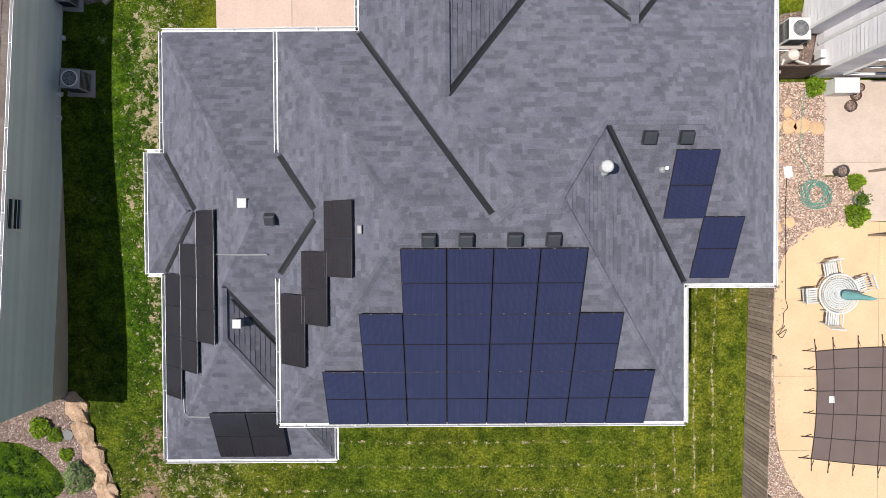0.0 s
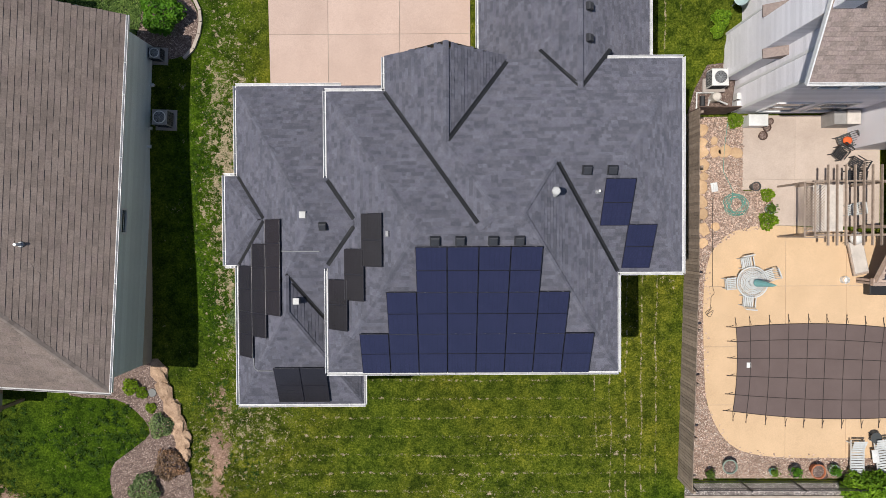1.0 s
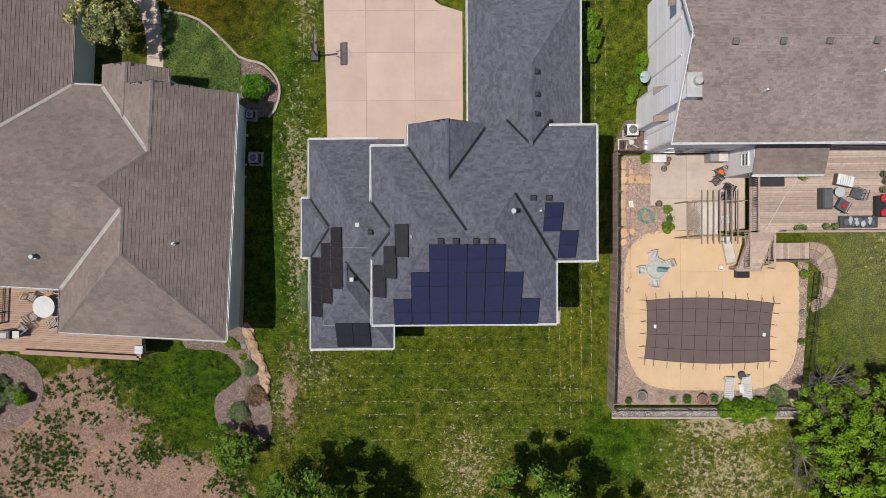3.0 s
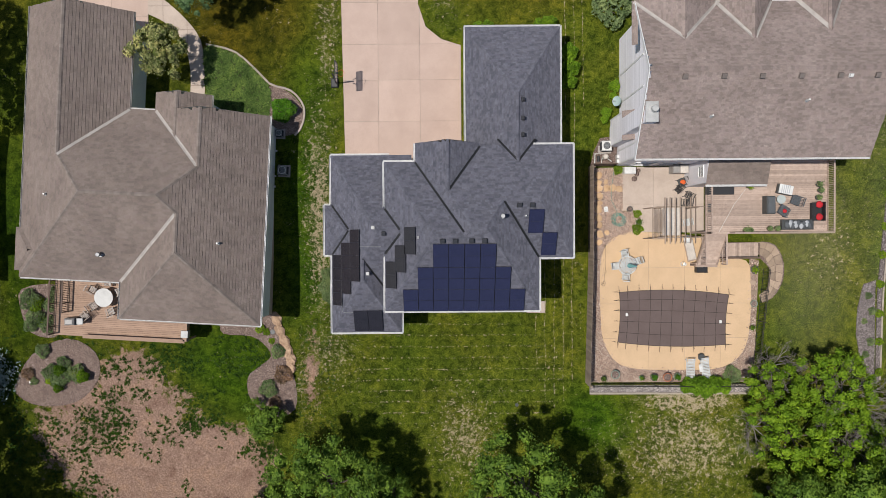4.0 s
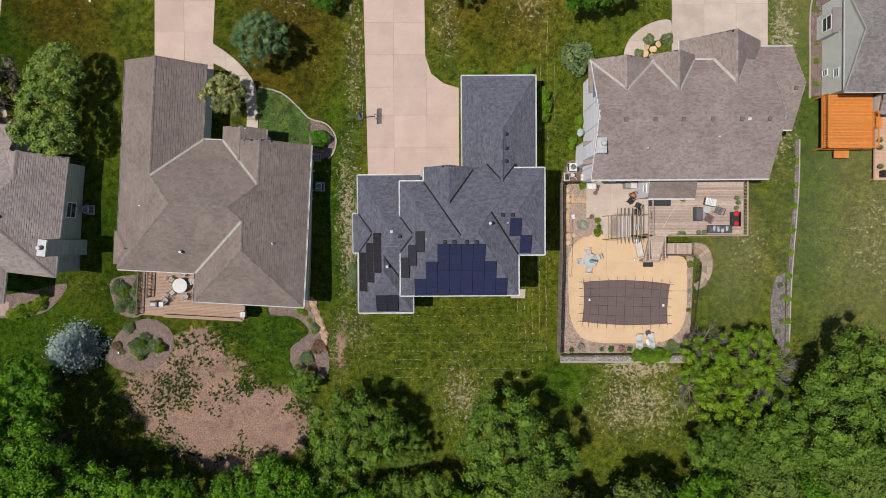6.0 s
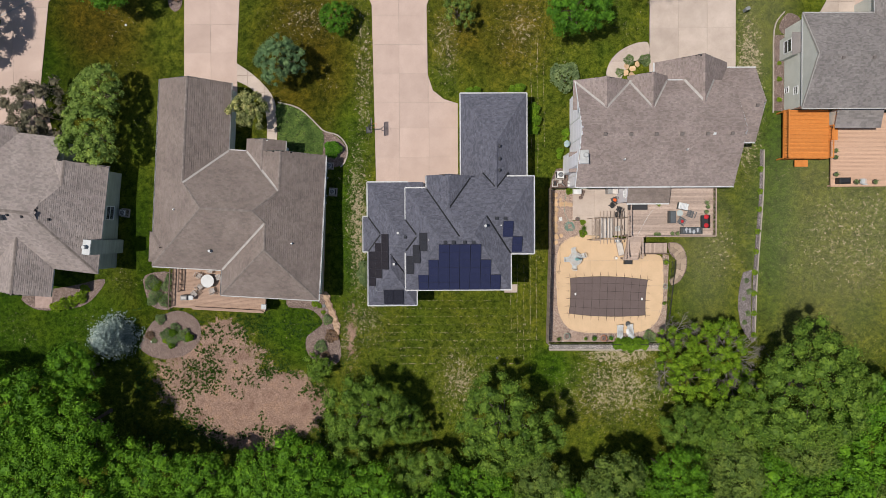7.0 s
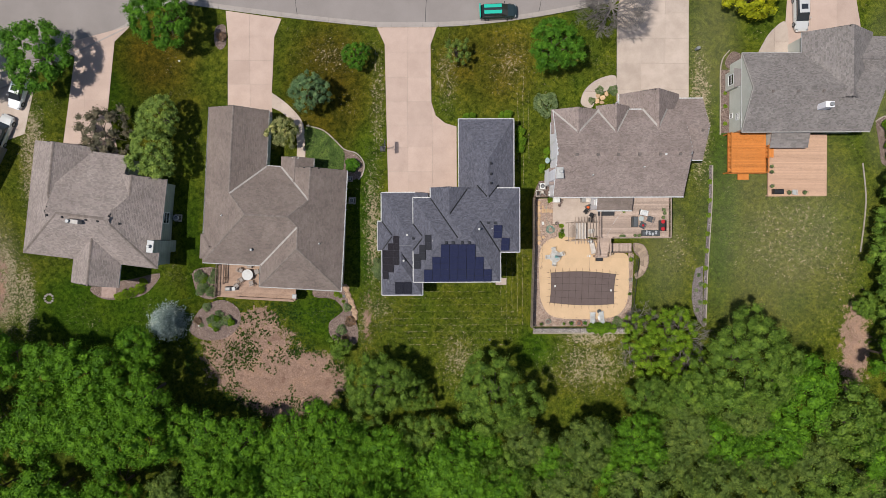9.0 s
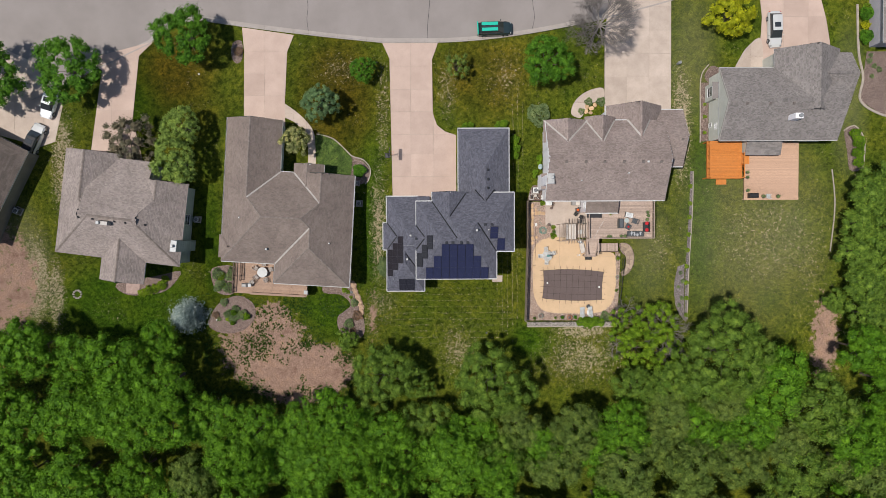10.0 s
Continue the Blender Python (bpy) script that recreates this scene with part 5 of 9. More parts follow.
def broadleaf(name, label, mat, seed, R=4.2, H=8.5, lobes=68, leaves=100, size=0.145, lobe_r=0.8, squash=0.62, sparse=0.0, bark=None):
    """A trunk with limbs under a crown of rounded lobes, each a shell of leaf sprays."""
    rng = random.Random(seed)
    e = new(name)
    ORIGIN[e.name] = Vector((0, 0, 0))
    tagged(e, label, "tree")
    tr = Shape()
    limbs(tr, rng, (0, 0, 0), H * 0.85, R * 0.8, 0.05 * R, 9)
    part("trunk", tr, bark or BARK, e)
    cr = Shape()
    waves_ = [(rng.uniform(0, 6.28), rng.uniform(0.5, 1.0)) for _ in range(3)]
    up = Vector((0, 0, 1))
    mid = Vector((0, 0, H - R * squash))
    for i in range(lobes):
        if rng.random() < sparse:
            continue
        # lobes spread evenly over a dome, lifted and pushed about
        h = 1.0 - 1.22 * (i + 0.5) / lobes
        a = 2.39996 * i + rng.uniform(-0.25, 0.25)
        w = math.sqrt(max(0.0, 1 - h * h))
        edge = 0.88 + 0.12 * sum(math.cos(a * (k + 2) + p) * q for k, (p, q) in enumerate(waves_))
        rl = lobe_r * rng.uniform(0.65, 1.3)
        d = edge * (rng.uniform(0.88, 1.06) if rng.random() < 0.68 else rng.uniform(0.55, 0.8)) * (1 - 0.4 * lobe_r / R)
        c = mid + Vector((math.cos(a) * w * R * d, math.sin(a) * w * R * d, h * R * squash * d))
        outward = (Vector((math.cos(a) * w, math.sin(a) * w, h)) + up * 0.6).normalized()
        cr.lump(c - up * rl * 0.12, (rl * 0.62, rl * 0.62, rl * 0.5), rng, 0.25, 6, 4)
        for _ in range(leaves):
            v = Vector((rng.gauss(0, 1), rng.gauss(0, 1), rng.gauss(0, 1))).normalized()
            if v.dot(outward) < rng.uniform(-0.55, 0.1):
                v = (v + outward * 1.3).normalized()
            ragged = rng.uniform(0.68, 1.02) if rng.random() < 0.82 else rng.uniform(1.02, 1.4)
            leaf_on(cr, c + Vector((v.x, v.y, v.z * 0.8)) * rl * ragged, (v + up * 0.25).normalized(), size, rng)
    part("crown", cr, mat, e)
    return e


def conifer(name, label, mat, seed, R=2.2, H=5.0, size=0.2, leaves=5200):
    rng = random.Random(seed)
    e = new(name)
    ORIGIN[e.name] = Vector((0, 0, 0))
    tagged(e, label, "tree")
    tr = Shape()
    tr.tube([(0, 0, -0.4), (0, 0, 0.2), (0, 0, H * 0.95)], [0.16, 0.13, 0.02], 8)
    part("trunk", tr, BARK, e)
    cr = Shape()
    whorls = 17
    per = leaves // (whorls * 13)
    for w in range(whorls):
        t = w / (whorls - 1)
        r = R * (1 - t) ** 0.8 + 0.12
        z = 0.3 + (H - 0.35) * t
        nb = max(5, int(13 * (1 - t * 0.6)))
        for i in range(nb):
            a = 2 * math.pi * (i + 0.5 * (w % 2)) / nb + rng.uniform(-0.12, 0.12)
            rr = r * rng.uniform(0.85, 1.08)
            for k in range(per):
                u = rng.random() ** 0.6
                sp = 0.16 + 0.24 * u * R / 2.2
                c = Vector((math.cos(a) * rr * u, math.sin(a) * rr * u, z - 0.28 * rr * u + 0.2 * u * u)) + Vector((rng.gauss(0, sp), rng.gauss(0, sp), rng.gauss(0, 0.06)))
                leaf(cr, c, size, rng, 0.4)
    part("crown", cr, mat, e)
    return e


def shrub(name, label, mat, seed, R=0.8, H=0.9, leaves=700, size=0.09, cat="shrub"):
    rng = random.Random(seed)
    e = new(name)
    ORIGIN[e.name] = Vector((0, 0, 0))
    tagged(e, label, cat)
    st = Shape()
    for i in range(5):
        a = 1.26 * i
        st.tube([(0.05 * math.cos(a), 0.05 * math.sin(a), -0.1), (0.4 * R * math.cos(a), 0.4 * R * math.sin(a), H * 0.7)], [0.03, 0.012], 5)
    part("woody_base", st, BARK, e)
    cr = Shape()
    for _ in range(leaves):
        a, el = rng.uniform(0, 6.28), math.asin(rng.uniform(-0.2, 1))
        d = rng.uniform(0.72, 1.0) * (0.9 + 0.1 * math.cos(3 * a + seed) + 0.08 * math.cos(5 * a))
        leaf(cr, Vector((math.cos(a) * math.cos(el) * R * d, math.sin(a) * math.cos(el) * R * d, H * 0.45 + math.sin(el) * H * 0.5 * d)), size, rng)
    part("foliage", cr, mat, e)
    return e


def bare_tree(name, label, seed, R=4.0, H=8.0, mat=None, cat="tree", boughs=8, fork=4):
    rng = random.Random(seed)
    e = new(name)
    ORIGIN[e.name] = Vector((0, 0, 0))
    tagged(e, label, cat)
    sh, tw = Shape(), Shape()
    sh.tube([(0, 0, -0.5), (0, 0, 0.3), (0.1, 0, H * 0.35)], [0.05 * R, 0.035 * R, 0.028 * R], 8)

    def grow(p, d, l, r, depth):
        q = p + d * l
        (sh if depth < 2 else tw).tube([p, p + d * l * 0.5 + Vector((rng.uniform(-1, 1), rng.uniform(-1, 1), 0)) * l * 0.06, q], [r, r * 0.8, r * 0.55], 6 if depth < 2 else 3, False)
        if depth < 4:
            for _ in range(fork if depth < 3 else fork + 1):
                n = (d + Vector((rng.uniform(-1, 1), rng.uniform(-1, 1), rng.uniform(-0.3, 0.7))) * 0.75).normalized()
                grow(p + (q - p) * rng.uniform(0.45, 1.0), n, l * rng.uniform(0.5, 0.75), r * 0.5, depth + 1)
    for i in range(boughs):
        a = 2 * math.pi * i / boughs + rng.uniform(-0.2, 0.2)
        grow(Vector((0.05, 0, H * 0.33)), Vector((math.cos(a), math.sin(a), rng.uniform(0.35, 1.0))).normalized(), R * 0.5, 0.018 * R, 0)
    part("branchwork", sh, mat or BARE_BARK, e)
    part("twig_spray", tw, mat or BARE_BARK, e)
    return e


def put(tree, x, y, s=1.0, turn=0.0, group="", sz=None, label=""):
    m = Matrix.Translation((x, y, ground_z(x, y) - 0.03)) @ Matrix.Rotation(turn, 4, "Z") @ Matrix.Diagonal((s, s, sz or s, 1))
    if not tree.get("placed"):
        tree["placed"] = 1
        tree.matrix_world = m
        ob = tree
    else:
        keep = tree.matrix_basis.copy()
        tree.matrix_basis = Matrix.Identity(4)
        ob = copy_thing(tree, m)
        tree.matrix_basis = keep
    return tagged(ob, label, group=group)


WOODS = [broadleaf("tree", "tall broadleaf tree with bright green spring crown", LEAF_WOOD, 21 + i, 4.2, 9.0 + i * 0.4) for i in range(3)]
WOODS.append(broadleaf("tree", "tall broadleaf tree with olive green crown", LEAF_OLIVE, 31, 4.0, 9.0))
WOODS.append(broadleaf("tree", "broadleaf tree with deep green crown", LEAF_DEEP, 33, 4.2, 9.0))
rw = random.Random(5)
g = "trees of the wood behind the yards"
# (x, y, size, kind) along the wood's front
for x, y, s, k in ((-37.5, -14.2, 0.8, 0), (-41.8, -17.0, 1.0, 1), (-36.3, -19.4, 1.0, 2), (-47.5, -16.0, 1.0, 0), (-54.0, -14.5, 1.0, 1), (-60.0, -16.0, 1.1, 2), (-30.5, -24.5, 1.0, 1), (-24.5, -26.0, 0.95, 0),
                   (-18.5, -25.5, 0.9, 2), (-13.5, -24.0, 0.95, 0), (-8.0, -27.0, 0.95, 1), (44.0, -19.5, 1.2, 1), (31.8, -20.6, 0.95, 4), (50.0, -23.0, 1.1, 4), (31.0, -24.5, 1.0, 3),
                   (56.5, -15.5, 0.9, 1), (60.0, -20.0, 1.0, 2), (26.4, -20.6, 0.75, 4), (24.0, -25.5, 0.9, 2), (17.5, -26.0, 0.95, 3), (11.0, -26.5, 0.9, 3), (4.5, -27.0, 0.85, 0), (-2.0, -25.5, 0.8, 4),
                   (1.5, -29.0, 0.9, 2), (14.5, -28.8, 0.9, 0), (20.8, -28.5, 0.9, 1), (28.0, -27.8, 0.95, 3), (35.5, -26.5, 1.0, 0), (41.0, -26.0, 1.05, 1), (46.5, -28.2, 1.0, 3), (54.0, -27.0, 1.05, 2), (59.0, -25.5, 1.0, 0),
                   (-11.0, -29.0, 0.9, 2), (-21.5, -29.5, 1.0, 1), (-5.0, -30.0, 0.9, 0), (7.8, -30.0, 0.9, 4), (-36.5, -24.0, 1.1, 0), (-27.5, -29.5, 1.0, 2), (-44.0, -22.5, 1.0, 1), (38.0, -22.0, 0.9, 3)):
    put(WOODS[k], x, y, s, rw.uniform(0, 6), g, s * rw.uniform(0.8, 1.15))
for row in range(4):
    for i in range(17):
        x, y = -64 + 8.0 * i + rw.uniform(-1.6, 1.6) + 4 * (row % 2), -31.5 - 6.0 * row + rw.uniform(-1.3, 1.3)
        put(WOODS[rw.choice((0, 1, 2, 2, 3, 0) if x < -5 else (3, 1, 3, 2, 4, 3))], x, y, rw.uniform(0.85, 1.2), rw.uniform(0, 6), g, rw.uniform(0.75, 1.3))
for i in range(4):
    put(WOODS[rw.choice((0, 1, 2))], -62 + 7 * i, -23.5 + rw.uniform(-1, 1), 1.1, rw.uniform(0, 6), g)
put(broadleaf("tree", "very large broadleaf tree standing before the wood", LEAF_DEEP, 52, 6.7, 12.0, 150, 120, 0.13, 0.85), 36.8, -15.6, 1.0, 0.8, g)
# the two round trees at the end of the mown lawn
YARD = broadleaf("tree", "round full broadleaf tree at the lawn's end", LEAF_DEEP, 41, 4.2, 7.5, 90, 125, 0.105, 0.62)
put(YARD, -7.7, -18.7, 1.12, 0.4, "pair of round trees")
put(YARD, -3.2, -20.2, 0.6, 1.9, label="smaller broadleaf tree beside the round tree")
put(YARD, 6.7, -19.4, 1.30, 2.2, "pair of round trees")
LIGHTT = broadleaf("tree", "fresh green tree with open crown and bare twigs", LEAF_FRESH, 44, 3.4, 5.4, 66, 70, 0.14, 0.48, 0.6, 0.28)
put(LIGHTT, 25.4, -12.4, 0.8, 0.0)
put(LIGHTT, 26.8, -15.6, 0.95, 3.0, label="fresh green tree with thin crown over rough grass")
put(LIGHTT, 29.3, -11.6, 0.9, 2.0, label="lime-green tree beside dead branches")
put(LIGHTT, 30.8, -16.2, 1.0, 4.0, label="lime-green tree at the wood's edge")
BARET = bare_tree("bare_tree", "leafless tree with fine grey twigs", 3, 3.3, 4.6)
put(BARET, 30.8, -13.2, 1.2, 0.5)
put(BARET, 24.6, -15.4, 0.75, 2.5)
put(BARET, 32.0, -17.0, 0.8, 1.5)
put(BARET, 25.8, -10.6, 0.8, 4.5)
BIGBARE = bare_tree("bare_tree", "tall leafless tree with dense grey-brown twigs beside the driveway", 13, 4.3, 6.5, None, "tree", 12, 5)
put(BIGBARE, 21.4, 28.0, 1.35, 1.2)
GREYB = broadleaf("large_shrub", "big grey-green budding shrub by the house corner", LEAF_RUST, 8, 2.6, 3.4, 56, 84, 0.10, 0.42, 0.7, 0.12)
put(GREYB, -41.8, 12.6, 1.5, 0.0, sz=1.25)
# front yard trees
MAPLE = broadleaf("tree", "spreading maple with dense fresh green crown", LEAF_MAPLE, 52, 3.4, 6.0, 76, 100, 0.125, 0.54, 0.6)
put(MAPLE, -33.4, 26.4, 1.18, 0.2)
put(MAPLE, -48.8, 22.1, 1.36, 1.6, sz=1.1)
put(MAPLE, 14.3, 23.0, 1.05, 3.1)
put(MAPLE, -10.3, 22.4, 0.55, 4.0, label="small young maple in the front lawn")
put(MAPLE, -59.2, 21.2, 1.5, 5.0, sz=1.2)
SPARSE = broadleaf("tree", "small thin young tree in the front lawn", LEAF_OLIVE, 57, 1.9, 4.2, 30, 36, 0.13, 0.42, 0.7, 0.25)
put(SPARSE, 2.3, 22.8, 0.95, 0.0)
BIRCH = broadleaf("tree", "airy birch with pale green crown", LEAF_BIRCH, 61, 3.3, 7.0, 84, 74, 0.13, 0.5, 0.75)
put(BIRCH, -34.9, 10.0, 1.0, 0.0)
put(BIRCH, -34.3, 14.6, 0.85, 2.0)
CREAM = broadleaf("tree", "small tree covered in cream blossom", LEAF_CREAM, 66, 2.1, 4.6, 46, 70, 0.11, 0.4, 0.75)
put(CREAM, -19.3, 12.8, 1.0, 0.0)
YELLOW = broadleaf("tree", "golden yellow ornamental tree", LEAF_YELLOW, 68, 2.6, 3.6, 46, 66, 0.13, 0.5, 0.6)
put(YELLOW, 39.2, 29.2, 1.3, 0.0)
BLUES = conifer("blue_spruce", "pale blue spruce with dense needles", LEAF_BLUE, 71, 2.3, 4.6, 0.12, 17000)
put(BLUES, -35.1, -11.0, 1.0, 0.0)
SPRUCE = broadleaf("spruce", "rounded dense grey-green spruce in the front lawn", LEAF_SPRUCE, 72, 2.6, 6.4, 110, 75, 0.085, 0.36, 0.98)
put(SPRUCE, -15.8, 17.6, 1.0, 0.0)
SIDE = broadleaf("tree", "leafy green tree along the garden border", LEAF_DEEP, 74, 2.6, 5.0, 50, 70, 0.14, 0.52, 0.65)
for x, y, s in ((57.4, 5.5, 1.2), (56.6, 1.6, 1.1), (56.4, -2.4, 1.2), (57.6, -6.6, 1.3), (59.8, 0.0, 1.4), (60.0, -5.0, 1.4), (59.5, 6.0, 1.3), (58.4, -11.0, 1.3), (54.6, -9.4, 0.7)):
    put(SIDE, x, y, s, x)
# shrubs
BUSH = shrub("bush", "rounded clipped green bush", LEAF_MAPLE, 81, 0.95, 1.3, 1500, 0.1)
put(BUSH, -11.1, 9.0, 1.05, 0.0)
CEDAR = shrub("bush", "bright green upright bush against the garage wall", LEAF_HEDGE, 82, 0.8, 1.6, 1000, 0.11)
for x, y, s in ((3.5, 15.0, 0.7), (4.3, 15.2, 0.6), (8.1, 15.1, 0.75), (8.9, 15.4, 0.75), (10.35, 13.2, 0.85), (10.4, 12.0, 0.95), (10.3, 11.0, 0.8)):
    put(CEDAR, x, y, s, x, "bushes round the garage")
GREYS = shrub("shrub", "loose grey-green shrub in a planting bed", LEAF_GREYISH, 83, 0.9, 0.8, 900, 0.09)
for x, y, s in ((-12.1, -9.4, 0.7), (-12.9, -12.3, 0.85), (-7.9, -4.8, 0.75), (-7.75, -4.0, 0.55), (13.6, 16.6, 1.9), (23.2, -11.5, 0.9), (-29.0, -11.2, 1.0)):
    put(GREYS, x, y, s, x)
SMALLT = broadleaf("small_tree", "low bushy tree at the end of the planting bed", LEAF_DEEP, 85, 1.6, 2.6, 30, 60, 0.11, 0.38, 0.7)
put(SMALLT, -12.9, -14.4, 1.0, 0.0)
put(SMALLT, -28.0, 12.9 + 1.6, 0.7, 1.0, label="low green shrub by the garage corner")
LIMEB = shrub("shrub", "small bright yellow-green shrub", LEAF_LIME, 86, 0.5, 0.5, 420, 0.08)
for x, y, s in ((-13.5, -7.6, 0.85), (-13.0, -7.9, 0.6), (-12.6, -8.6, 0.55), (-39.0, -6.7, 1.5), (-39.9, -7.2, 1.4), (-40.9, -7.5, 1.5), (-41.8, -7.8, 1.3), (-38.6, -5.9, 1.2), (-29.8, -11.5, 1.0), (-28.2, -11.0, 1.1), (15.9, 1.1, 0.7), (15.9, -0.1, 0.95), (14.4, 4.5, 0.8), (20.6, -12.3, 1.2), (22.2, -12.3, 1.1), (-30.8, -5.5, 1.4), (-30.4, -6.9, 1.1),
                (36.7, 14.1, 0.6), (36.7, 16.3, 0.6), (36.7, 18.0, 0.5), (59.0, 31.0, 1.6), (58.9, 27.3, 1.6)):
    put(LIMEB, x, y, s, x * 3)
for x, y, s in ((19.7, -12.25, 0.85), (20.4, -12.2, 1.0), (21.1, -12.3, 1.05), (21.8, -12.2, 0.95), (22.5, -12.3, 0.8)):
    put(CEDAR, x, y, s, x * 2, label="spreading green bush growing through the pool fence")
ROWB = shrub("shrub", "small round yellow-green border shrub in a row", LEAF_LIME, 87, 0.42, 0.45, 380, 0.08)
for y in (6.7, 4.3, 2.4, 0.0, -2.2, -4.5, -6.8, -9.0, -11.4):
    put(ROWB, 34.75, y, 0.82, y, "row of border shrubs")


# ---- ridge and hip caps, pale valleys of the neighbours ----
def cap_line(house, p, q, material, w=0.2, name="ridge_cap", lift=0.03, pitch=0.6):
    """A row of bent cap shingles from p to q (x, y, z)."""
    p, q = Vector(p), Vector(q)
    d = (q - p).normalized()
    s = Vector((d.y, -d.x, 0)).normalized() * w / 2
    n = max(1, int((q - p).length / 0.22))
    sh = Shape()
    for i in range(n):
        a, b = p + (q - p) * (i / n), p + (q - p) * ((i + 1.15) / n)
        h0, h1 = Vector((0, 0, lift + 0.010)), Vector((0, 0, lift))
        dn = Vector((0, 0, pitch * w / 2))
        sh.add([a + s + h0 - dn, a + h0, a - s + h0 - dn, b + s + h1 - dn, b + h1, b - s + h1 - dn], [(0, 1, 4, 3), (1, 2, 5, 4), (0, 2, 1)])
    return part(name, sh, material, house, kind="stuff")


def on(roof, x, y):
    return (x, y, roof.height(x, y))


PALE_VALLEY = plain("pale_valley_metal", (0.46, 0.42, 0.385), 0.6)


def pale_valley(house, roof, p, q, w=0.22):
    n = 8
    d = Vector((q[0] - p[0], q[1] - p[1], 0)).normalized()
    s = Vector((d.y, -d.x, 0)) * w / 2
    sh = Shape()
    vs = []
    for i in range(n + 1):
        c = Vector((p[0] + (q[0] - p[0]) * i / n, p[1] + (q[1] - p[1]) * i / n, 0))
        for e in (c + s, c, c - s):
            vs.append((e.x, e.y, roof(e.x, e.y) + 0.035))
    sh.add(vs, [(i * 3 + k, i * 3 + k + 1, i * 3 + k + 4, i * 3 + k + 3) for i in range(n) for k in range(2)])
    part("valley_flashing", sh, PALE_VALLEY, house, "pale metal valley flashing")


CAP_GREY = SHINGLE_GREY
CAP_BROWN = surface("pale_brown_cap_shingle", (0.185, 0.15, 0.132), (0.245, 0.205, 0.18), 2.0, 45, 0.9, 0.4, vary=0.2, piece="island")
for a, b in (((-3.1, 4.45), (0.28, -0.53)), ((-3.1, -5.55), (0.28, -0.57)), ((0.28, -0.55), (2.1, -0.55)), ((1.2, 2.4), (2.76, 0.0)), ((2.12, -0.5), (2.76, 0.0)), ((2.76, 0.0), (3.49, 0.0)),
             ((3.49, 0.0), (7.25, -5.55)), ((3.49, 0.0), (4.7, 1.78)), ((4.7, 1.785), (7.0, 1.785)), ((7.0, 1.785), (9.55, 5.55)), ((7.0, 1.785), (9.55, -1.98)), ((1.15, 5.72), (1.15, 2.45))):
    cap_line(MAIN, on(UPPER, *a), on(UPPER, *b), CAP_GREY)
for a, b in (((-7.13, 5.23), (-3.48, -0.23)), ((-3.48, -0.23), (-2.1, -0.23)), ((-3.48, -0.23), (-4.6, -1.9)), ((-4.675, -2.1), (-4.675, -3.45)), ((-4.675, -3.45), (-7.1, -7.33)), ((-4.675, -3.45), (-2.25, -7.33)), ((-7.6, 1.68), (-6.0, -0.05)), ((-7.6, -1.78), (-6.0, -0.05))):
    cap_line(MAIN, on(WING, *a), on(WING, *b), CAP_GREY)
for a, b in (((5.825, 4.4), (5.825, 8.96)), ((5.825, 8.96), (2.5, 14.25)), ((5.825, 8.96), (9.15, 14.25))):
    cap_line(MAIN, on(GARAGE, *a), on(GARAGE, *b), CAP_GREY)
LH = L_ROOF.height
for a, b in (((-29.1, -4.9), (-22.99, 1.19)), ((-22.99, 1.19), (-17.99, 1.19)), ((-22.99, 1.19), (-25.45, 3.7)), ((-25.475, 14.15), (-25.475, 3.68)), ((-17.99, 1.19), (-15.87, 3.31)), ((-15.865, 7.3), (-15.865, 3.33)),
             ((-17.99, 1.19), (-16.88, 0.08)), ((-16.875, 0.08), (-16.875, -2.52)), ((-16.875, -2.52), (-11.9, -7.5)), ((-16.875, -2.52), (-21.85, -7.5)), ((-18.0, 8.55), (-18.0, 5.4))):
    cap_line(LEFT, on(L_ROOF, *a), on(L_ROOF, *b), CAP_BROWN, 0.24)
for a, b in (((-21.75, 7.3), (-25.4, 3.65)), ((-19.9, 7.3), (-15.9, 3.35)), ((-21.9, -4.95), (-16.95, 0.0))):
    pale_valley(LEFT, LH, a, b)
RZ = R_ROOF.height
RB = lambda x, y: max(R_ROOF.height(x, y) if y < 15.25 else 0, R_LOW.height(x, y))
cap_line(RIGHT, on(R_ROOF, 13.55, 9.6), on(R_ROOF, 28.95, 9.6), SHINGLE_TAUPE, 0.3)
for x, y0, y1 in ((16.15, 14.75, 11.8), (20.55, 15.15, 11.8)):
    cap_line(RIGHT, on(R_ROOF, x, y0), on(R_ROOF, x, y1), SHINGLE_TAUPE, 0.3)
cap_line(RIGHT, on(R_LOW, 25.55, 16.95), on(R_LOW, 25.55, 12.5), SHINGLE_TAUPE, 0.3)
for a, b in (((13.4, 14.7), (16.15, 11.85)), ((18.9, 14.7), (16.15, 11.85)), ((18.7, 14.7), (20.5, 11.85)), ((22.4, 14.7), (20.6, 11.85)), ((24.1, 14.8), (25.5, 12.5)), ((27.0, 14.8), (25.6, 12.5))):
    pale_valley(RIGHT, RB, a, b, 0.2)
for x in (15.75, 18.15, 20.5, 22.9, 25.3, 27.6):
    box_vent(RIGHT, RZ, x, 9.15, 0.3, VENT_TAUPE, "low taupe roof vent")
pipe_vent(RIGHT, RZ, 23.7, 7.8, 0.06, 0.35)
pipe_vent(RIGHT, RZ, 17.9, 6.95, 0.06, 0.35)
box_vent(RIGHT, RZ, 25.95, 9.15, 0.2, WHITE_PLA, "small white roof vent")
box_vent(RIGHT, R_LOW.height, 31.3, 12.3, 0.3, VENT_TAUPE, "low taupe roof vent")
pipe_vent(LEFT, LH, -22.75, -3.0, 0.1, 0.35, PALE_MET, True, "grey capped flue pipe")
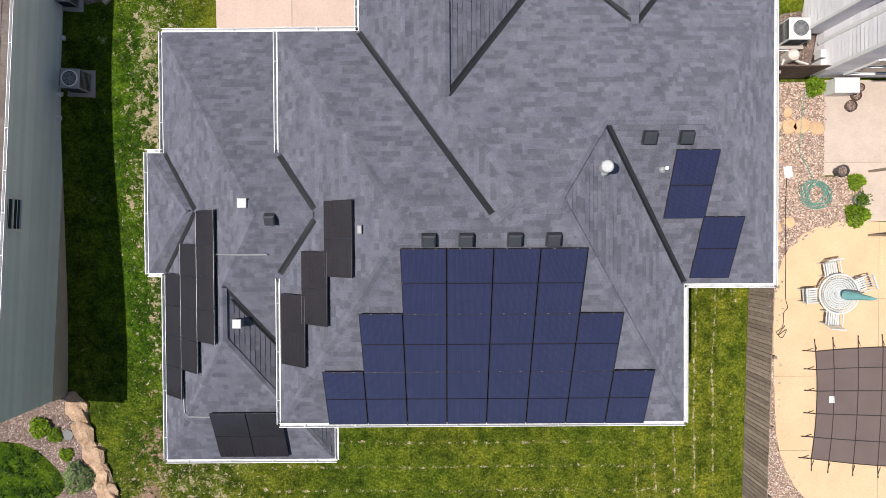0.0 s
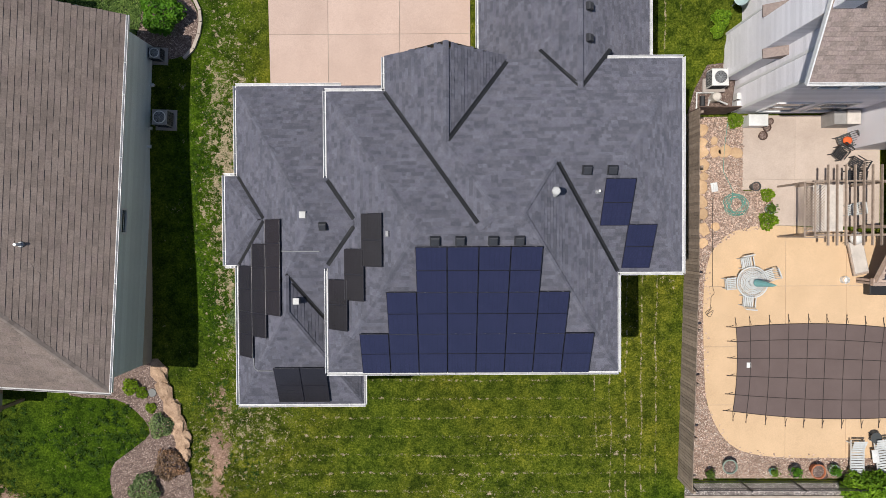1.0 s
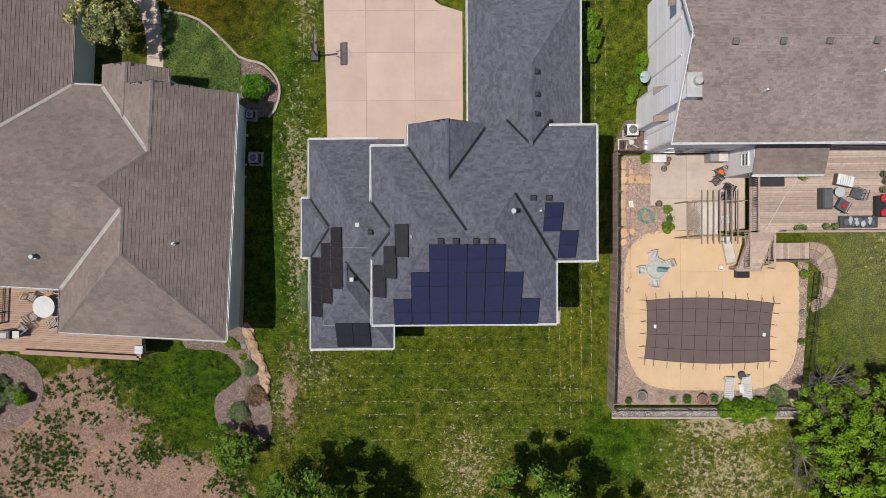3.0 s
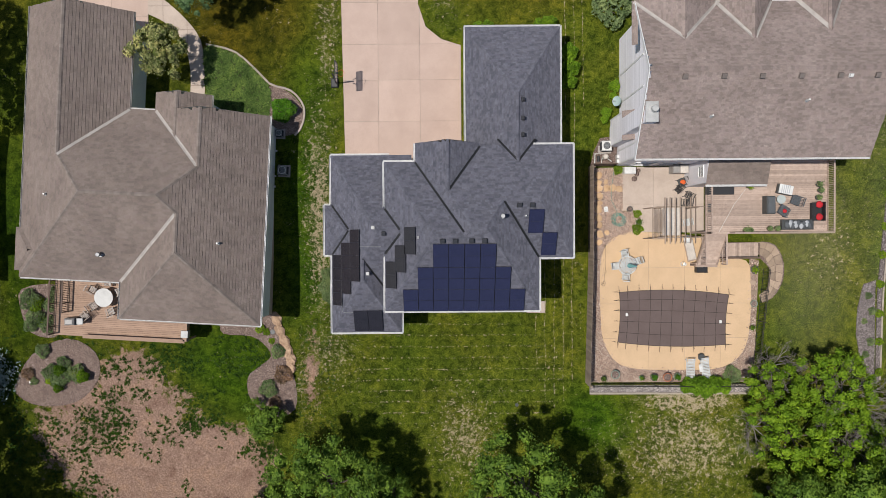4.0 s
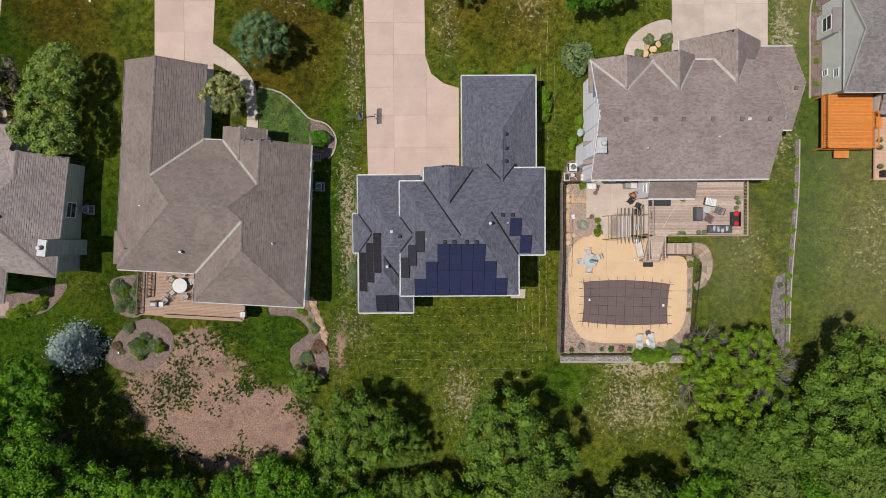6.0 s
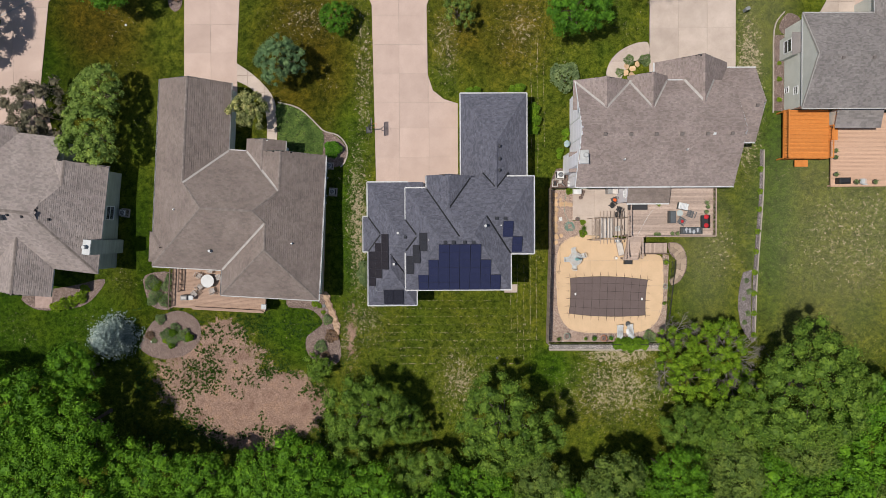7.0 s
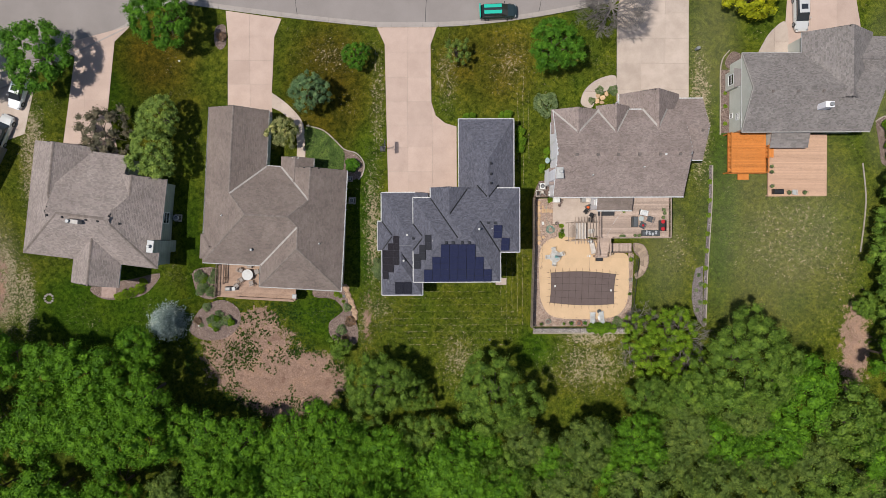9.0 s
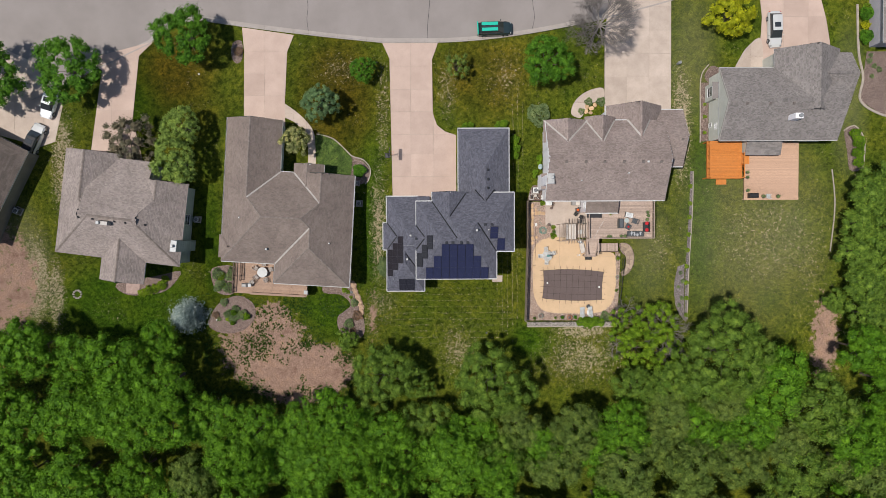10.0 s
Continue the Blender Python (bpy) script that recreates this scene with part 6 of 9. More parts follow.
pipe_vent(LEFT, LH, -26.4, 0.95, 0.06, 0.3)
pipe_vent(LEFT, LH, -14.5, -1.8, 0.06, 0.35)
for p, q, z in (((-11.78, -7.57), (-11.78, 7.35), 4.43), ((-21.9, -7.62), (-11.8, -7.62), 4.43), ((-21.97, -7.6), (-21.97, -5.0), 4.43), ((-29.1, -5.02), (-22.0, -5.02), 4.43), ((-29.2, -1.4), (-29.2, 14.2), 4.43), ((-21.75, 7.4), (-21.75, 14.2), 4.43), ((-21.8, 7.4), (-20.0, 7.4), 4.43), ((-15.95, 7.5), (-15.95, 8.6), 4.43)):
    gutter(LEFT, p, q, z, 0.09, mat=WHITE_TRIM if p[0] > -12 else DULL_TRIM)
for p, q, z in (((13.5, 4.4), (29.0, 4.4), 7.78), ((22.5, 14.8), (24.1, 14.8), 7.78), ((21.85, 14.8), (21.85, 17.0), 5.68), ((29.2, 16.5), (32.1, 16.5), 5.68), ((27.6, 8.95), (32.1, 8.95), 5.68)):
    gutter(RIGHT, p, q, z, 0.1)
for p, q in (((37.0, 12.4), (52.8, 12.4)), ((37.0, 22.05), (44.2, 22.05))):
    gutter(FARR, p, q, 5.28, 0.09, mat=DULL_TRIM)
for r, h, lines in ((F_ROOF, FARR, (((37.05, 17.225), (52.7, 17.225)), ((48.65, 24.4), (48.65, 17.3)), ((50.1, 20.9), (54.5, 20.9)))),
                    (FL_ROOF, FARL, (((-45.1, -2.8), (-39.5, -2.8)), ((-45.1, -2.8), (-50.5, -8.2)), ((-39.5, -2.8), (-34.1, -8.2)), ((-37.4, 2.75), (-37.4, 0.3)), ((-47.0, 5.5), (-47.0, -0.9)), ((-41.45, -11.1), (-41.45, -5.4)), ((-47.0, -0.9), (-45.1, -2.8))))):
    for a, b in lines:
        cap_line(h, on(r, *a), on(r, *b), CAP_BROWN if h is FARL else SHINGLE_ASH, 0.32)
for x in (37.5, 40.5, 43.5):
    box_vent(FARR, F_ROOF.height, x + 2, 16.8, 0.28, VENT_TAUPE, "low grey roof vent")
for x in (-46.2, -44.4, -41.6, -40.2, -38.0):
    box_vent(FARL, FL_ROOF.height, x, -3.2, 0.2, DARK_MET)

# siding, chimneys, windows
siding(LEFT_WALL, -12.2, -7.2, 7.0, 0.9, 4.25, GREEN_SIDING, "E", 0.21)
siding(LEFT_WALL, -7.2, -21.5, -12.2, 0.6, 4.2, GREEN_SIDING, "S", 0.21)
TAN_FOUND = surface("tan_foundation", (0.50, 0.42, 0.33), (0.58, 0.49, 0.39), 2, 30, 0.9, 0.2)
part("foundation", Shape().box((-12.19, -0.1, 0.3), (0.06, 14.25, 1.2)), TAN_FOUND, LEFT, "tan painted foundation strip")
window(LEFT_WALL, (-12.2, -0.75, 3.45), 1.0, 0.8, "E")
for y in (2.6, 3.4, 5.3):
    part("wall_outlet", Shape().box((-12.12, y, 1.35), (0.16, 0.14, 0.14), 0, 0.03), WHITE_PLA, LEFT, "white wall outlet")
siding(RIGHT_WALL, 14.3, 4.85, 14.3, 0.9, 10.7, GREY_SIDING, "W", 0.2, lambda y: R_ROOF.slope(R_ROOF.blocks[0][0], 0, y) - 0.1 if y < 9.6 else R_ROOF.slope(R_ROOF.blocks[0][1], 0, y) - 0.1)
tri = Shape()
tri.add([(14.3, 4.85, 7.6), (14.3, 14.3, 7.6), (14.3, 9.6, 10.75), (14.4, 4.85, 7.6), (14.4, 14.3, 7.6), (14.4, 9.6, 10.75)], [(0, 2, 1), (3, 4, 5)])
part("gable", tri, GREY_SIDING, RIGHT)
for (ya, za), (yb, zb) in (((4.4, 7.72), (9.6, 10.84)), ((9.6, 10.84), (14.8, 7.72))):
    part("rake_board", Shape().beam((13.5, ya, za), (13.5, yb, zb), 0.05, 0.2), WHITE_TRIM, RIGHT, "white rake board")
CH = Shape()
CH.box((13.97, 7.15, 5.4), (0.72, 1.2, 9.0))
CHASE = part("chimney_chase", CH, GREY_SIDING, RIGHT, "pale grey sided chimney chase")
siding(CHASE, 13.61, 6.55, 7.75, 0.9, 9.9, GREY_SIDING, "W", 0.2)
siding(CHASE, 6.55, 13.62, 14.3, 0.9, 9.9, GREY_SIDING, "S", 0.2)
part("chase_cap", Shape().box((13.95, 7.15, 9.93), (0.82, 1.3, 0.08), 0, 0.02), DULL_WHITE, CHASE, "metal chimney cap")
part("flue", Shape().disc((14.05, 7.3), 0.22, 9.96, 10.4, 18, 0.05), DULL_WHITE, CHASE, "round metal flue")
BAY = part("chase_shoulder", Shape().box((13.98, 7.2, 2.6), (0.7, 1.95, 3.8)), GREY_SIDING, RIGHT, "wider foot of the chimney chase")
siding(BAY, 13.62, 6.23, 8.17, 0.9, 4.4, GREY_SIDING, "W", 0.2)
for lo, hi in ((6.16, 6.53), (7.77, 8.24)):
    sr = Shape()
    sr.add([(13.55, lo, 4.55), (13.55, hi, 4.55), (14.3, hi, 5.1), (14.3, lo, 5.1), (13.55, lo, 4.48), (13.55, hi, 4.48), (14.3, hi, 4.48), (14.3, lo, 4.48)], [(3, 2, 1, 0), (0, 1, 5, 4), (1, 2, 6, 5), (3, 0, 4, 7)])
    part("shoulder_roof", sr, SHINGLE_TAUPE, RIGHT, "small sloping shingle roof")
for y in (6.23, 8.17):
    part("corner_board", Shape().box((13.59, y, 2.6), (0.04, 0.09, 3.6)), WHITE_TRIM, BAY)
for y in (4.9, 5.9, 9.4, 11.5):
    part("corner_board", Shape().box((14.27, y, 3.9), (0.06, 0.12, 6.6)), WHITE_TRIM, RIGHT)
for x in (15.6, 17.1, 18.6, 24.5, 26.5):
    window(RIGHT_WALL, (x, 4.85, 5.9), 1.0, 1.3, "S")
for x in (15.9, 17.9):
    window(RIGHT_WALL, (x, 4.85, 1.6), 1.5, 1.9, "S")
siding(RIGHT_WALL, 4.85, 14.3, 19.8, 0.1, 7.6, GREY_SIDING, "S", 0.2)
siding(FARR_WALL, 37.3, 12.8, 21.6, 0.9, 8.0, SAGE_SIDING, "W", 0.22, lambda y: F_ROOF.slope(F_ROOF.blocks[0][0], 0, y) - 0.1 if y < 17.2 else F_ROOF.slope(F_ROOF.blocks[0][1], 0, y) - 0.1)
tri = Shape()
tri.add([(37.3, 12.8, 5.1), (37.3, 21.6, 5.1), (37.3, 17.2, 8.0), (37.4, 12.8, 5.1), (37.4, 21.6, 5.1), (37.4, 17.2, 8.0)], [(0, 2, 1), (3, 4, 5)])
part("gable", tri, SAGE_SIDING, FARR)
for (ya, za), (yb, zb) in (((12.42, 5.27), (17.225, 8.25)), ((17.225, 8.25), (22.03, 5.27))):
    part("rake_board", Shape().beam((37.0, ya, za), (37.0, yb, zb), 0.09, 0.2), DULL_TRIM, FARR, "pale rake board")
fb = Shape().box((37.05, 19.3, 2.6), (0.6, 2.2, 3.0))
FBAY = part("bay", fb, SAGE_SIDING, FARR)
window(FBAY, (36.75, 19.3, 3.0), 1.3, 1.5, "W")
part("bay_roof", Shape().add([(36.6, 18.1, 4.1), (36.6, 20.5, 4.1), (37.32, 20.3, 4.6), (37.32, 18.3, 4.6)], [(0, 3, 2, 1)]), SHINGLE_ASH, FARR)
window(FARR_WALL, (37.3, 14.6, 3.6), 0.8, 0.8, "W")
window(FARR_WALL, (37.3, 15.0, 1.8), 0.6, 0.8, "W")
FRC = Shape().box((45.8, 15.1, 7.9), (1.0, 0.7, 1.8))
part("chimney", FRC, GREY_SIDING, FARR, "pale sided chimney with metal cap")
part("chimney_cap", Shape().disc((45.95, 15.1), 0.25, 8.78, 9.1, 14, 0.05), PALE_MET, FARR)
part("chimney", Shape().box((-42.9, -3.55, 8.2), (1.5, 0.5, 1.3), 0, 0.03), DULL_TRIM, FARL, "pale boxed chimney")
part("chimney_cap", Shape().disc((-43.3, -3.55), 0.24, 8.8, 9.1, 14, 0.05), PALE_MET, FARL)
FCH = part("chimney_chase", Shape().box((-34.15, -5.5, 3.6), (0.75, 1.45, 7.0)), MOSS_SIDING, FARL, "green sided chimney chase on the end wall")
siding(FCH, -33.77, -6.22, -4.78, 0.3, 7.0, MOSS_SIDING, "E", 0.24)
part("chase_cap", Shape().box((-34.2, -5.5, 7.13), (0.8, 1.5, 0.07), 0, 0.02), PALE_MET, FCH, "grey metal cap")
part("flue", Shape().disc((-34.3, -5.5), 0.2, 7.15, 7.6, 14, 0.05), DULL_WHITE, FCH, "round pale flue")
window(FARL_WALL, (-34.4, -2.0, 2.9), 1.4, 1.6, "E")
siding(FARL_WALL, -34.4, -7.9, 2.3, 0.8, 4.6, MOSS_SIDING, "E", 0.24)

# ---- planting beds and edging ----
BED_A = smooth_line([(-16.4, -8.0), (-14.3, -8.2), (-13.2, -8.9), (-12.7, -9.8), (-13.6, -10.6), (-14.55, -11.5), (-14.3, -13.3), (-12.5, -14.6), (-10.9, -14.0), (-10.8, -12.0), (-11.3, -10.2), (-12.2, -6.6), (-14.0, -6.7), (-16.4, -6.9)], 3, True)
solo("mulch_bed", draped(BED_A, 0.035, 0.12), MULCH, "brown mulch bed along the brown house", "planting bed", kind="structure")
BED_B = smooth_line([(-32.7, -11.8), (-31.3, -9.5), (-28.6, -8.3), (-26.4, -9.4), (-26.2, -11.5), (-28.0, -13.3), (-30.8, -13.6), (-32.5, -12.8)], 3, True)
solo("mulch_bed", draped(BED_B, 0.035, 0.12), MULCH, "round mulch bed with mixed shrubs", "planting bed", kind="structure")
BED_C = smooth_line([(-32.0, -4.4), (-32.1, -6.2), (-31.4, -7.8), (-29.6, -8.2), (-28.6, -7.0), (-28.9, -4.2)], 3, True)
solo("mulch_bed", draped(BED_C, 0.035, 0.12), MULCH, "mulch bed beside the deck stairs", "planting bed", kind="structure")
BED_D = smooth_line([(-12.3, 10.9), (-10.7, 10.4), (-9.75, 9.2), (-9.95, 7.8), (-10.8, 7.2), (-12.2, 7.4), (-12.5, 9.4)], 3, True)
solo("mulch_bed", draped(BED_D, 0.035, 0.12), MULCH, "mulch bed round a clipped bush", "planting bed", kind="structure")
BED_E = smooth_line([(-17.0, 13.9), (-14.8, 13.3), (-13.0, 11.7), (-12.2, 10.6), (-12.6, 8.2), (-15.0, 8.3), (-16.6, 9.2), (-17.1, 11.5)], 3, True)
COVERPLANT = surface("dark_ground_cover", (0.03, 0.045, 0.012), (0.09, 0.12, 0.035), 5, 30, 0.95, 1.0, bump_dist=0.08)
solo("ground_cover_bed", draped(BED_E, 0.05, 0.12), COVERPLANT, "bed filled with dark green ground cover", "planting bed", kind="structure")
BED_F = [(33.5, -4.5), (34.4, -4.2), (34.45, -12.1), (33.9, -11.5), (33.3, -10.3), (33.0, -8.4), (33.1, -6.4)]
solo("gravel_bed", draped(BED_F, 0.07, 0.12), GREY_MULCH, "grey gravel bed beside the border row", "gravel bed", kind="structure")
solo("mulch_bed", draped([(36.2, 12.9), (36.2, 21.0), (37.25, 21.0), (37.25, 12.9)], 0.035, 0.12), MULCH, "narrow mulch bed below the sage wall", "planting bed", kind="structure")
BED_G = smooth_line([(36.7, 22.0), (37.6, 23.3), (38.9, 22.8), (38.6, 21.6), (37.2, 21.1)], 3, True)
solo("mulch_bed", draped(BED_G, 0.035, 0.12), MULCH, "small rounded corner bed", "planting bed", kind="structure")
BED_H = smooth_line([(-28.4, 26.6), (-27.2, 26.9), (-27.1, 24.6), (-27.9, 23.8), (-28.6, 24.8)], 3, True)
solo("mulch_bed", draped(BED_H, 0.035, 0.12), MULCH, "small mulch bed beside the driveway", "planting bed", kind="structure")
BED_J = smooth_line([(-36.5, -4.8), (-37.5, -6.6), (-39.2, -7.8), (-42.5, -8.2), (-44.5, -7.9), (-45.5, -6.5), (-40.0, -5.5)], 3, True)
solo("mulch_bed", draped(BED_J, 0.04, 0.12), MULCH, "dark mulch bed with round shrubs under the gable", "planting bed", kind="structure")
solo("paved_terrace", draped([(-44.2, -7.9), (-42.4, -8.0), (-42.2, -6.6), (-44.1, -6.4)], 0.07, 0.12), surface("pinkish_terrace", (0.30, 0.21, 0.18), (0.44, 0.32, 0.28), 2.5, 20, 0.9, 0.3), "small pinkish paved terrace under the gable", "terrace", kind="structure")


def edging(pts, name, label, step=0.5, w=0.14):
    """A line of edging blocks, each its own piece."""
    line = smooth_line(pts, 6)
    top = thing(name, (*line[0], ground_z(*line[0])), label, "edging", kind="structure")
    acc, last = 0.0, line[0]
    for p in line[1:]:
        d = math.hypot(p[0] - last[0], p[1] - last[1])
        if d >= step:
            a, b = Vector((*last, ground_z(*last) + 0.05)), Vector((*p, ground_z(*p) + 0.05))
            u = (b - a).normalized() * 0.012
            part("edging_block", Shape().beam(a + u, b - u, w, 0.12), EDGING, top)
            last = p


edging([(-17.0, 14.1), (-14.8, 13.5), (-13.0, 11.9), (-12.1, 11.0), (-10.6, 10.55), (-9.65, 9.3), (-9.85, 7.8), (-10.6, 7.0)], "garden_edging", "curved concrete garden edging")
edging([(35.15, 8.8), (35.1, 2.0), (35.05, -5.0), (34.85, -12.9)], "border_edging", "straight pale border edging between two yards", 0.9, 0.12)
solo("planting_strip", draped([(34.72, 8.8), (35.05, 8.8), (35.0, 2.0), (34.95, -5.0), (34.8, -12.2), (34.5, -12.2), (34.62, -5.0), (34.67, 2.0)], 0.07, 0.12), GREY_MULCH, "narrow strip of brown soil along the border edging", "planting bed", kind="structure")
edging([(54.5, 9.0), (55.0, 4.0), (54.9, -2.5)], "garden_edging", "pale edging along the tree border")
edging([(36.1, 12.7), (36.1, 17.0), (36.1, 20.8), (36.4, 22.4), (37.4, 23.6)], "garden_edging", "pale edging round the corner bed", 0.5, 0.12)

# limestone slabs beside the mulch bed
rs = random.Random(4)
STONE_LIME = surface("layered_limestone", (0.30, 0.19, 0.12), (0.58, 0.40, 0.27), 3.5, 14, 0.9, 0.9, vary=0.15, piece="object", bump_dist=0.05)


def stone(x, y, z, rx, ry, h, turn, name, mat, label, cat, group="", n=9):
    """One flat uneven stone."""
    c, s = math.cos(turn), math.sin(turn)
    out = []
    for i in range(n):
        a = 2 * math.pi * i / n + rs.uniform(-0.2, 0.2)
        r = rs.uniform(0.82, 1.08)
        u, v = rx * r * math.cos(a), ry * r * math.sin(a)
        out.append((x + u * c - v * s, y + u * s + v * c))
    return solo(name, Shape().prism(out, z - 0.06, z + h, 0.03), mat, label, cat, group, origin=(x, y, z))


for x, y, rx, ry, t in ((-12.2, -6.95, 0.38, 0.62, 0.4), (-11.95, -7.75, 0.36, 0.6, 0.3), (-11.62, -8.6, 0.36, 0.55, 0.35), (-11.4, -9.35, 0.4, 0.6, 0.3), (-11.15, -10.05, 0.42, 0.5, 0.3), (-11.05, -10.75, 0.28, 0.35, 0.0)):
    z = ground_z(x, y)
    sh = Shape().lump((0, 0, 0), (rx, ry, 0.26), rs, 0.24, 12, 7)
    m = Matrix.Rotation(t, 4, "Z")
    sh.v = [tuple(m @ Vector((a, b, min(c, 0.17 + 0.03 * math.sin(a * 9 + b * 7))))) for a, b, c in sh.v]
    sh.v = [(a + x, b + y, c + z + 0.06) for a, b, c in sh.v]
    solo("limestone_slab", sh, STONE_LIME, "long rough tan limestone boulder edging the mulch bed", "stone", "limestone slabs", origin=(x, y, z))
# flagstones in the gravel
for x, y, r in ((12.93, 4.1, 0.26), (12.93, 3.55, 0.24), (12.93, 3.06, 0.27), (12.98, 2.48, 0.26), (12.98, 1.96, 0.22), (12.93, 1.45, 0.30), (12.93, 0.8, 0.28), (13.0, 0.22, 0.27), (13.0, -0.45, 0.30), (12.95, -1.1, 0.26), (13.56, 3.1, 0.26), (13.98, 3.1, 0.3), (14.52, 3.05, 0.27), (13.56, -0.34, 0.2), (13.5, 3.6, 0.2)):
    stone(x, y, 0.05, r * 1.2, r * 1.2 * rs.uniform(0.75, 1.0), 0.035, rs.uniform(0, 3), "stepping_stone", STONE_TAN, "tan sandstone stepping stone set in gravel", "stepping stone", "stepping stones", 7)
# crazy paving round the foot of the deck stairs
STONE_PATH = surface("pinkish_flagstone", (0.33, 0.245, 0.18), (0.47, 0.355, 0.26), 2, 18, 0.9, 0.5, vary=0.35, piece="object")
solo("path_bed", draped(smooth_line([(25.3, -1.2), (26.7, -1.4), (27.35, -2.8), (27.25, -4.3), (26.5, -5.5), (25.6, -5.8), (26.1, -4.6), (26.2, -3.2), (25.5, -2.4)], 3, True), 0.02, 0.1), MULCH, "curved bed of soil between flagstones", "path", kind="structure")
OUTER = smooth_line([(25.5, -1.15), (26.7, -1.45), (27.28, -2.8), (27.15, -4.28), (26.45, -5.45), (25.7, -5.9)], 4)
INNER = smooth_line([(25.45, -2.2), (25.9, -2.45), (26.2, -3.12), (26.2, -4.1), (26.05, -4.8), (25.4, -5.3)], 4)
path = thing("flagstone_path", (26.4, -3.4, 0.0), "curved path of pinkish flagstones round the deck stairs", "path", kind="structure")
rows_r = [[(INNER[k * 2][0] + (OUTER[k * 2][0] - INNER[k * 2][0]) * (u + (rs.uniform(-0.09, 0.09) if 0 < u < 1 else 0)), INNER[k * 2][1] + (OUTER[k * 2][1] - INNER[k * 2][1]) * u + (rs.uniform(-0.12, 0.12) if 0 < k < 10 else 0)) for u in (0.0, 0.52, 1.0)] for k in range(11)]
for k in range(10):
    for r in range(2):
        q = [rows_r[k][r], rows_r[k][r + 1], rows_r[k + 1][r + 1], rows_r[k + 1][r]]
        cx, cy = sum(p[0] for p in q) / 4, sum(p[1] for p in q) / 4
        c = [(cx + (x - cx) * 0.95, cy + (y - cy) * 0.95) for x, y in q]
        part("flagstone", Shape().prism(c[::-1], ground_z(cx, cy) - 0.05, ground_z(cx, cy) + 0.055, 0.012), STONE_PATH, path)
for x, y in ((24.95, -4.3), (25.0, -5.1)):
    stone(x, y, ground_z(x, y) + 0.04, 0.3, 0.24, 0.04, rs.uniform(0, 3), "flagstone", STONE_PATH, "pinkish flagstone beside the pool deck", "flagstone", "loose flagstones", 6)
# gravel as loose pebbles
peb = Shape()
rp = random.Random(9)
for _ in range(13000):
    x, y = rp.uniform(12.1, 25.3), rp.uniform(-12.1, 4.7)
    if rp.random() < 0.4:
        x = rp.uniform(12.2, 16.2)
        y = rp.uniform(-1.5, 4.6)
    if inside(GRAVEL_LINE, x, y):
        r = rp.uniform(0.025, 0.06)
        peb.lump((x, y, 0.035), (r, r * rp.uniform(0.6, 1), r * 0.6), rp, 0.2, 5, 3)
PEBBLE = surface("river_pebbles", (0.38, 0.25, 0.19), (0.64, 0.49, 0.40), 10, 50, 0.85, 0.2, vary=0.6, piece="island")
solo("pebbles", peb, PEBBLE, "loose pink and tan river pebbles", "gravel", kind="stuff")

# ---- fences ----
fence = thing("wooden_fence", (12.1, -3.5, 0), "weathered grey-brown board fence along the pool yard", "fence")
FP = [(12.14, 4.75), (12.12, -2.5), (12.0, -6.5), (11.85, -12.1)]


def fence_x(y):
    for (x0, y0), (x1, y1) in zip(FP, FP[1:]):
        if y >= y1:
            return x0 + (x1 - x0) * (y0 - y) / (y0 - y1)
    return FP[-1][0]


y = 4.7
while y > -12.05:
    x = fence_x(y)
    zb = ground_z(x, y)
    sh = Shape().box((x + RNG.uniform(-0.008, 0.008), y, zb + 0.95 + RNG.uniform(-0.02, 0.02)), (0.022, 0.134, 1.8), 0, 0.004)
    part("board", sh, WOOD_FENCE, fence)
    y -= 0.145
for k in range(8):
    y = 4.6 - 2.37 * k
    x = fence_x(y)
    part("post", Shape().box((x + 0.09, y, ground_z(x, y) + 0.95), (0.1, 0.1, 1.95), 0, 0.015), WOOD_FENCE, fence)
    if k < 7:
        y2 = y - 2.37
        for h in (0.35, 0.95, 1.65):
            part("rail", Shape().beam((x + 0.04, y, ground_z(x, y) + h), (fence_x(y2) + 0.04, y2, ground_z(fence_x(y2), y2) + h), 0.04, 0.09), WOOD_FENCE, fence)
DARK_WOOD = surface("dark_fence_wood", (0.10, 0.065, 0.05), (0.17, 0.115, 0.09), 5, 60, 0.85, 0.3, vary=0.25, piece="object")
side_fence = thing("wooden_fence", (13.0, 4.8, 0.2), "short dark wooden side fence by the house corner", "fence")
for i in range(14):
    part("board", Shape().box((12.2 + 0.13 * i, 4.8, 0.2 + 0.85), (0.12, 0.025, 1.7), 0, 0.004), DARK_WOOD, side_fence)
for h in (0.5, 1.5):
    part("rail", Shape().box((13.05, 4.85, 0.2 + h), (1.85, 0.04, 0.09)), DARK_WOOD, side_fence)


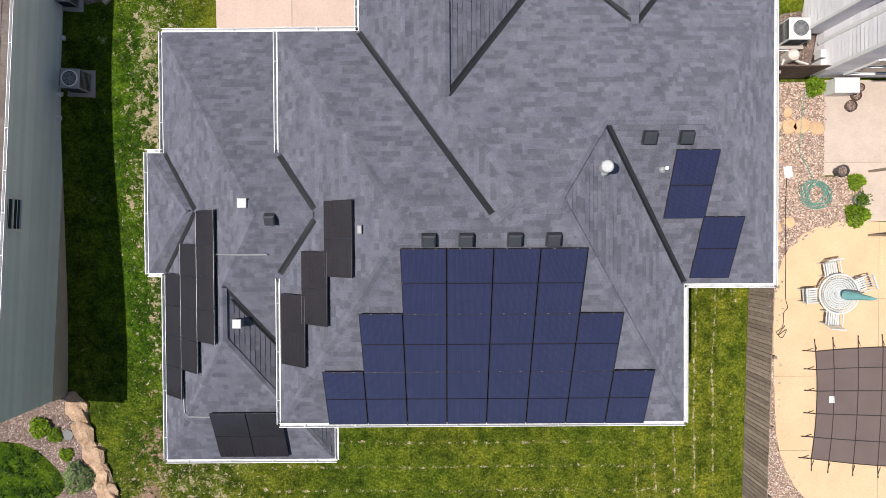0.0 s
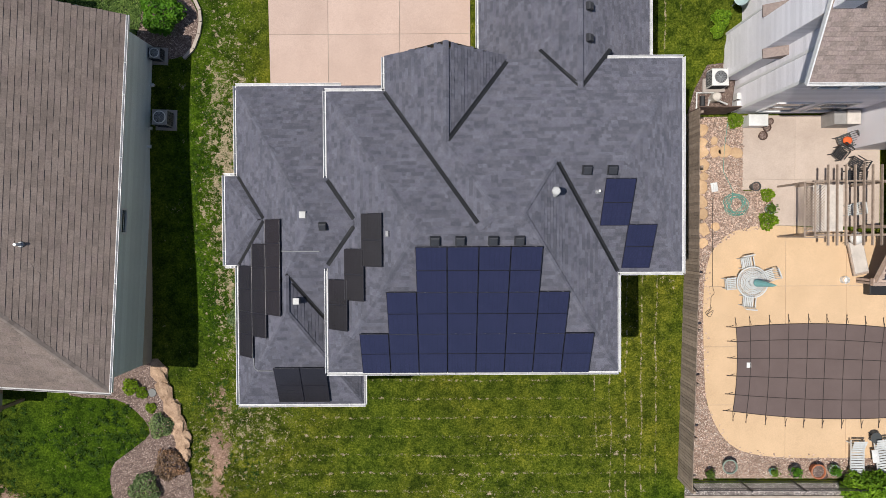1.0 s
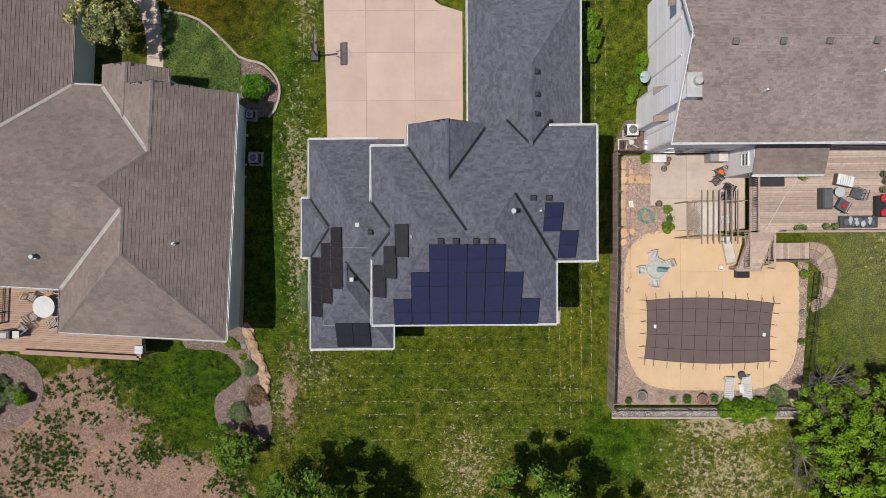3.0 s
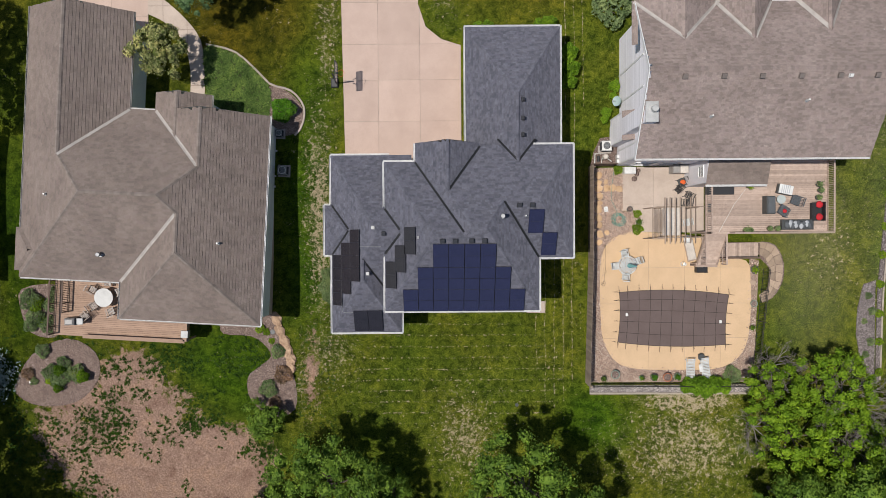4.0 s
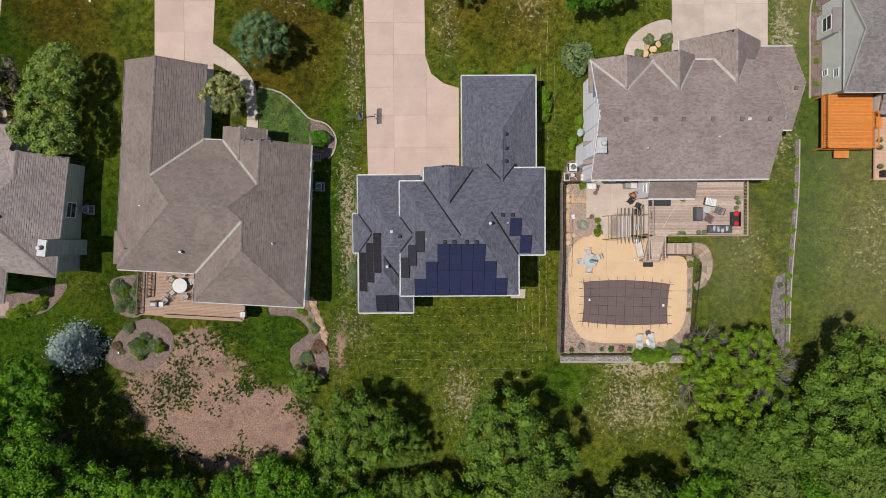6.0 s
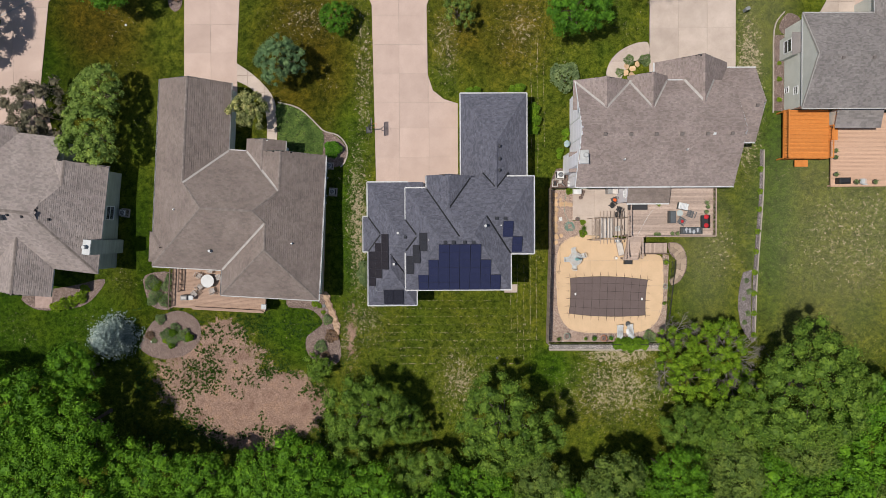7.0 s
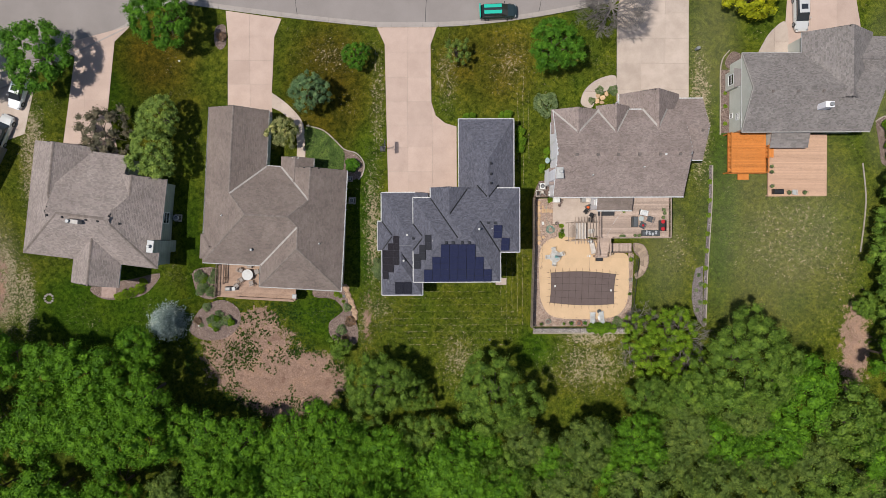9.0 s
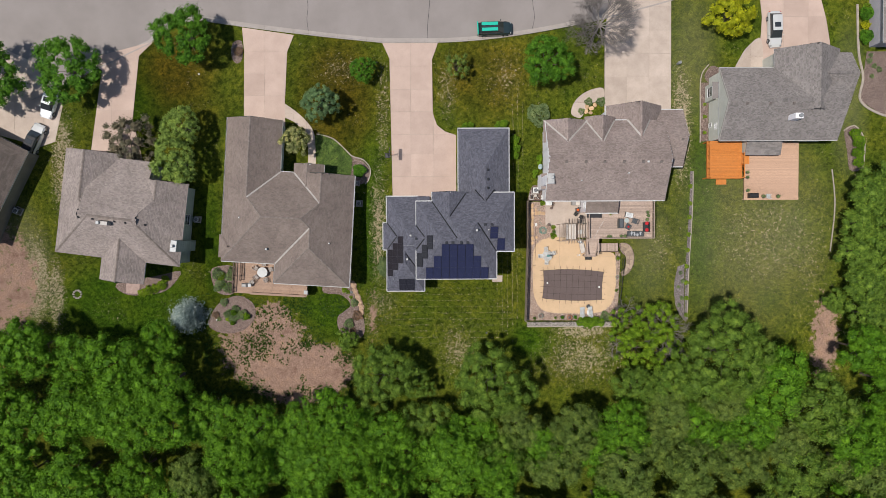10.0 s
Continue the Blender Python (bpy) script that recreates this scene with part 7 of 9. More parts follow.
def iron_fence(p, q, label, group=""):
    p, q = Vector((*p, 0.0)), Vector((*q, 0.0))
    L = (q - p).length
    d = (q - p) / L
    f = thing("iron_fence", tuple(p + (q - p) * 0.5), label, "fence", group)
    z = lambda c: ground_z(c.x, c.y)
    n = int(L / 0.12)
    for i in range(n + 1):
        c = p + d * (L * i / n)
        if i % 20 == 0:
            part("post", Shape().box((c.x, c.y, z(c) + 0.68), (0.06, 0.06, 1.4), 0, 0.01), BLACK_PLA, f)
        else:
            part("picket", Shape().box((c.x, c.y, z(c) + 0.66), (0.018, 0.018, 1.25)), BLACK_PLA, f)
    for h in (0.15, 1.05, 1.22):
        part("rail", Shape().beam((p.x, p.y, z(p) + h), (q.x, q.y, z(q) + h), 0.03, 0.03), BLACK_PLA, f)


iron_fence((12.3, -12.15), (24.75, -12.2), "black iron picket fence behind the pool", "pool fence")
iron_fence((24.8, -12.1), (25.75, -3.2), "black iron picket fence beside the pool", "pool fence")

# ---- right deck with stairs ----


def deck(name, x0, x1, y0, y1, z, run, mat, label, board=0.14, down=0.0, rot=0.0, edge_mat=None):
    """A plank deck on posts; run: the axis along which the boards lie."""
    d = thing(name, ((x0 + x1) / 2, (y0 + y1) / 2, down), label, "deck", rot=rot)
    n = int(((y1 - y0) if run == "x" else (x1 - x0)) / board)
    for i in range(n):
        if run == "x":
            c, s = ((x0 + x1) / 2, y0 + (i + 0.5) * (y1 - y0) / n, z - 0.016), (x1 - x0, (y1 - y0) / n - 0.009, 0.032)
        else:
            c, s = (x0 + (i + 0.5) * (x1 - x0) / n, (y0 + y1) / 2, z - 0.016), ((x1 - x0) / n - 0.009, y1 - y0, 0.032)
        part("plank", Shape().box(c, s, 0, 0.004), mat, d)
    fr = Shape()
    for a, b in (((x0, y0), (x1, y0)), ((x1, y0), (x1, y1)), ((x0, y1), (x1, y1)), ((x0, y0), (x0, y1))):
        fr.beam((*a, z - 0.14), (*b, z - 0.14), 0.045, 0.2)
    part("rim_joist", fr, edge_mat or mat, d)
    under = Shape().box(((x0 + x1) / 2, (y0 + y1) / 2, z - 0.12), (x1 - x0 - 0.1, y1 - y0 - 0.1, 0.02))
    part("joist_frame", under, DARK_WOOD, d)
    for px in (x0 + 0.1, (x0 + x1) / 2, x1 - 0.1):
        for py in (y0 + 0.1, y1 - 0.1):
            part("support_post", Shape().box((px, py, (z - 0.2 + down) / 2 - 0.15), (0.14, 0.14, z - 0.2 - down + 0.3)), edge_mat or mat, d)
    return d


def railing(parent, pts, z, mat, h=0.92, gap=0.13, cap=0.12):
    """Posts, balusters and a flat cap along a line."""
    for a, b in zip(pts, pts[1:]):
        a, b = Vector((*a, z)), Vector((*b, z))
        L = (b - a).length
        n = max(2, int(L / gap))
        for i in range(n + 1):
            c = a + (b - a) * i / n
            big = i % max(1, int(1.8 / gap)) == 0 or i == n
            s = 0.09 if big else 0.034
            part("post" if big else "baluster", Shape().box((c.x, c.y, z + h / 2), (s, s, h)), mat, parent)
        for k, w in ((h, cap), (0.12, 0.05)):
            part("handrail", Shape().beam(a + Vector((0, 0, k)), b + Vector((0, 0, k)), w, 0.04), mat, parent)


RD = deck("deck", 20.0, 28.85, -0.5, 4.8, 3.3, "x", WOOD_GREY, "raised weathered wooden deck with railing and seating")
railing(RD, [(20.05, 3.0), (20.05, -0.45), (20.2, -0.45)], 3.3, WOOD_GREY)
railing(RD, [(21.75, -0.45), (28.8, -0.45), (28.8, 4.7)], 3.3, WOOD_GREY)
stairs = thing("deck_stairs", (20.8, -1.6, 0.0), "weathered wooden stairs down to the pool", "stairs")
for i in range(9):
    part("tread", Shape().box((20.8, -0.65 - 0.24 * i, 3.12 - 0.19 * i), (1.45, 0.25, 0.04), 0, 0.006), WOOD_GREY, stairs)
    part("riser", Shape().box((20.8, -0.55 - 0.24 * i, 3.03 - 0.19 * i), (1.45, 0.02, 0.15)), WOOD_GREY, stairs)
for x in (20.05, 21.55):
    part("stringer", Shape().beam((x, -0.5, 3.15), (x, -2.8, 1.4), 0.05, 0.28), WOOD_GREY, stairs)
    railing(stairs, [(x, -0.55), (x, -2.75)], 2.3, WOOD_GREY, 0.9)
deck("stair_landing", 20.0, 21.6, -3.0, -2.7, 1.4, "x", WOOD_GREY, "small wooden landing at the stair turn")
low = deck("deck_platform", 21.6, 24.7, -2.35, -1.2, 1.35, "y", WOOD_GREY, "lower wooden platform beside the stairs")
railing(low, [(21.7, -2.32), (24.6, -2.32)], 1.35, DARK_WOOD, 0.8)
# lean-to over the door
lean = Roof(4.6, [[("S", 2.95, 0.35), ("W", 19.45, LIM), ("E", 23.8, LIM), ("N", 6.5, LIM)]])
dk, tb = roof_parts(RIGHT, lean, SHINGLE_BROWN, 0.2, 0.5, 0.02)
lo = part("porch_roof", dk, DECKING_DARK, RIGHT, "weathered brown shingled porch roof")
ps = Shape()
for t in tb:
    tab_shape(ps, t)
part("shingles", ps, SHINGLE_BROWN, lo, kind="stuff")
part("porch_wall", Shape().box((21.6, 4.0, 2.3), (4.0, 1.7, 4.5)), GREY_SIDING, RIGHT)
window(RIGHT_WALL, (19.6, 4.0, 3.4), 0.8, 0.9, "W")
gutter(RIGHT, (19.45, 2.9), (23.8, 2.9), 4.58, 0.12)

# ---- pergola and things under it ----
PG = thing("pergola", (18.3, 0.4, 0.05), "grey-brown wooden pergola with open beams and a lattice screen", "pergola")
for x in (17.25, 19.75):
    for y in (1.5, -0.75):
        part("post", Shape().box((x, y, 1.3), (0.1, 0.1, 2.5), 0, 0.01), WOOD_FENCE, PG)
for y in (1.52, -0.76):
    part("beam", Shape().box((18.4, y, 2.55), (3.5, 0.06, 0.16)), WOOD_FENCE, PG)
for i in range(7):
    part("rafter", Shape().box((17.2 + 0.375 * i, 0.5, 2.7), (0.045, 3.4, 0.14)), WOOD_FENCE, PG)
for i in range(24):
    t = -0.4 + 0.13 * i
    for sg in (-1, 1):
        a, b = (16.4, -0.8 + t - 0.4), (17.25, -0.8 + t + 0.45)
        if sg < 0:
            a, b = (16.4, b[1]), (17.25, a[1])
        if min(a[1], b[1]) > -0.85 and max(a[1], b[1]) < 1.55:
            part("lattice_slat", Shape().beam((*a, 2.36 + 0.01 * sg), (*b, 2.36 + 0.01 * sg), 0.03, 0.008), WOOD_FENCE, PG)
for a, b in (((16.4, -0.85), (16.4, 1.5)), ((16.4, 1.5), (17.25, 1.5)), ((16.4, -0.85), (17.25, -0.85)), ((16.85, -0.85), (16.85, 1.5))):
    part("lattice_frame", Shape().beam((*a, 2.36), (*b, 2.36), 0.06, 0.04), WOOD_FENCE, PG)
part("post", Shape().box((16.42, 1.48, 1.2), (0.08, 0.08, 2.3)), WOOD_FENCE, PG)
part("post", Shape().box((16.42, -0.82, 1.2), (0.08, 0.08, 2.3)), WOOD_FENCE, PG)


def table(x, y, z, w, d, h, top_mat, label, cat="table", rot=0.0):
    t = thing("table", (x, y, z), label, cat)
    part("tabletop", Shape().box((x, y, z + h), (w, d, 0.04), rot, 0.01), top_mat, t)
    for sx in (-1, 1):
        for sy in (-1, 1):
            part("leg", Shape().box((x + sx * (w / 2 - 0.06), y + sy * (d / 2 - 0.06), z + h / 2), (0.05, 0.05, h)), top_mat, t)
    return t


CREAM_TOP = plain("cream_vinyl_cover", (0.66, 0.60, 0.54), 0.5)
table(18.3, 0.45, 0.05, 1.35, 2.1, 0.75, CREAM_TOP, "long pale covered table under the pergola")


def round_table(x, y, z, r, h, mat, label):
    t = thing("round_table", (x, y, z), label, "table")
    part("tabletop", Shape().disc((x, y), r, z + h - 0.03, z + h, 28, 0.01), mat, t)
    part("pedestal", Shape().tube([(x, y, z), (x, y, z + h - 0.03)], [0.06, 0.04], 10), mat, t)
    for k in range(3):
        a = 2.09 * k
        part("foot", Shape().beam((x, y, z + 0.06), (x + r * 0.7 * math.cos(a), y + r * 0.7 * math.sin(a), z + 0.02), 0.05, 0.04), mat, t)
    return t


def chair(x, y, z, turn, mat, label, w=0.5, group="", back=0.42):
    """A small chair facing along turn (degrees)."""
    c = new("patio_chair")
    c.matrix_world = Matrix.Translation((x, y, z)) @ Matrix.Rotation(radians(turn), 4, "Z")
    ORIGIN[c.name] = Vector((0, 0, 0))
    tagged(c, label, "chair", group)
    st = Shape().box((-w / 2 + 0.02, 0, 0.41), (0.04, w, 0.022)).box((w / 2 - 0.02, 0, 0.41), (0.04, w, 0.022)).box((0, 0, 0.41), (0.04, w, 0.022))
    seat = part("seat_frame", st, mat, c)
    for i in range(6):
        part("slat", Shape().box((0, -w / 2 + w * (i + 0.5) / 6, 0.435), (w, w / 6 - 0.025, 0.025), 0, 0.006), mat, seat)
    back_top = part("backrest", Shape().beam((-w / 2 - 0.1, -w / 2, 0.45 + back), (-w / 2 - 0.1, w / 2, 0.45 + back), 0.05, 0.05), mat, c)
    for i in range(7):
        part("spindle", Shape().beam((-w / 2 + 0.02, -w / 2 + w * i / 6, 0.45), (-w / 2 - 0.1, -w / 2 + w * i / 6, 0.45 + back), 0.02, 0.02), mat, back_top)
    for sx in (-1, 1):
        part("armrest", Shape().beam((-w / 2, sx * w / 2, 0.64), (w / 2 - 0.05, sx * w / 2, 0.64), 0.04, 0.03), mat, c)
        for sy in (-1, 1):
            part("leg", Shape().box((sx * (w / 2 - 0.03), sy * (w / 2 - 0.03), 0.21), (0.035, 0.035, 0.43)), mat, c)
    return c


CAST = plain("white_cast_metal", (0.62, 0.64, 0.63), 0.5)
# the cast metal set on the pool deck: the pierced top is rings and spokes
PT = thing("round_table", (14.95, -2.87, 0.05), "white pierced cast-metal round table on the pool deck", "table")
top = Shape()
for r0, r1 in ((0.66, 0.72), (0.50, 0.54), (0.36, 0.40), (0.20, 0.25), (0.0, 0.08)):
    if r0 > 0:
        top.disc((14.95, -2.87), r1, 0.74, 0.765, 36, 0.004, r0)
    else:
        top.disc((14.95, -2.87), r1, 0.74, 0.765, 16)
for k in range(36):
    a = 2 * math.pi * k / 36
    top.beam((14.95 + 0.08 * math.cos(a), -2.87 + 0.08 * math.sin(a), 0.752), (14.95 + 0.68 * math.cos(a), -2.87 + 0.68 * math.sin(a), 0.752), 0.018, 0.018)
    for rr in (0.30, 0.45, 0.60):
        top.box((14.95 + rr * math.cos(a + 0.087), -2.87 + rr * math.sin(a + 0.087), 0.752), (0.05, 0.05, 0.015), math.degrees(a))
part("tabletop", top, CAST, PT)
for k in range(4):
    a = 0.78 + 1.571 * k
    part("leg", Shape().tube([(14.95 + 0.25 * math.cos(a), -2.87 + 0.25 * math.sin(a), 0.74), (14.95 + 0.18 * math.cos(a), -2.87 + 0.18 * math.sin(a), 0.4), (14.95 + 0.5 * math.cos(a), -2.87 + 0.5 * math.sin(a), 0.05)], 0.022, 6), CAST, PT)
for a in (100, 184, 265, 20):
    x, y = 14.95 + 0.88 * math.cos(radians(a)), -2.87 + 0.88 * math.sin(radians(a))
    chair(x, y, 0.05, a + 180, CAST, "white pierced cast-metal armchair at the round table", 0.5, "cast-metal chairs")
TEAL = plain("faded_teal_fabric", (0.22, 0.50, 0.50), 0.8)
um = thing("closed_umbrella", (15.15, -2.9, 0.77), "closed teal patio umbrella standing through the table", "umbrella")
part("pole", Shape().tube([(14.97, -2.87, 0.05), (15.2, -2.9, 2.3)], 0.02, 8), DARK_MET, um)
part("canopy", Shape().tube([(15.03, -2.88, 1.0), (15.08, -2.88, 1.3), (15.18, -2.9, 2.1), (15.21, -2.9, 2.35)], [0.17, 0.15, 0.07, 0.02], 10), TEAL, um)


def pot(x, y, z, r, h, mat, label, plant=None):
    p = thing("plant_pot", (x, y, z), label, "plant pot")
    sh = Shape()
    n = 18
    prof = [(r * 0.7, 0), (r, h * 0.9), (r * 1.08, h * 0.92), (r * 1.08, h), (r * 0.92, h), (r * 0.88, h * 0.8)]
    vs = [(x + q * math.cos(2 * math.pi * i / n), y + q * math.sin(2 * math.pi * i / n), z + k) for q, k in prof for i in range(n)]
    fs = [(k * n + i, k * n + (i + 1) % n, (k + 1) * n + (i + 1) % n, (k + 1) * n + i) for k in range(len(prof) - 1) for i in range(n)] + [tuple(range(n))[::-1]]
    part("pot", sh.add(vs, fs), mat, p)
    part("soil", Shape().disc((x, y), r * 0.9, z + h * 0.7, z + h * 0.8, 14), MULCH, p)
    if plant:
        rr = random.Random(int(x * 100))
        lf = Shape()
        for _ in range(160):
            leaf(lf, Vector((x + rr.gauss(0, r * 0.45), y + rr.gauss(0, r * 0.45), z + h + rr.uniform(-0.03, 0.25))), 0.07, rr)
        part("foliage", lf, plant, p)
    return p


TERRA = plain("terracotta", (0.48, 0.17, 0.08), 0.8)
SAGE_POT = plain("sage_glazed_pot", (0.25, 0.33, 0.27), 0.4)
BROWN_POT = plain("brown_glazed_pot", (0.10, 0.06, 0.045), 0.4)
CHAR_POT = plain("charcoal_pot", (0.07, 0.075, 0.075), 0.5)
pot(14.1, -11.36, 0.05, 0.32, 0.4, SAGE_POT, "large sage glazed pot in the gravel")
pot(16.15, -11.66, 0.05, 0.16, 0.25, TEAL, "small teal pot in the gravel", LEAF_DEEP)
pot(17.12, -11.6, 0.05, 0.26, 0.35, CHAR_POT, "dark pot with green plant", LEAF_MAPLE)
pot(18.14, -11.6, 0.05, 0.32, 0.42, TERRA, "large terracotta pot leaning in the gravel")
pot(18.92, -11.56, 0.05, 0.24, 0.35, SAGE_POT, "sage pot with green plant", LEAF_MAPLE)
pot(18.5, -11.85, 0.05, 0.16, 0.22, BROWN_POT, "small brown pot in the gravel")
pot(13.2, -11.7, 0.05, 0.2, 0.3, BROWN_POT, "brown pot by the fence corner", LEAF_OLIVE)
pot(15.23, 1.47, 0.06, 0.2, 0.45, CHAR_POT, "grey urn at the patio corner")
pot(15.95, 0.45, 0.05, 0.22, 0.3, SAGE_POT, "round pale pot between two bushes", LEAF_DEEP)
pot(15.63, 3.8, 0.055, 0.19, 0.25, BROWN_POT, "dark brown empty pot on the patio")
pot(15.83, 4.17, 0.055, 0.17, 0.22, BROWN_POT, "dark brown empty pot on the patio")
pot(15.98, 4.45, 0.055, 0.14, 0.2, BROWN_POT, "dark brown empty pot on the patio")
pot(24.95, -3.3, 0.05, 0.3, 0.3, CHAR_POT, "dark tub with bright green plant", LEAF_LIME)
pot(24.9, -5.95, 0.05, 0.26, 0.3, SAGE_POT, "green glazed pot by the fence")
pot(24.75, -7.8, 0.05, 0.18, 0.3, BROWN_POT, "brown pot by the fence", LEAF_DEEP)
for x, y in ((28.08, 3.03), (28.2, 2.6), (28.04, 2.08)):
    pot(x, y, 3.3, 0.2, 0.3, CHAR_POT, "dark planter on the deck", LEAF_GREYISH)
for x, y in ((25.02, -0.15), (24.5, -0.15), (23.1, -0.25), (22.75, -0.25)):
    pot(x, y, 3.3, 0.19, 0.28, BROWN_POT, "brown planter along the deck rail", LEAF_GREYISH)
pot(23.0, 2.9, 3.3, 0.17, 0.4, CHAR_POT, "planter with grass by the porch", LEAF_LIME)

# loungers
def lounger(x, y, z, turn, label):
    c = new("sun_lounger")
    c.matrix_world = Matrix.Translation((x, y, z)) @ Matrix.Rotation(radians(turn), 4, "Z")
    ORIGIN[c.name] = Vector((0, 0, 0))
    tagged(c, label, "sun lounger", "white loungers by the pool")
    for sx in (-1, 1):
        part("side_rail", Shape().beam((sx * 0.3, -0.95, 0.35), (sx * 0.3, 0.95, 0.35), 0.04, 0.05), CAST, c)
        for sy in (-0.8, 0.8):
            part("leg", Shape().box((sx * 0.3, sy, 0.17), (0.04, 0.04, 0.35)), CAST, c)
    for i in range(16):
        part("strap", Shape().box((0, -0.9 + 0.12 * i, 0.37 + max(0, i - 11) * 0.06), (0.6, 0.085, 0.012)), CAST, c)


lounger(19.93, -11.1, 0.05, 0, "white strapped sun lounger on the pool deck")
lounger(21.1, -11.0, 0.05, 8, "white strapped sun lounger with a towel")
TOWEL = plain("pale_grey_towel", (0.5, 0.52, 0.55), 0.9)
solo("towel", Shape().box((20.75, -10.9, 0.43), (0.3, 0.6, 0.03), 8, 0.01), WHITE_PLA, "folded white towel on the lounger", "towel", origin=(20.75, -10.9, 0.41))
round_table(20.75, -10.05, 0.05, 0.26, 0.45, CHAR_POT, "small dark round side table by the loungers")
crate = thing("wooden_crate", (24.3, -11.75, 0.05), "square weathered wooden planter box", "planter")
for k in range(4):
    a = 0.5 + 1.571 * k
    part("side", Shape().box((24.3 + 0.28 * math.cos(a), -11.75 + 0.28 * math.sin(a), 0.25), (0.03, 0.58, 0.4), math.degrees(a)), WOOD_FENCE, crate)
part("soil", Shape().box((24.3, -11.75, 0.3), (0.5, 0.5, 0.1), math.degrees(0.5)), STONE_GREY, crate)
bk = thing("bucket", (19.45, -2.82, 0.05), "white plastic bucket lying on the pool deck", "bucket")
part("bucket_body", Shape().disc((19.45, -2.82), 0.17, 0.05, 0.3, 18, 0.01, 0.155), WHITE_PLA, bk)
part("lid", Shape().disc((19.62, -2.85), 0.14, 0.055, 0.08, 18, 0.01), WHITE_PLA, bk)
blk = Shape().box((20.8, -2.9 - 0.35, 0.3), (0.85, 0.5, 0.5), 0, 0.04)
solo("storage_box", blk, BLACK_PLA, "black storage box at the foot of the stairs", "storage box", origin=(20.8, -3.25, 0.05))
lg = thing("sun_lounger", (19.95, -1.75, 0.05), "white cushioned lounger beside the stairs", "sun lounger")
part("frame", Shape().box((19.95, -1.75, 0.3), (0.7, 1.7, 0.1), 12, 0.02), WOOD_FENCE, lg)
part("cushion", Shape().box((19.95, -1.75, 0.4), (0.62, 1.5, 0.1), 12, 0.04), CREAM_TOP, lg)
GRILLM = thing("round_grill", (19.55, -0.9, 0.05), "round white-topped grill under the pergola", "grill")
part("kettle", Shape().lump((19.55, -0.9, 0.85), (0.3, 0.3, 0.22), random.Random(2), 0.0, 16, 8), WHITE_PLA, GRILLM, smooth=True)
for k in range(3):
    a = 2.09 * k
    part("leg", Shape().beam((19.55 + 0.15 * math.cos(a), -0.9 + 0.15 * math.sin(a), 0.75), (19.55 + 0.28 * math.cos(a), -0.9 + 0.28 * math.sin(a), 0.06), 0.025, 0.025), DARK_MET, GRILLM)
# patio cabinet, bench and cushion
cab = thing("cooler", (15.2, 4.42, 0.055), "white patio storage cooler against the wall", "cooler")
part("body", Shape().box((15.2, 4.42, 0.38), (0.85, 0.5, 0.62), 0, 0.03), WHITE_PLA, cab)
part("lid", Shape().box((15.2, 4.42, 0.73), (0.88, 0.53, 0.07), 0, 0.03), WHITE_PLA, cab)
GREYTAUPE = plain("grey_lacquer", (0.34, 0.325, 0.31), 0.5)
hut = thing("grill_cabinet", (18.95, 4.4, 0.055), "pale grill cabinet with flat top on the patio", "cabinet")
part("body", Shape().box((18.95, 4.45, 0.6), (1.15, 0.6, 1.05), 0, 0.02), GREYTAUPE, hut)
part("top", Shape().box((19.2, 4.45, 1.18), (0.6, 0.62, 0.08), 0, 0.02), CREAM_TOP, hut)
chair(19.25, 3.5, 0.055, 200, CHAR_POT, "dark patio chair with an orange cushion", 0.6)
ORANGE_C = plain("orange_cushion_cloth", (0.75, 0.13, 0.03), 0.9)
solo("cushion", Shape().lump((19.3, 3.5, 0.56), (0.22, 0.2, 0.09), random.Random(1), 0.05, 12, 6), ORANGE_C, "bright orange cushion on the patio chair", "cushion", smooth=True, origin=(19.3, 3.5, 0.5))
chair(19.0, 2.95, 0.055, 230, BLACK_PLA, "black and white folding patio chair", 0.5)
chair(19.75, 2.5, 0.055, 150, DARK_MET, "dark metal patio chair under the deck edge", 0.5)
chair(19.6, 1.9, 0.055, 170, DARK_MET, "dark metal patio chair under the deck edge", 0.5)
chair(19.6, 0.4, 0.055, 190, CAST, "white metal chair beside the covered table", 0.5)
solo("stepping_slab", Shape().box((13.5, 1.47, 0.06), (0.3, 0.42, 0.06), 8, 0.01), WHITE_PLA, "small pale paver in the gravel", "paver", origin=(13.5, 1.47, 0.03))
# hoses
TEAL_H = plain("green_garden_hose", (0.10, 0.32, 0.26), 0.5)
h = Shape()
pts = []
for i in range(150):
    a = i * 0.31
    r = 0.42 + 0.12 * math.sin(i * 0.37) + 0.04 * math.sin(i)
    pts.append((14.45 + r * math.cos(a) + 0.05 * math.sin(i * 0.11), 0.65 + r * math.sin(a), 0.085 + 0.0004 * i))
pts += [(14.35, 1.3, 0.08), (13.9, 2.2, 0.08), (13.95, 3.3, 0.08), (14.1, 4.4, 0.08)]
solo("garden_hose", h.tube(pts, 0.014, 5), TEAL_H, "coiled green garden hose on the gravel", "hose", origin=(14.45, 0.65, 0.05))
h = Shape()
pts = smooth_line([(13.45, 1.6, 0.08), (13.4, 0.0, 0.08), (13.42, -1.6, 0.08), (13.42, -3.0, 0.07), (13.5, -3.4, 0.07), (13.36, -3.6, 0.07), (13.32, -4.1, 0.07), (13.1, -4.3, 0.075), (13.3, -4.5, 0.08), (13.45, -4.2, 0.085), (13.15, -4.4, 0.09), (13.4, -4.05, 0.09)], 5)
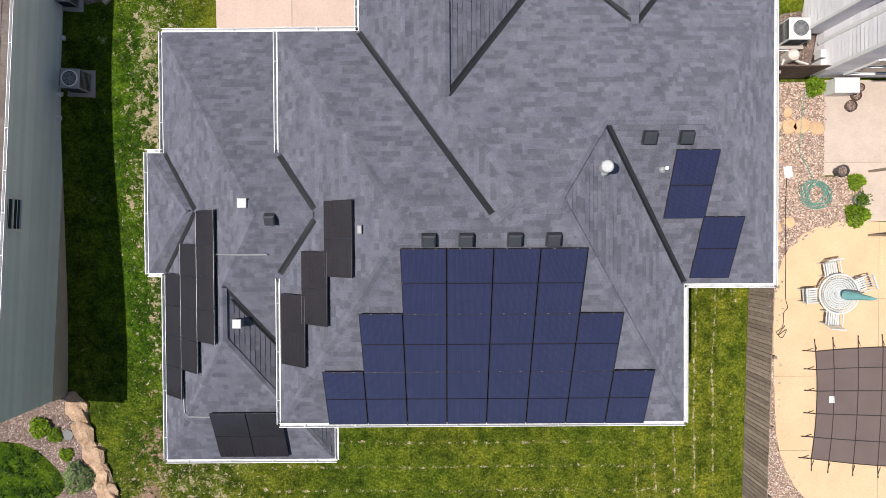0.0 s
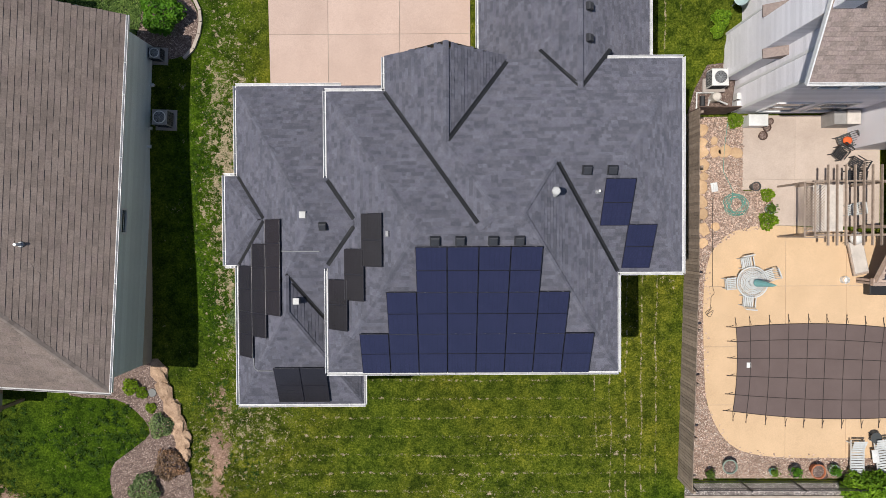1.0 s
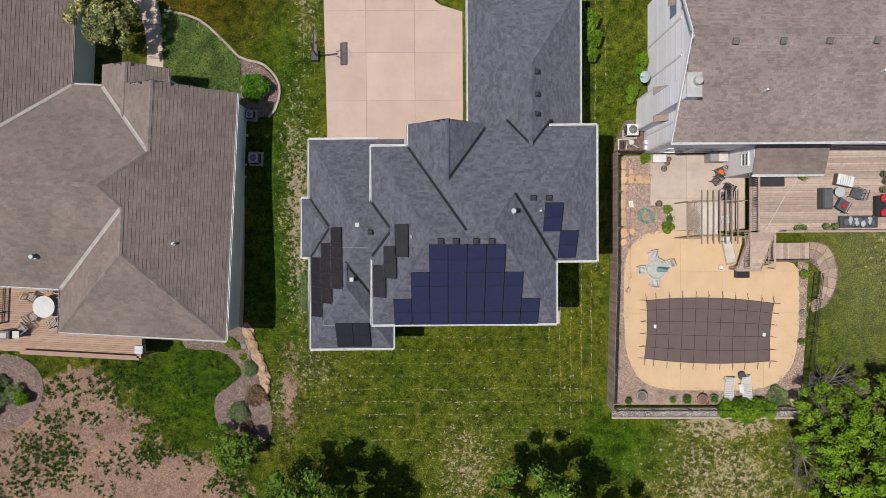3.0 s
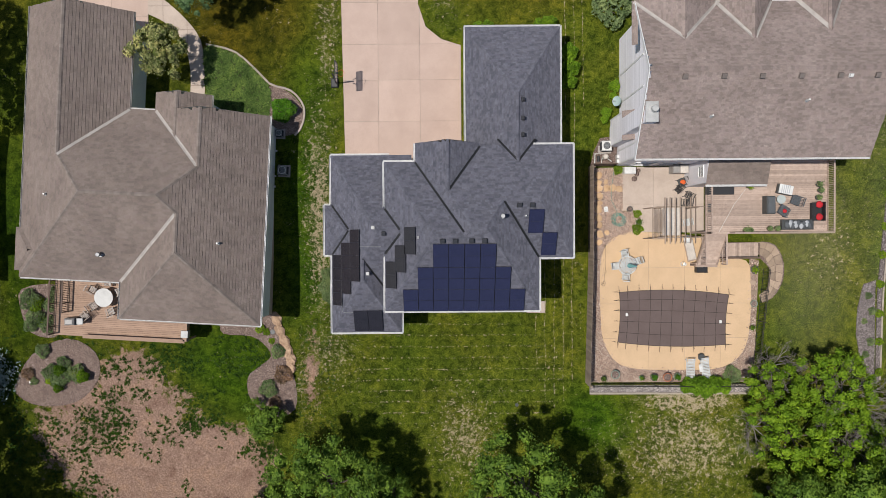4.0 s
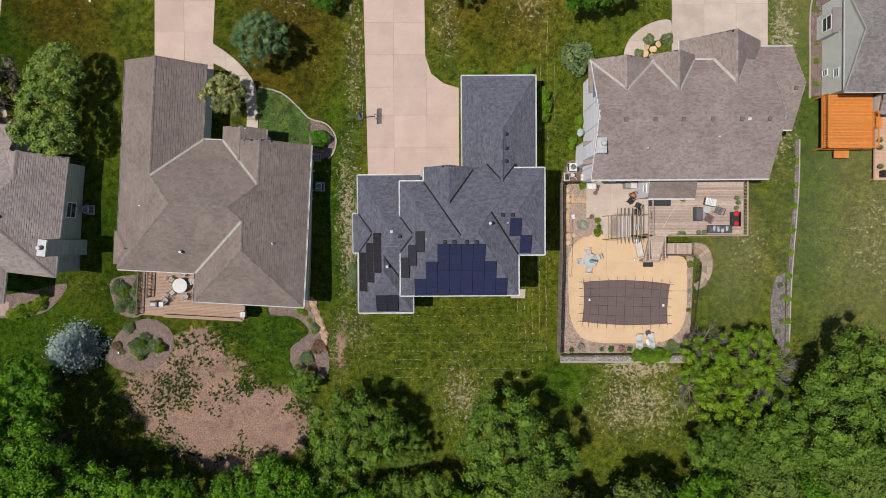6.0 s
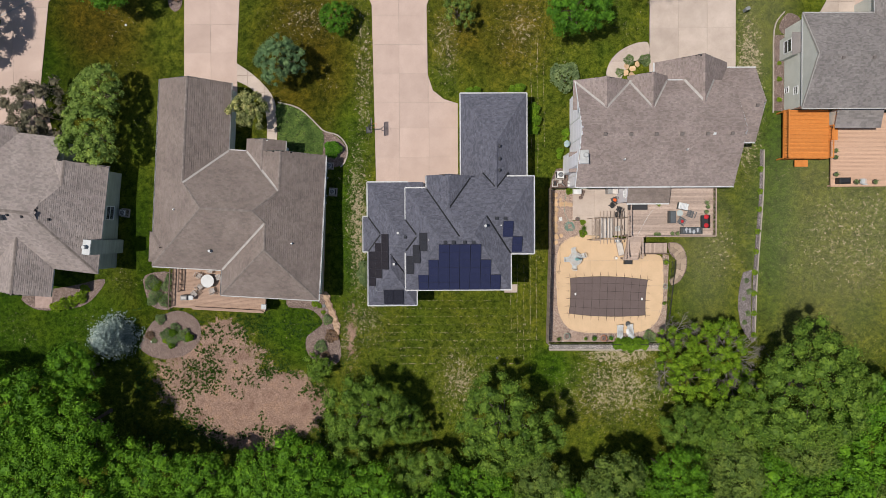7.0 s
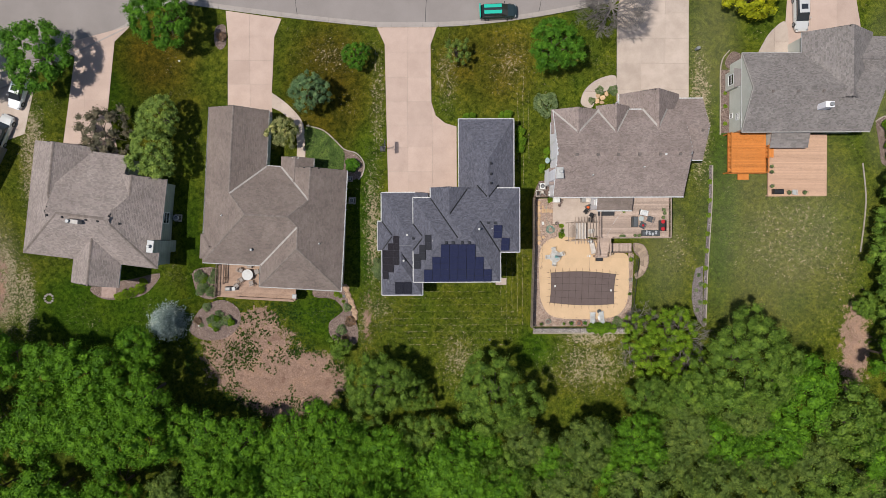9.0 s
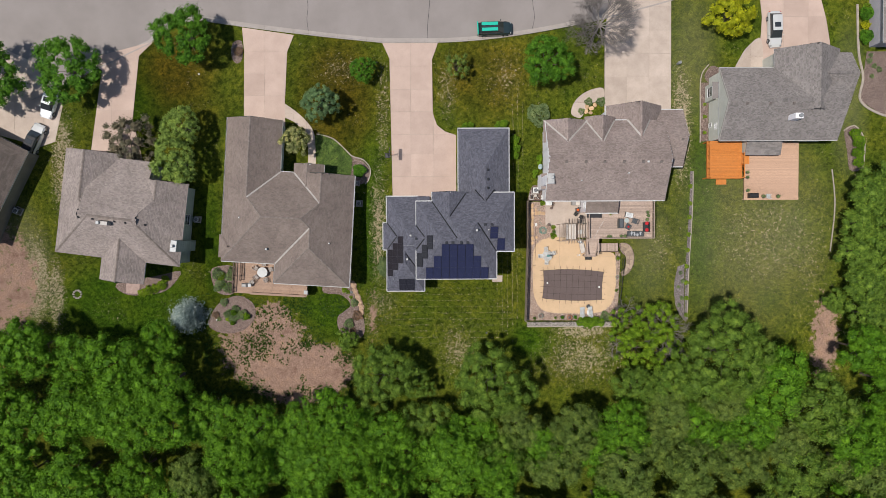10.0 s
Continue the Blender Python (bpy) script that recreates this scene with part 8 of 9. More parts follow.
solo("rope", h.tube(pts, 0.012, 5), BLACK_PLA, "dark loose rope on the pool deck", "rope", origin=(13.4, -3, 0.05))


# ---- air conditioners ----
def air_con(x, y, z, s, h, body, label, turn=0.0):
    a = thing("air_conditioner", (x, y, z), label, "air conditioner")
    part("pad", Shape().box((x, y, z + 0.03), (s + 0.25, s + 0.25, 0.1), turn, 0.01), CURB, a)
    part("cabinet", Shape().box((x, y, z + 0.08 + h / 2), (s, s, h), turn, 0.03), body, a)
    part("fan_ring", Shape().disc((x, y), s * 0.42, z + 0.08 + h, z + 0.12 + h, 24, 0.01, s * 0.36), WHITE_PLA, a)
    part("grille", Shape().disc((x, y), s * 0.37, z + 0.075 + h, z + 0.088 + h, 24), DARK_MET, a)
    for k in range(1, 6):
        r = s * 0.06 * k
        part("grille_ring", Shape().disc((x, y), r + 0.008, z + 0.094 + h, z + 0.106 + h, 20, 0.002, r - 0.008), PALE_MET, a)
    for k in range(4):
        part("grille_bar", Shape().box((x, y, z + 0.092 + h), (s * 0.74, 0.016, 0.01), 45 * k), PALE_MET, a)
    part("fan_hub", Shape().disc((x, y), s * 0.07, z + 0.09 + h, z + 0.115 + h, 14), PALE_MET, a)
    for k in range(4):
        an = math.pi / 2 * k + radians(turn)
        lv = Shape()
        for i in range(9):
            lv.box((x + (s / 2 + 0.005) * math.cos(an), y + (s / 2 + 0.005) * math.sin(an), z + 0.15 + i * h / 9.5), (0.012, s * 0.86, h / 22), math.degrees(an))
        part("louvre_side", lv, DARK_MET, a)
    return a


air_con(13.3, 6.25, ground_z(13.3, 6.3), 0.75, 0.75, WHITE_PLA, "white boxy air conditioner with round fan grille")
air_con(-11.2, 4.5, ground_z(-11.2, 4.5), 0.66, 0.7, GREYTAUPE, "grey air conditioner in the narrow side yard", -3)
air_con(-11.45, 7.3, ground_z(-11.4, 7.3), 0.5, 0.5, GREYTAUPE, "small grey condenser by the house corner", -3)
air_con(-33.6, 2.4, ground_z(-33.6, 2.4), 0.7, 0.7, GREYTAUPE, "grey air conditioner beside the green wall", -7)
air_con(-58.2, 3.7, ground_z(-58, 3.7), 0.8, 0.8, PALE_MET, "air conditioner in the shade of the far house", -27)
solo("soil_bed", draped([(12.3, 4.9), (14.25, 4.9), (14.25, 7.2), (13.7, 7.0), (12.9, 6.9), (12.5, 5.9)], 0.05, 0.12), MULCH, "bare brown soil by the pool plumbing", "planting bed", kind="structure")
pump = thing("pool_pump", (13.0, 5.35, 0.5), "white pool plumbing with filter and pump", "pool pump")
gz = ground_z(13.0, 5.3)
for p in ([(12.6, 5.0, gz + 0.2), (12.6, 5.75, gz + 0.25), (13.3, 5.75, gz + 0.3), (13.6, 5.5, gz + 0.5)], [(12.6, 5.0, gz + 0.2), (13.1, 5.0, gz + 0.2), (13.1, 5.4, gz + 0.45)], [(13.1, 5.4, gz + 0.3), (13.55, 5.35, gz + 0.4), (13.7, 5.1, gz + 0.9)]):
    part("pipe", Shape().tube(p, 0.04, 8), WHITE_PLA, pump)
part("pump_motor", Shape().tube([(12.85, 5.15, gz + 0.25), (12.85, 5.6, gz + 0.25)], 0.12, 12), BLACK_PLA, pump)
part("filter_tank", Shape().disc((13.35, 5.5), 0.2, gz, gz + 0.75, 18, 0.08), CREAM_TOP, pump)
for yy in (5.1, 5.45):
    part("meter_box", Shape().box((14.19, yy, gz + 0.8), (0.18, 0.28, 0.4), 0, 0.02), WHITE_PLA, RIGHT, "white utility meter box")
DISH_TEAL = plain("pale_teal_dish_paint", (0.36, 0.47, 0.47), 0.5)
dish = thing("satellite_dish", (13.85, 9.4, ground_z(13.85, 9.4)), "pale teal satellite dish on a short pole", "satellite dish")
dz = ground_z(13.85, 9.4)
part("pole", Shape().tube([(13.85, 9.4, dz - 0.1), (13.85, 9.4, dz + 1.0)], 0.03, 8), PALE_MET, dish)
dv, df = [], []
for k in range(5):
    for i in range(20):
        a, r = 2 * math.pi * i / 20, 0.33 * k / 4
        v = Vector((r * math.cos(a), r * 1.15 * math.sin(a), 0.6 * r * r)) if k else Vector((0.001 * math.cos(a), 0.001 * math.sin(a), 0))
        dv.append(Matrix.Translation((13.8, 9.4, dz + 1.1)) @ Matrix.Rotation(radians(-35), 4, "Y") @ v)
for k in range(4):
    df += [(k * 20 + i, k * 20 + (i + 1) % 20, (k + 1) * 20 + (i + 1) % 20, (k + 1) * 20 + i) for i in range(20)]
part("reflector", Shape().add(dv, df), DISH_TEAL, dish, smooth=True)
part("arm", Shape().tube([(13.8, 9.4, dz + 1.05), (13.4, 9.4, dz + 1.3)], 0.02, 6), PALE_MET, dish)

# ---- deck furniture ----
tr = thing("storage_bench", (20.85, 2.65, 3.3), "dark grey storage bench on the deck", "storage box")
part("body", Shape().box((20.85, 2.65, 3.52), (1.9, 0.62, 0.44), 0, 0.02), CHAR_POT, tr)
part("lid", Shape().box((20.85, 2.65, 3.77), (1.95, 0.67, 0.06), 0, 0.02), DARK_MET, tr)
solo("door_mat", Shape().box((20.2, 1.41, 3.315), (0.3, 0.62, 0.02), 0, 0.005), CHAR_POT, "small dark mat at the deck edge", "mat", origin=(20.2, 1.41, 3.3))
SLATE_F = plain("slate_grey_fabric", (0.11, 0.12, 0.13), 0.9)
RED_F = plain("red_cushion_cloth", (0.55, 0.02, 0.03), 0.9)
so = thing("outdoor_sofa", (24.45, 1.55, 3.3), "slate grey wicker loveseat on the deck", "sofa")
part("base", Shape().box((24.45, 1.55, 3.5), (0.75, 1.3, 0.4), 0, 0.03), CHAR_POT, so)
part("seat_cushion", Shape().box((24.52, 1.55, 3.75), (0.58, 1.2, 0.12), 0, 0.04), SLATE_F, so)
part("backrest", Shape().box((24.12, 1.55, 3.8), (0.12, 1.3, 0.45), 0, 0.03), CHAR_POT, so)
s2 = thing("outdoor_sofa", (27.85, 1.05, 3.3), "dark slatted loveseat with two red cushions", "sofa")
for i in range(7):
    part("slat", Shape().box((27.85, 0.45 + 0.2 * i, 3.72), (0.7, 0.13, 0.03)), BLACK_PLA, s2)
part("base", Shape().box((27.85, 1.05, 3.5), (0.65, 1.3, 0.36), 0, 0.02), DARK_MET, s2)
part("backrest", Shape().box((28.22, 1.05, 3.85), (0.06, 1.35, 0.5)), BLACK_PLA, s2)
for yy in (1.55, 0.66):
    solo("cushion", Shape().lump((27.95, yy, 3.82), (0.26, 0.26, 0.1), random.Random(3), 0.06, 10, 6), RED_F, "red square cushion on the loveseat", "cushion", "red cushions", smooth=True, origin=(27.95, yy, 3.74))
round_table(25.22, 1.95, 3.3, 0.32, 0.5, plain("pale_glass_top", (0.5, 0.55, 0.53), 0.15), "small pale round table on the deck")
chair(26.3, 1.85, 3.3, 160, SLATE_F, "grey cushioned armchair on the deck", 0.65)
chair(25.4, 1.15, 3.3, 60, SLATE_F, "grey cushioned armchair with a red pillow", 0.7)
solo("cushion", Shape().lump((25.45, 1.1, 3.82), (0.16, 0.16, 0.08), random.Random(3), 0.06, 10, 6), RED_F, "small red cushion on the armchair", "cushion", smooth=True, origin=(25.45, 1.1, 3.74))
lc = thing("lounge_chair", (25.6, 2.65, 3.3), "lounge chair with a white throw on the deck", "chair")
part("frame", Shape().box((25.6, 2.65, 3.5), (1.1, 0.7, 0.3), -12, 0.03), CHAR_POT, lc)
part("throw", Shape().box((25.62, 2.66, 3.69), (1.0, 0.66, 0.07), -12, 0.03), WHITE_PLA, lc, "white throw")
for k in range(5):
    part("fold", Shape().box((25.3 + 0.14 * k, 2.68, 3.735), (0.05, 0.6, 0.02), -12, 0.008), TOWEL, lc)
rug = thing("lounger_pair", (26.6, 0.08, 3.3), "dark loungers with crumpled grey throws along the rail", "sun lounger")
part("frame", Shape().box((26.5, 0.12, 3.5), (2.3, 0.75, 0.3), 0, 0.03), CHAR_POT, rug)
for k in range(9):
    part("throw_fold", Shape().lump((25.7 + 0.2 * k, 0.12 + 0.08 * math.sin(k * 2.1), 3.7), (0.22, 0.26, 0.07), random.Random(k), 0.25, 8, 5), TOWEL if k % 2 else SLATE_F, rug, smooth=True)
cb = Shape().tube([(20.9, -0.4, 3.34), (22.0, 1.6, 3.33), (22.9, 2.8, 3.34)], 0.012, 5)
solo("cable", cb, WHITE_PLA, "white extension cable across the deck", "cable", origin=(22, 1.2, 3.3))

# ---- left deck ----
LD = deck("deck", -28.0, -17.95, -9.4, -4.9, 1.9, "x", WOOD_TAN, "tan composite deck behind the brown house", rot=-3.45, edge_mat=WOOD_TAN)
railing(LD, [(-27.95, -5.3), (-27.95, -9.3)], 1.9, DARK_WOOD, 0.9)
railing(LD, [(-27.0, -5.2), (-27.0, -7.6)], 1.9, DARK_WOOD, 0.9)
for a, b in (((-25.6, -9.35), (-18.0, -9.35)), ((-18.0, -9.35), (-18.0, -8.0))):
    part("bench_rail", Shape().beam((*a, 2.3), (*b, 2.3), 0.28, 0.05), WOOD_TAN, LD)
    part("bench_skirt", Shape().beam((*a, 2.1), (*b, 2.1), 0.06, 0.35), WOOD_TAN, LD)
TX, TY = -24.35, -4.9
round_table(TX, TY, 1.9, 0.70, 0.74, DULL_WHITE, "white round patio table on the tan deck")
for a in (20, 80, 150, 215, 290):
    chair(TX + 1.12 * math.cos(radians(a)), TY + 1.12 * math.sin(radians(a)), 1.9, a + 180, BROWN_POT, "dark brown patio chair round the white table", 0.52, "chairs round the white table")
GR = thing("gas_grill", (-26.8, -6.65, 1.9), "gas grill with pale lid on the deck", "grill")
part("cart", Shape().box((-26.8, -6.65, 2.3), (0.75, 0.55, 0.75), 0, 0.02), CHAR_POT, GR)
part("lid", Shape().box((-26.8, -6.65, 2.8), (0.7, 0.5, 0.3), 0, 0.1), GREYTAUPE, GR)
part("side_shelf", Shape().box((-26.15, -6.65, 2.62), (0.45, 0.45, 0.04)), PALE_MET, GR)
chair(-25.9, -6.3, 1.9, 220, BROWN_POT, "dark brown patio chair by the grill", 0.55)
gb2 = thing("storage_bench", (-18.6, -7.75, 1.9), "pale storage bench at the deck corner", "storage box")
part("body", Shape().box((-18.5, -7.7, 2.15), (0.5, 0.5, 0.45), -3, 0.02), GREYTAUPE, gb2)
part("lid", Shape().box((-18.5, -7.7, 2.4), (0.54, 0.54, 0.05), -3, 0.02), PALE_MET, gb2, "grey lid")

# ---- far decks ----
OD = deck("deck", 36.45, 41.2, 7.6, 12.7, 2.9, "x", WOOD_ORANGE, "bright orange stained wooden deck", down=0.4)
railing(OD, [(36.5, 12.6), (36.5, 7.65), (41.15, 7.65), (41.15, 11.0)], 2.9, WOOD_ORANGE, 0.9, 0.16)
part("wall_foot", Shape().box((38.7, 7.2, 2.1), (1.4, 0.7, 0.12)), WOOD_ORANGE, OD)
os_ = thing("deck_stairs", (42.4, 10.4, 1.0), "orange stained steps between two decks", "stairs")
for i in range(5):
    part("tread", Shape().box((41.4 + 0.26 * i, 10.3, 2.75 - 0.16 * i), (0.27, 1.3, 0.05)), WOOD_ORANGE, os_)
deck("deck", 42.0, 49.45, 4.75, 12.6, 2.0, "x", WOOD_PALE, "pale composite lower deck", down=0.3)
for p in ((42.25, 8.5), (42.25, 7.8), (42.3, 6.0)):
    pot(*p, 2.0, 0.22, 0.35, CHAR_POT, "dark planter on the pale deck", LEAF_GREYISH)
cg = thing("covered_grill", (43.0, 5.3, 2.0), "grill under a dark cover on the pale deck", "grill")
part("cover", Shape().box((43.0, 5.3, 2.45), (1.2, 0.65, 0.9), 0, 0.12), BLACK_PLA, cg)
chair(45.1, 5.25, 2.0, 90, CAST, "white slatted chair on the pale deck", 0.55)
for x in (44.9, 46.9):
    pot(x - 0.4, 5.2, 2.0, 0.26, 0.3, BROWN_POT, "brown tub on the pale deck", LEAF_GREYISH)
lean2 = Roof(3.9, [[("S", 10.65, 0.3), ("W", 41.15, LIM), ("E", 45.95, LIM), ("N", 14.0, LIM)]])
dk, tb = roof_parts(FARR, lean2, SHINGLE_ASH, 0.22, 0.6, 0.02)
lo = part("porch_roof", dk, DECKING_DARK, FARR, "ash-grey shingled porch roof")
ps = Shape()
for t in tb:
    tab_shape(ps, t)
part("shingles", ps, SHINGLE_ASH, lo, kind="stuff")
part("porch_wall", Shape().box((43.5, 11.8, 2.4), (4.2, 1.6, 2.9)), SAGE_SIDING, FARR)

# ---- front yard ----
HP = thing("basketball_hoop", (-7.2, 11.1, FZ), "portable basketball hoop with backboard over the driveway", "basketball hoop")
part("base", Shape().box((-7.3, 11.1, FZ + 0.1), (0.55, 0.7, 0.2), 0, 0.06), BLACK_PLA, HP)
part("pole", Shape().beam((-7.15, 11.1, FZ + 0.15), (-7.0, 11.1, FZ + 2.9), 0.1, 0.1), DARK_MET, HP)
for dy in (-0.14, 0.14):
    part("arm", Shape().beam((-7.0, 11.1 + dy, FZ + 2.8), (-6.7, 11.1 + dy * 2, FZ + 3.1), 0.05, 0.05), DARK_MET, HP)
bb = Shape()
for a, b in (((-6.68, 10.4, FZ + 2.75), (-6.68, 11.8, FZ + 2.75)), ((-6.68, 10.4, FZ + 3.75), (-6.68, 11.8, FZ + 3.75)), ((-6.68, 10.4, FZ + 2.75), (-6.68, 10.4, FZ + 3.75)), ((-6.68, 11.8, FZ + 2.75), (-6.68, 11.8, FZ + 3.75))):
    bb.beam(a, b, 0.06, 0.06)
bd = part("backboard", bb, DARK_MET, HP)
ACRYL, ant, ab = nodes_of("clear_acrylic", 0.1)
ab.inputs["Base Color"].default_value = (0.5, 0.52, 0.53, 1)
ab.inputs["Alpha"].default_value = 0.55
part("board_panel", Shape().box((-6.67, 11.1, FZ + 3.25), (0.02, 1.35, 0.95)), ACRYL, bd)
rim = Shape()
for k in range(18):
    a, b = 2 * math.pi * k / 18, 2 * math.pi * (k + 1) / 18
    rim.beam((-6.37 + 0.23 * math.cos(a), 11.1 + 0.23 * math.sin(a), FZ + 3.05), (-6.37 + 0.23 * math.cos(b), 11.1 + 0.23 * math.sin(b), FZ + 3.05), 0.02, 0.02)
part("rim", rim, ORANGE_C, HP)
part("bracket", Shape().box((-6.62, 11.1, FZ + 3.04), (0.1, 0.14, 0.05)), DARK_MET, HP)


def paint(name, col, metal=0.3):
    m, nt, b = nodes_of(name, 0.25, metal)
    b.inputs["Base Color"].default_value = (*col, 1)
    b.inputs["Coat Weight"].default_value = 0.6
    return m


CAR_WHITE, CAR_SILVER, CAR_DARK = paint("white_car_paint", (0.75, 0.76, 0.78), 0.0), paint("silver_car_paint", (0.62, 0.62, 0.61), 0.2), paint("dark_green_car_paint", (0.03, 0.05, 0.055))
CAR_TEAL = paint("bright_teal_wrap", (0.02, 0.45, 0.33), 0.0)
TYRE = plain("tyre_rubber", (0.02, 0.02, 0.02), 0.9)


def car(x, y, z, turn, body_mat, label, length=4.7, width=1.84, height=1.55, back=0.94, roof_mat=None):
    """A car along its own x axis, nose forward; body and cabin are lofted from sections."""
    c = new("car")
    c.matrix_world = Matrix.Translation((x, y, z)) @ Matrix.Rotation(radians(turn), 4, "Z")
    ORIGIN[c.name] = Vector((0, 0, 0))
    tagged(c, label, "car")
    L, W, H = length, width, height

    def loft(sections, closed_ends=True):
        sh, n = Shape(), None
        vs, fs = [], []
        for (sx, hw, z0, z1, round_) in sections:
            ring = [(-hw, z0), (-hw, z0 + (z1 - z0) * 0.6), (-hw * (1 - round_), z1), (0, z1 + 0.03), (hw * (1 - round_), z1), (hw, z0 + (z1 - z0) * 0.6), (hw, z0)]
            n = len(ring)
            vs += [(sx, py, pz) for py, pz in ring]
        for k in range(len(sections) - 1):
            fs += [(k * n + i, k * n + (i + 1) % n, (k + 1) * n + (i + 1) % n, (k + 1) * n + i) for i in range(n)]
        fs += [tuple(range(n)), tuple(range((len(sections) - 1) * n, len(sections) * n))[::-1]]
        return sh.add(vs, fs)
    hb = H * 0.58
    body = loft([(-L * 0.5, W * 0.40, 0.35, hb * 0.85, 0.15), (-L * 0.46, W * 0.47, 0.28, hb, 0.12), (-L * 0.3, W * 0.5, 0.25, hb * 1.02, 0.1), (0, W * 0.5, 0.25, hb, 0.1), (L * 0.22, W * 0.5, 0.25, hb * 0.98, 0.12), (L * 0.42, W * 0.46, 0.28, hb * 0.85, 0.2), (L * 0.5, W * 0.36, 0.35, hb * 0.68, 0.3)])
    part("body", body, body_mat, c, smooth=False)
    b0 = -L * (0.5 - 0.06 / back)
    glass = loft([(b0, W * 0.42, hb * 0.95, hb * 1.0, 0.1), (b0 + 0.35, W * 0.42, hb * 0.95, H * 0.97, 0.18), (L * 0.08, W * 0.42, hb * 0.95, H * 0.98, 0.18), (L * 0.25, W * 0.43, hb * 0.93, hb * 0.97, 0.1)])
    part("window_glass", glass, GLASS_DARK, c)
    rf = Shape()
    x0, x1, ww = b0 + 0.38, L * 0.07, W * 0.35
    rf.add([(x0, -ww, H * 0.975), (x1, -ww, H * 0.985), (x1, 0, H * 1.015), (x0, 0, H * 1.005), (x1, ww, H * 0.985), (x0, ww, H * 0.975)], [(0, 1, 2, 3), (3, 2, 4, 5)])
    rf.add([(x0, -ww, H * 0.975 - 0.03), (x1, -ww, H * 0.985 - 0.03), (x1, ww, H * 0.985 - 0.03), (x0, ww, H * 0.975 - 0.03)], [(3, 2, 1, 0)])
    part("roof_panel", rf, roof_mat or body_mat, c)
    part("sunroof", Shape().box(((x0 + x1) / 2 + 0.3, 0, H * 1.012), (0.65, ww * 1.3, 0.012)), GLASS_DARK, c)
    for sy in (-1, 1):
        part("mirror", Shape().box((L * 0.17, sy * (W * 0.5 + 0.08), hb * 1.06), (0.12, 0.2, 0.14), 0, 0.04), body_mat, c)
        part("headlight", Shape().box((L * 0.455, sy * W * 0.36, hb * 0.72), (0.16, 0.3, 0.12), 0, 0.03), PALE_MET, c)
        part("tail_light", Shape().box((-L * 0.485, sy * W * 0.4, hb * 0.85), (0.1, 0.2, 0.14), 0, 0.02), RED_F, c)
        for sx in (-0.31, 0.31):
            w = part("wheel", Shape().tube([(sx * L, sy * (W * 0.5 - 0.2), 0.33), (sx * L, sy * (W * 0.5 + 0.01), 0.33)], 0.33, 18), TYRE, c)
            part("rim", Shape().tube([(sx * L, sy * (W * 0.5 - 0.05), 0.33), (sx * L, sy * (W * 0.5 + 0.02), 0.33)], 0.21, 14), PALE_MET, w)
    return c


gcar = car(7.6, 28.3, FZ + 0.03, 2, CAR_DARK, "dark van with bright teal roof stripes parked at the kerb", 4.7, 1.85, 1.7, 1.2)
part("stripe", Shape().box((-0.75, 0.38, 1.745), (2.2, 0.42, 0.01)), CAR_TEAL, gcar, "bright teal stripe")
part("stripe", Shape().box((-0.75, -0.38, 1.745), (2.2, 0.42, 0.01)), CAR_TEAL, gcar, "bright teal stripe")
part("tailgate", Shape().box((-2.34, 0, 0.95), (0.16, 1.75, 0.9), 0, 0.05), CAR_TEAL, gcar, "teal tailgate")
car(46.1, 28.1, FZ + 0.05, -88, CAR_SILVER, "silver saloon car parked in the driveway", 4.9, 1.84, 1.45)
car(-53.3, 18.4, FZ + 0.05, 252, CAR_WHITE, "white hatchback parked under the tree", 4.3, 1.8, 1.5, 1.1)
car(-55.5, 13.4, FZ + 0.05, 66, CAR_SILVER, "silver hatchback parked beside the house", 4.6, 1.82, 1.5, 1.1, DARK_MET)
ub = thing("utility_box", (33.0, 23.6, FZ), "grey utility pedestal in the grass", "utility box")
part("cabinet", Shape().box((33.0, 23.6, FZ + 0.4), (0.4, 0.3, 0.8), 20, 0.04), PALE_MET, ub)
part("cap", Shape().box((33.0, 23.6, FZ + 0.82), (0.46, 0.36, 0.06), 20, 0.02), PALE_MET, ub)
for x, y, nm in ((-33.1, 22.4, "white cleanout cap in the lawn"), (-31.5, -11.7, "white cleanout cap in the lawn")):
    z = ground_z(x, y)
    solo("cleanout_cap", Shape().disc((x, y), 0.11, z - 0.05, z + 0.12, 14, 0.02), WHITE_PLA, nm, "pipe cap", origin=(x, y, z))
for x, y in ((-12.55, -7.9), (-12.2, -9.05)):
    z = ground_z(x, y) + 0.035
    solo("drain_cover", Shape().disc((x, y), 0.2, z - 0.05, z + 0.04, 20, 0.01), CHAR_POT, "round grey drain cover in the mulch", "drain cover", "drain covers", origin=(x, y, z))
x, y = 6.5, -13.8
solo("valve_box", Shape().disc((x, y), 0.14, ground_z(x, y) - 0.1, ground_z(x, y) + 0.03, 16, 0.01), CHAR_POT, "small dark valve cover in the lawn", "valve cover", origin=(x, y, ground_z(x, y)))
x, y = -51.0, -8.0
rg = thing("fire_ring", (x, y, ground_z(x, y)), "small ring of garden stones in the grass", "fire ring")
for k in range(10):
    a = 0.628 * k
    part("stone", Shape().lump((x + 0.55 * math.cos(a), y + 0.55 * math.sin(a), ground_z(x, y) + 0.08), (0.17, 0.14, 0.12), rs, 0.2, 7, 4), STONE_GREY, rg)
fpd = Shape().box((8.0, -6.1, ground_z(8.0, -6.1) + 0.03), (1.4, 0.9, 0.12), 0, 0.02)
solo("concrete_pad", fpd, CONCRETE_OLD, "small pale concrete pad at the back wall", "concrete pad", kind="structure", origin=(8.0, -6.1, 0))


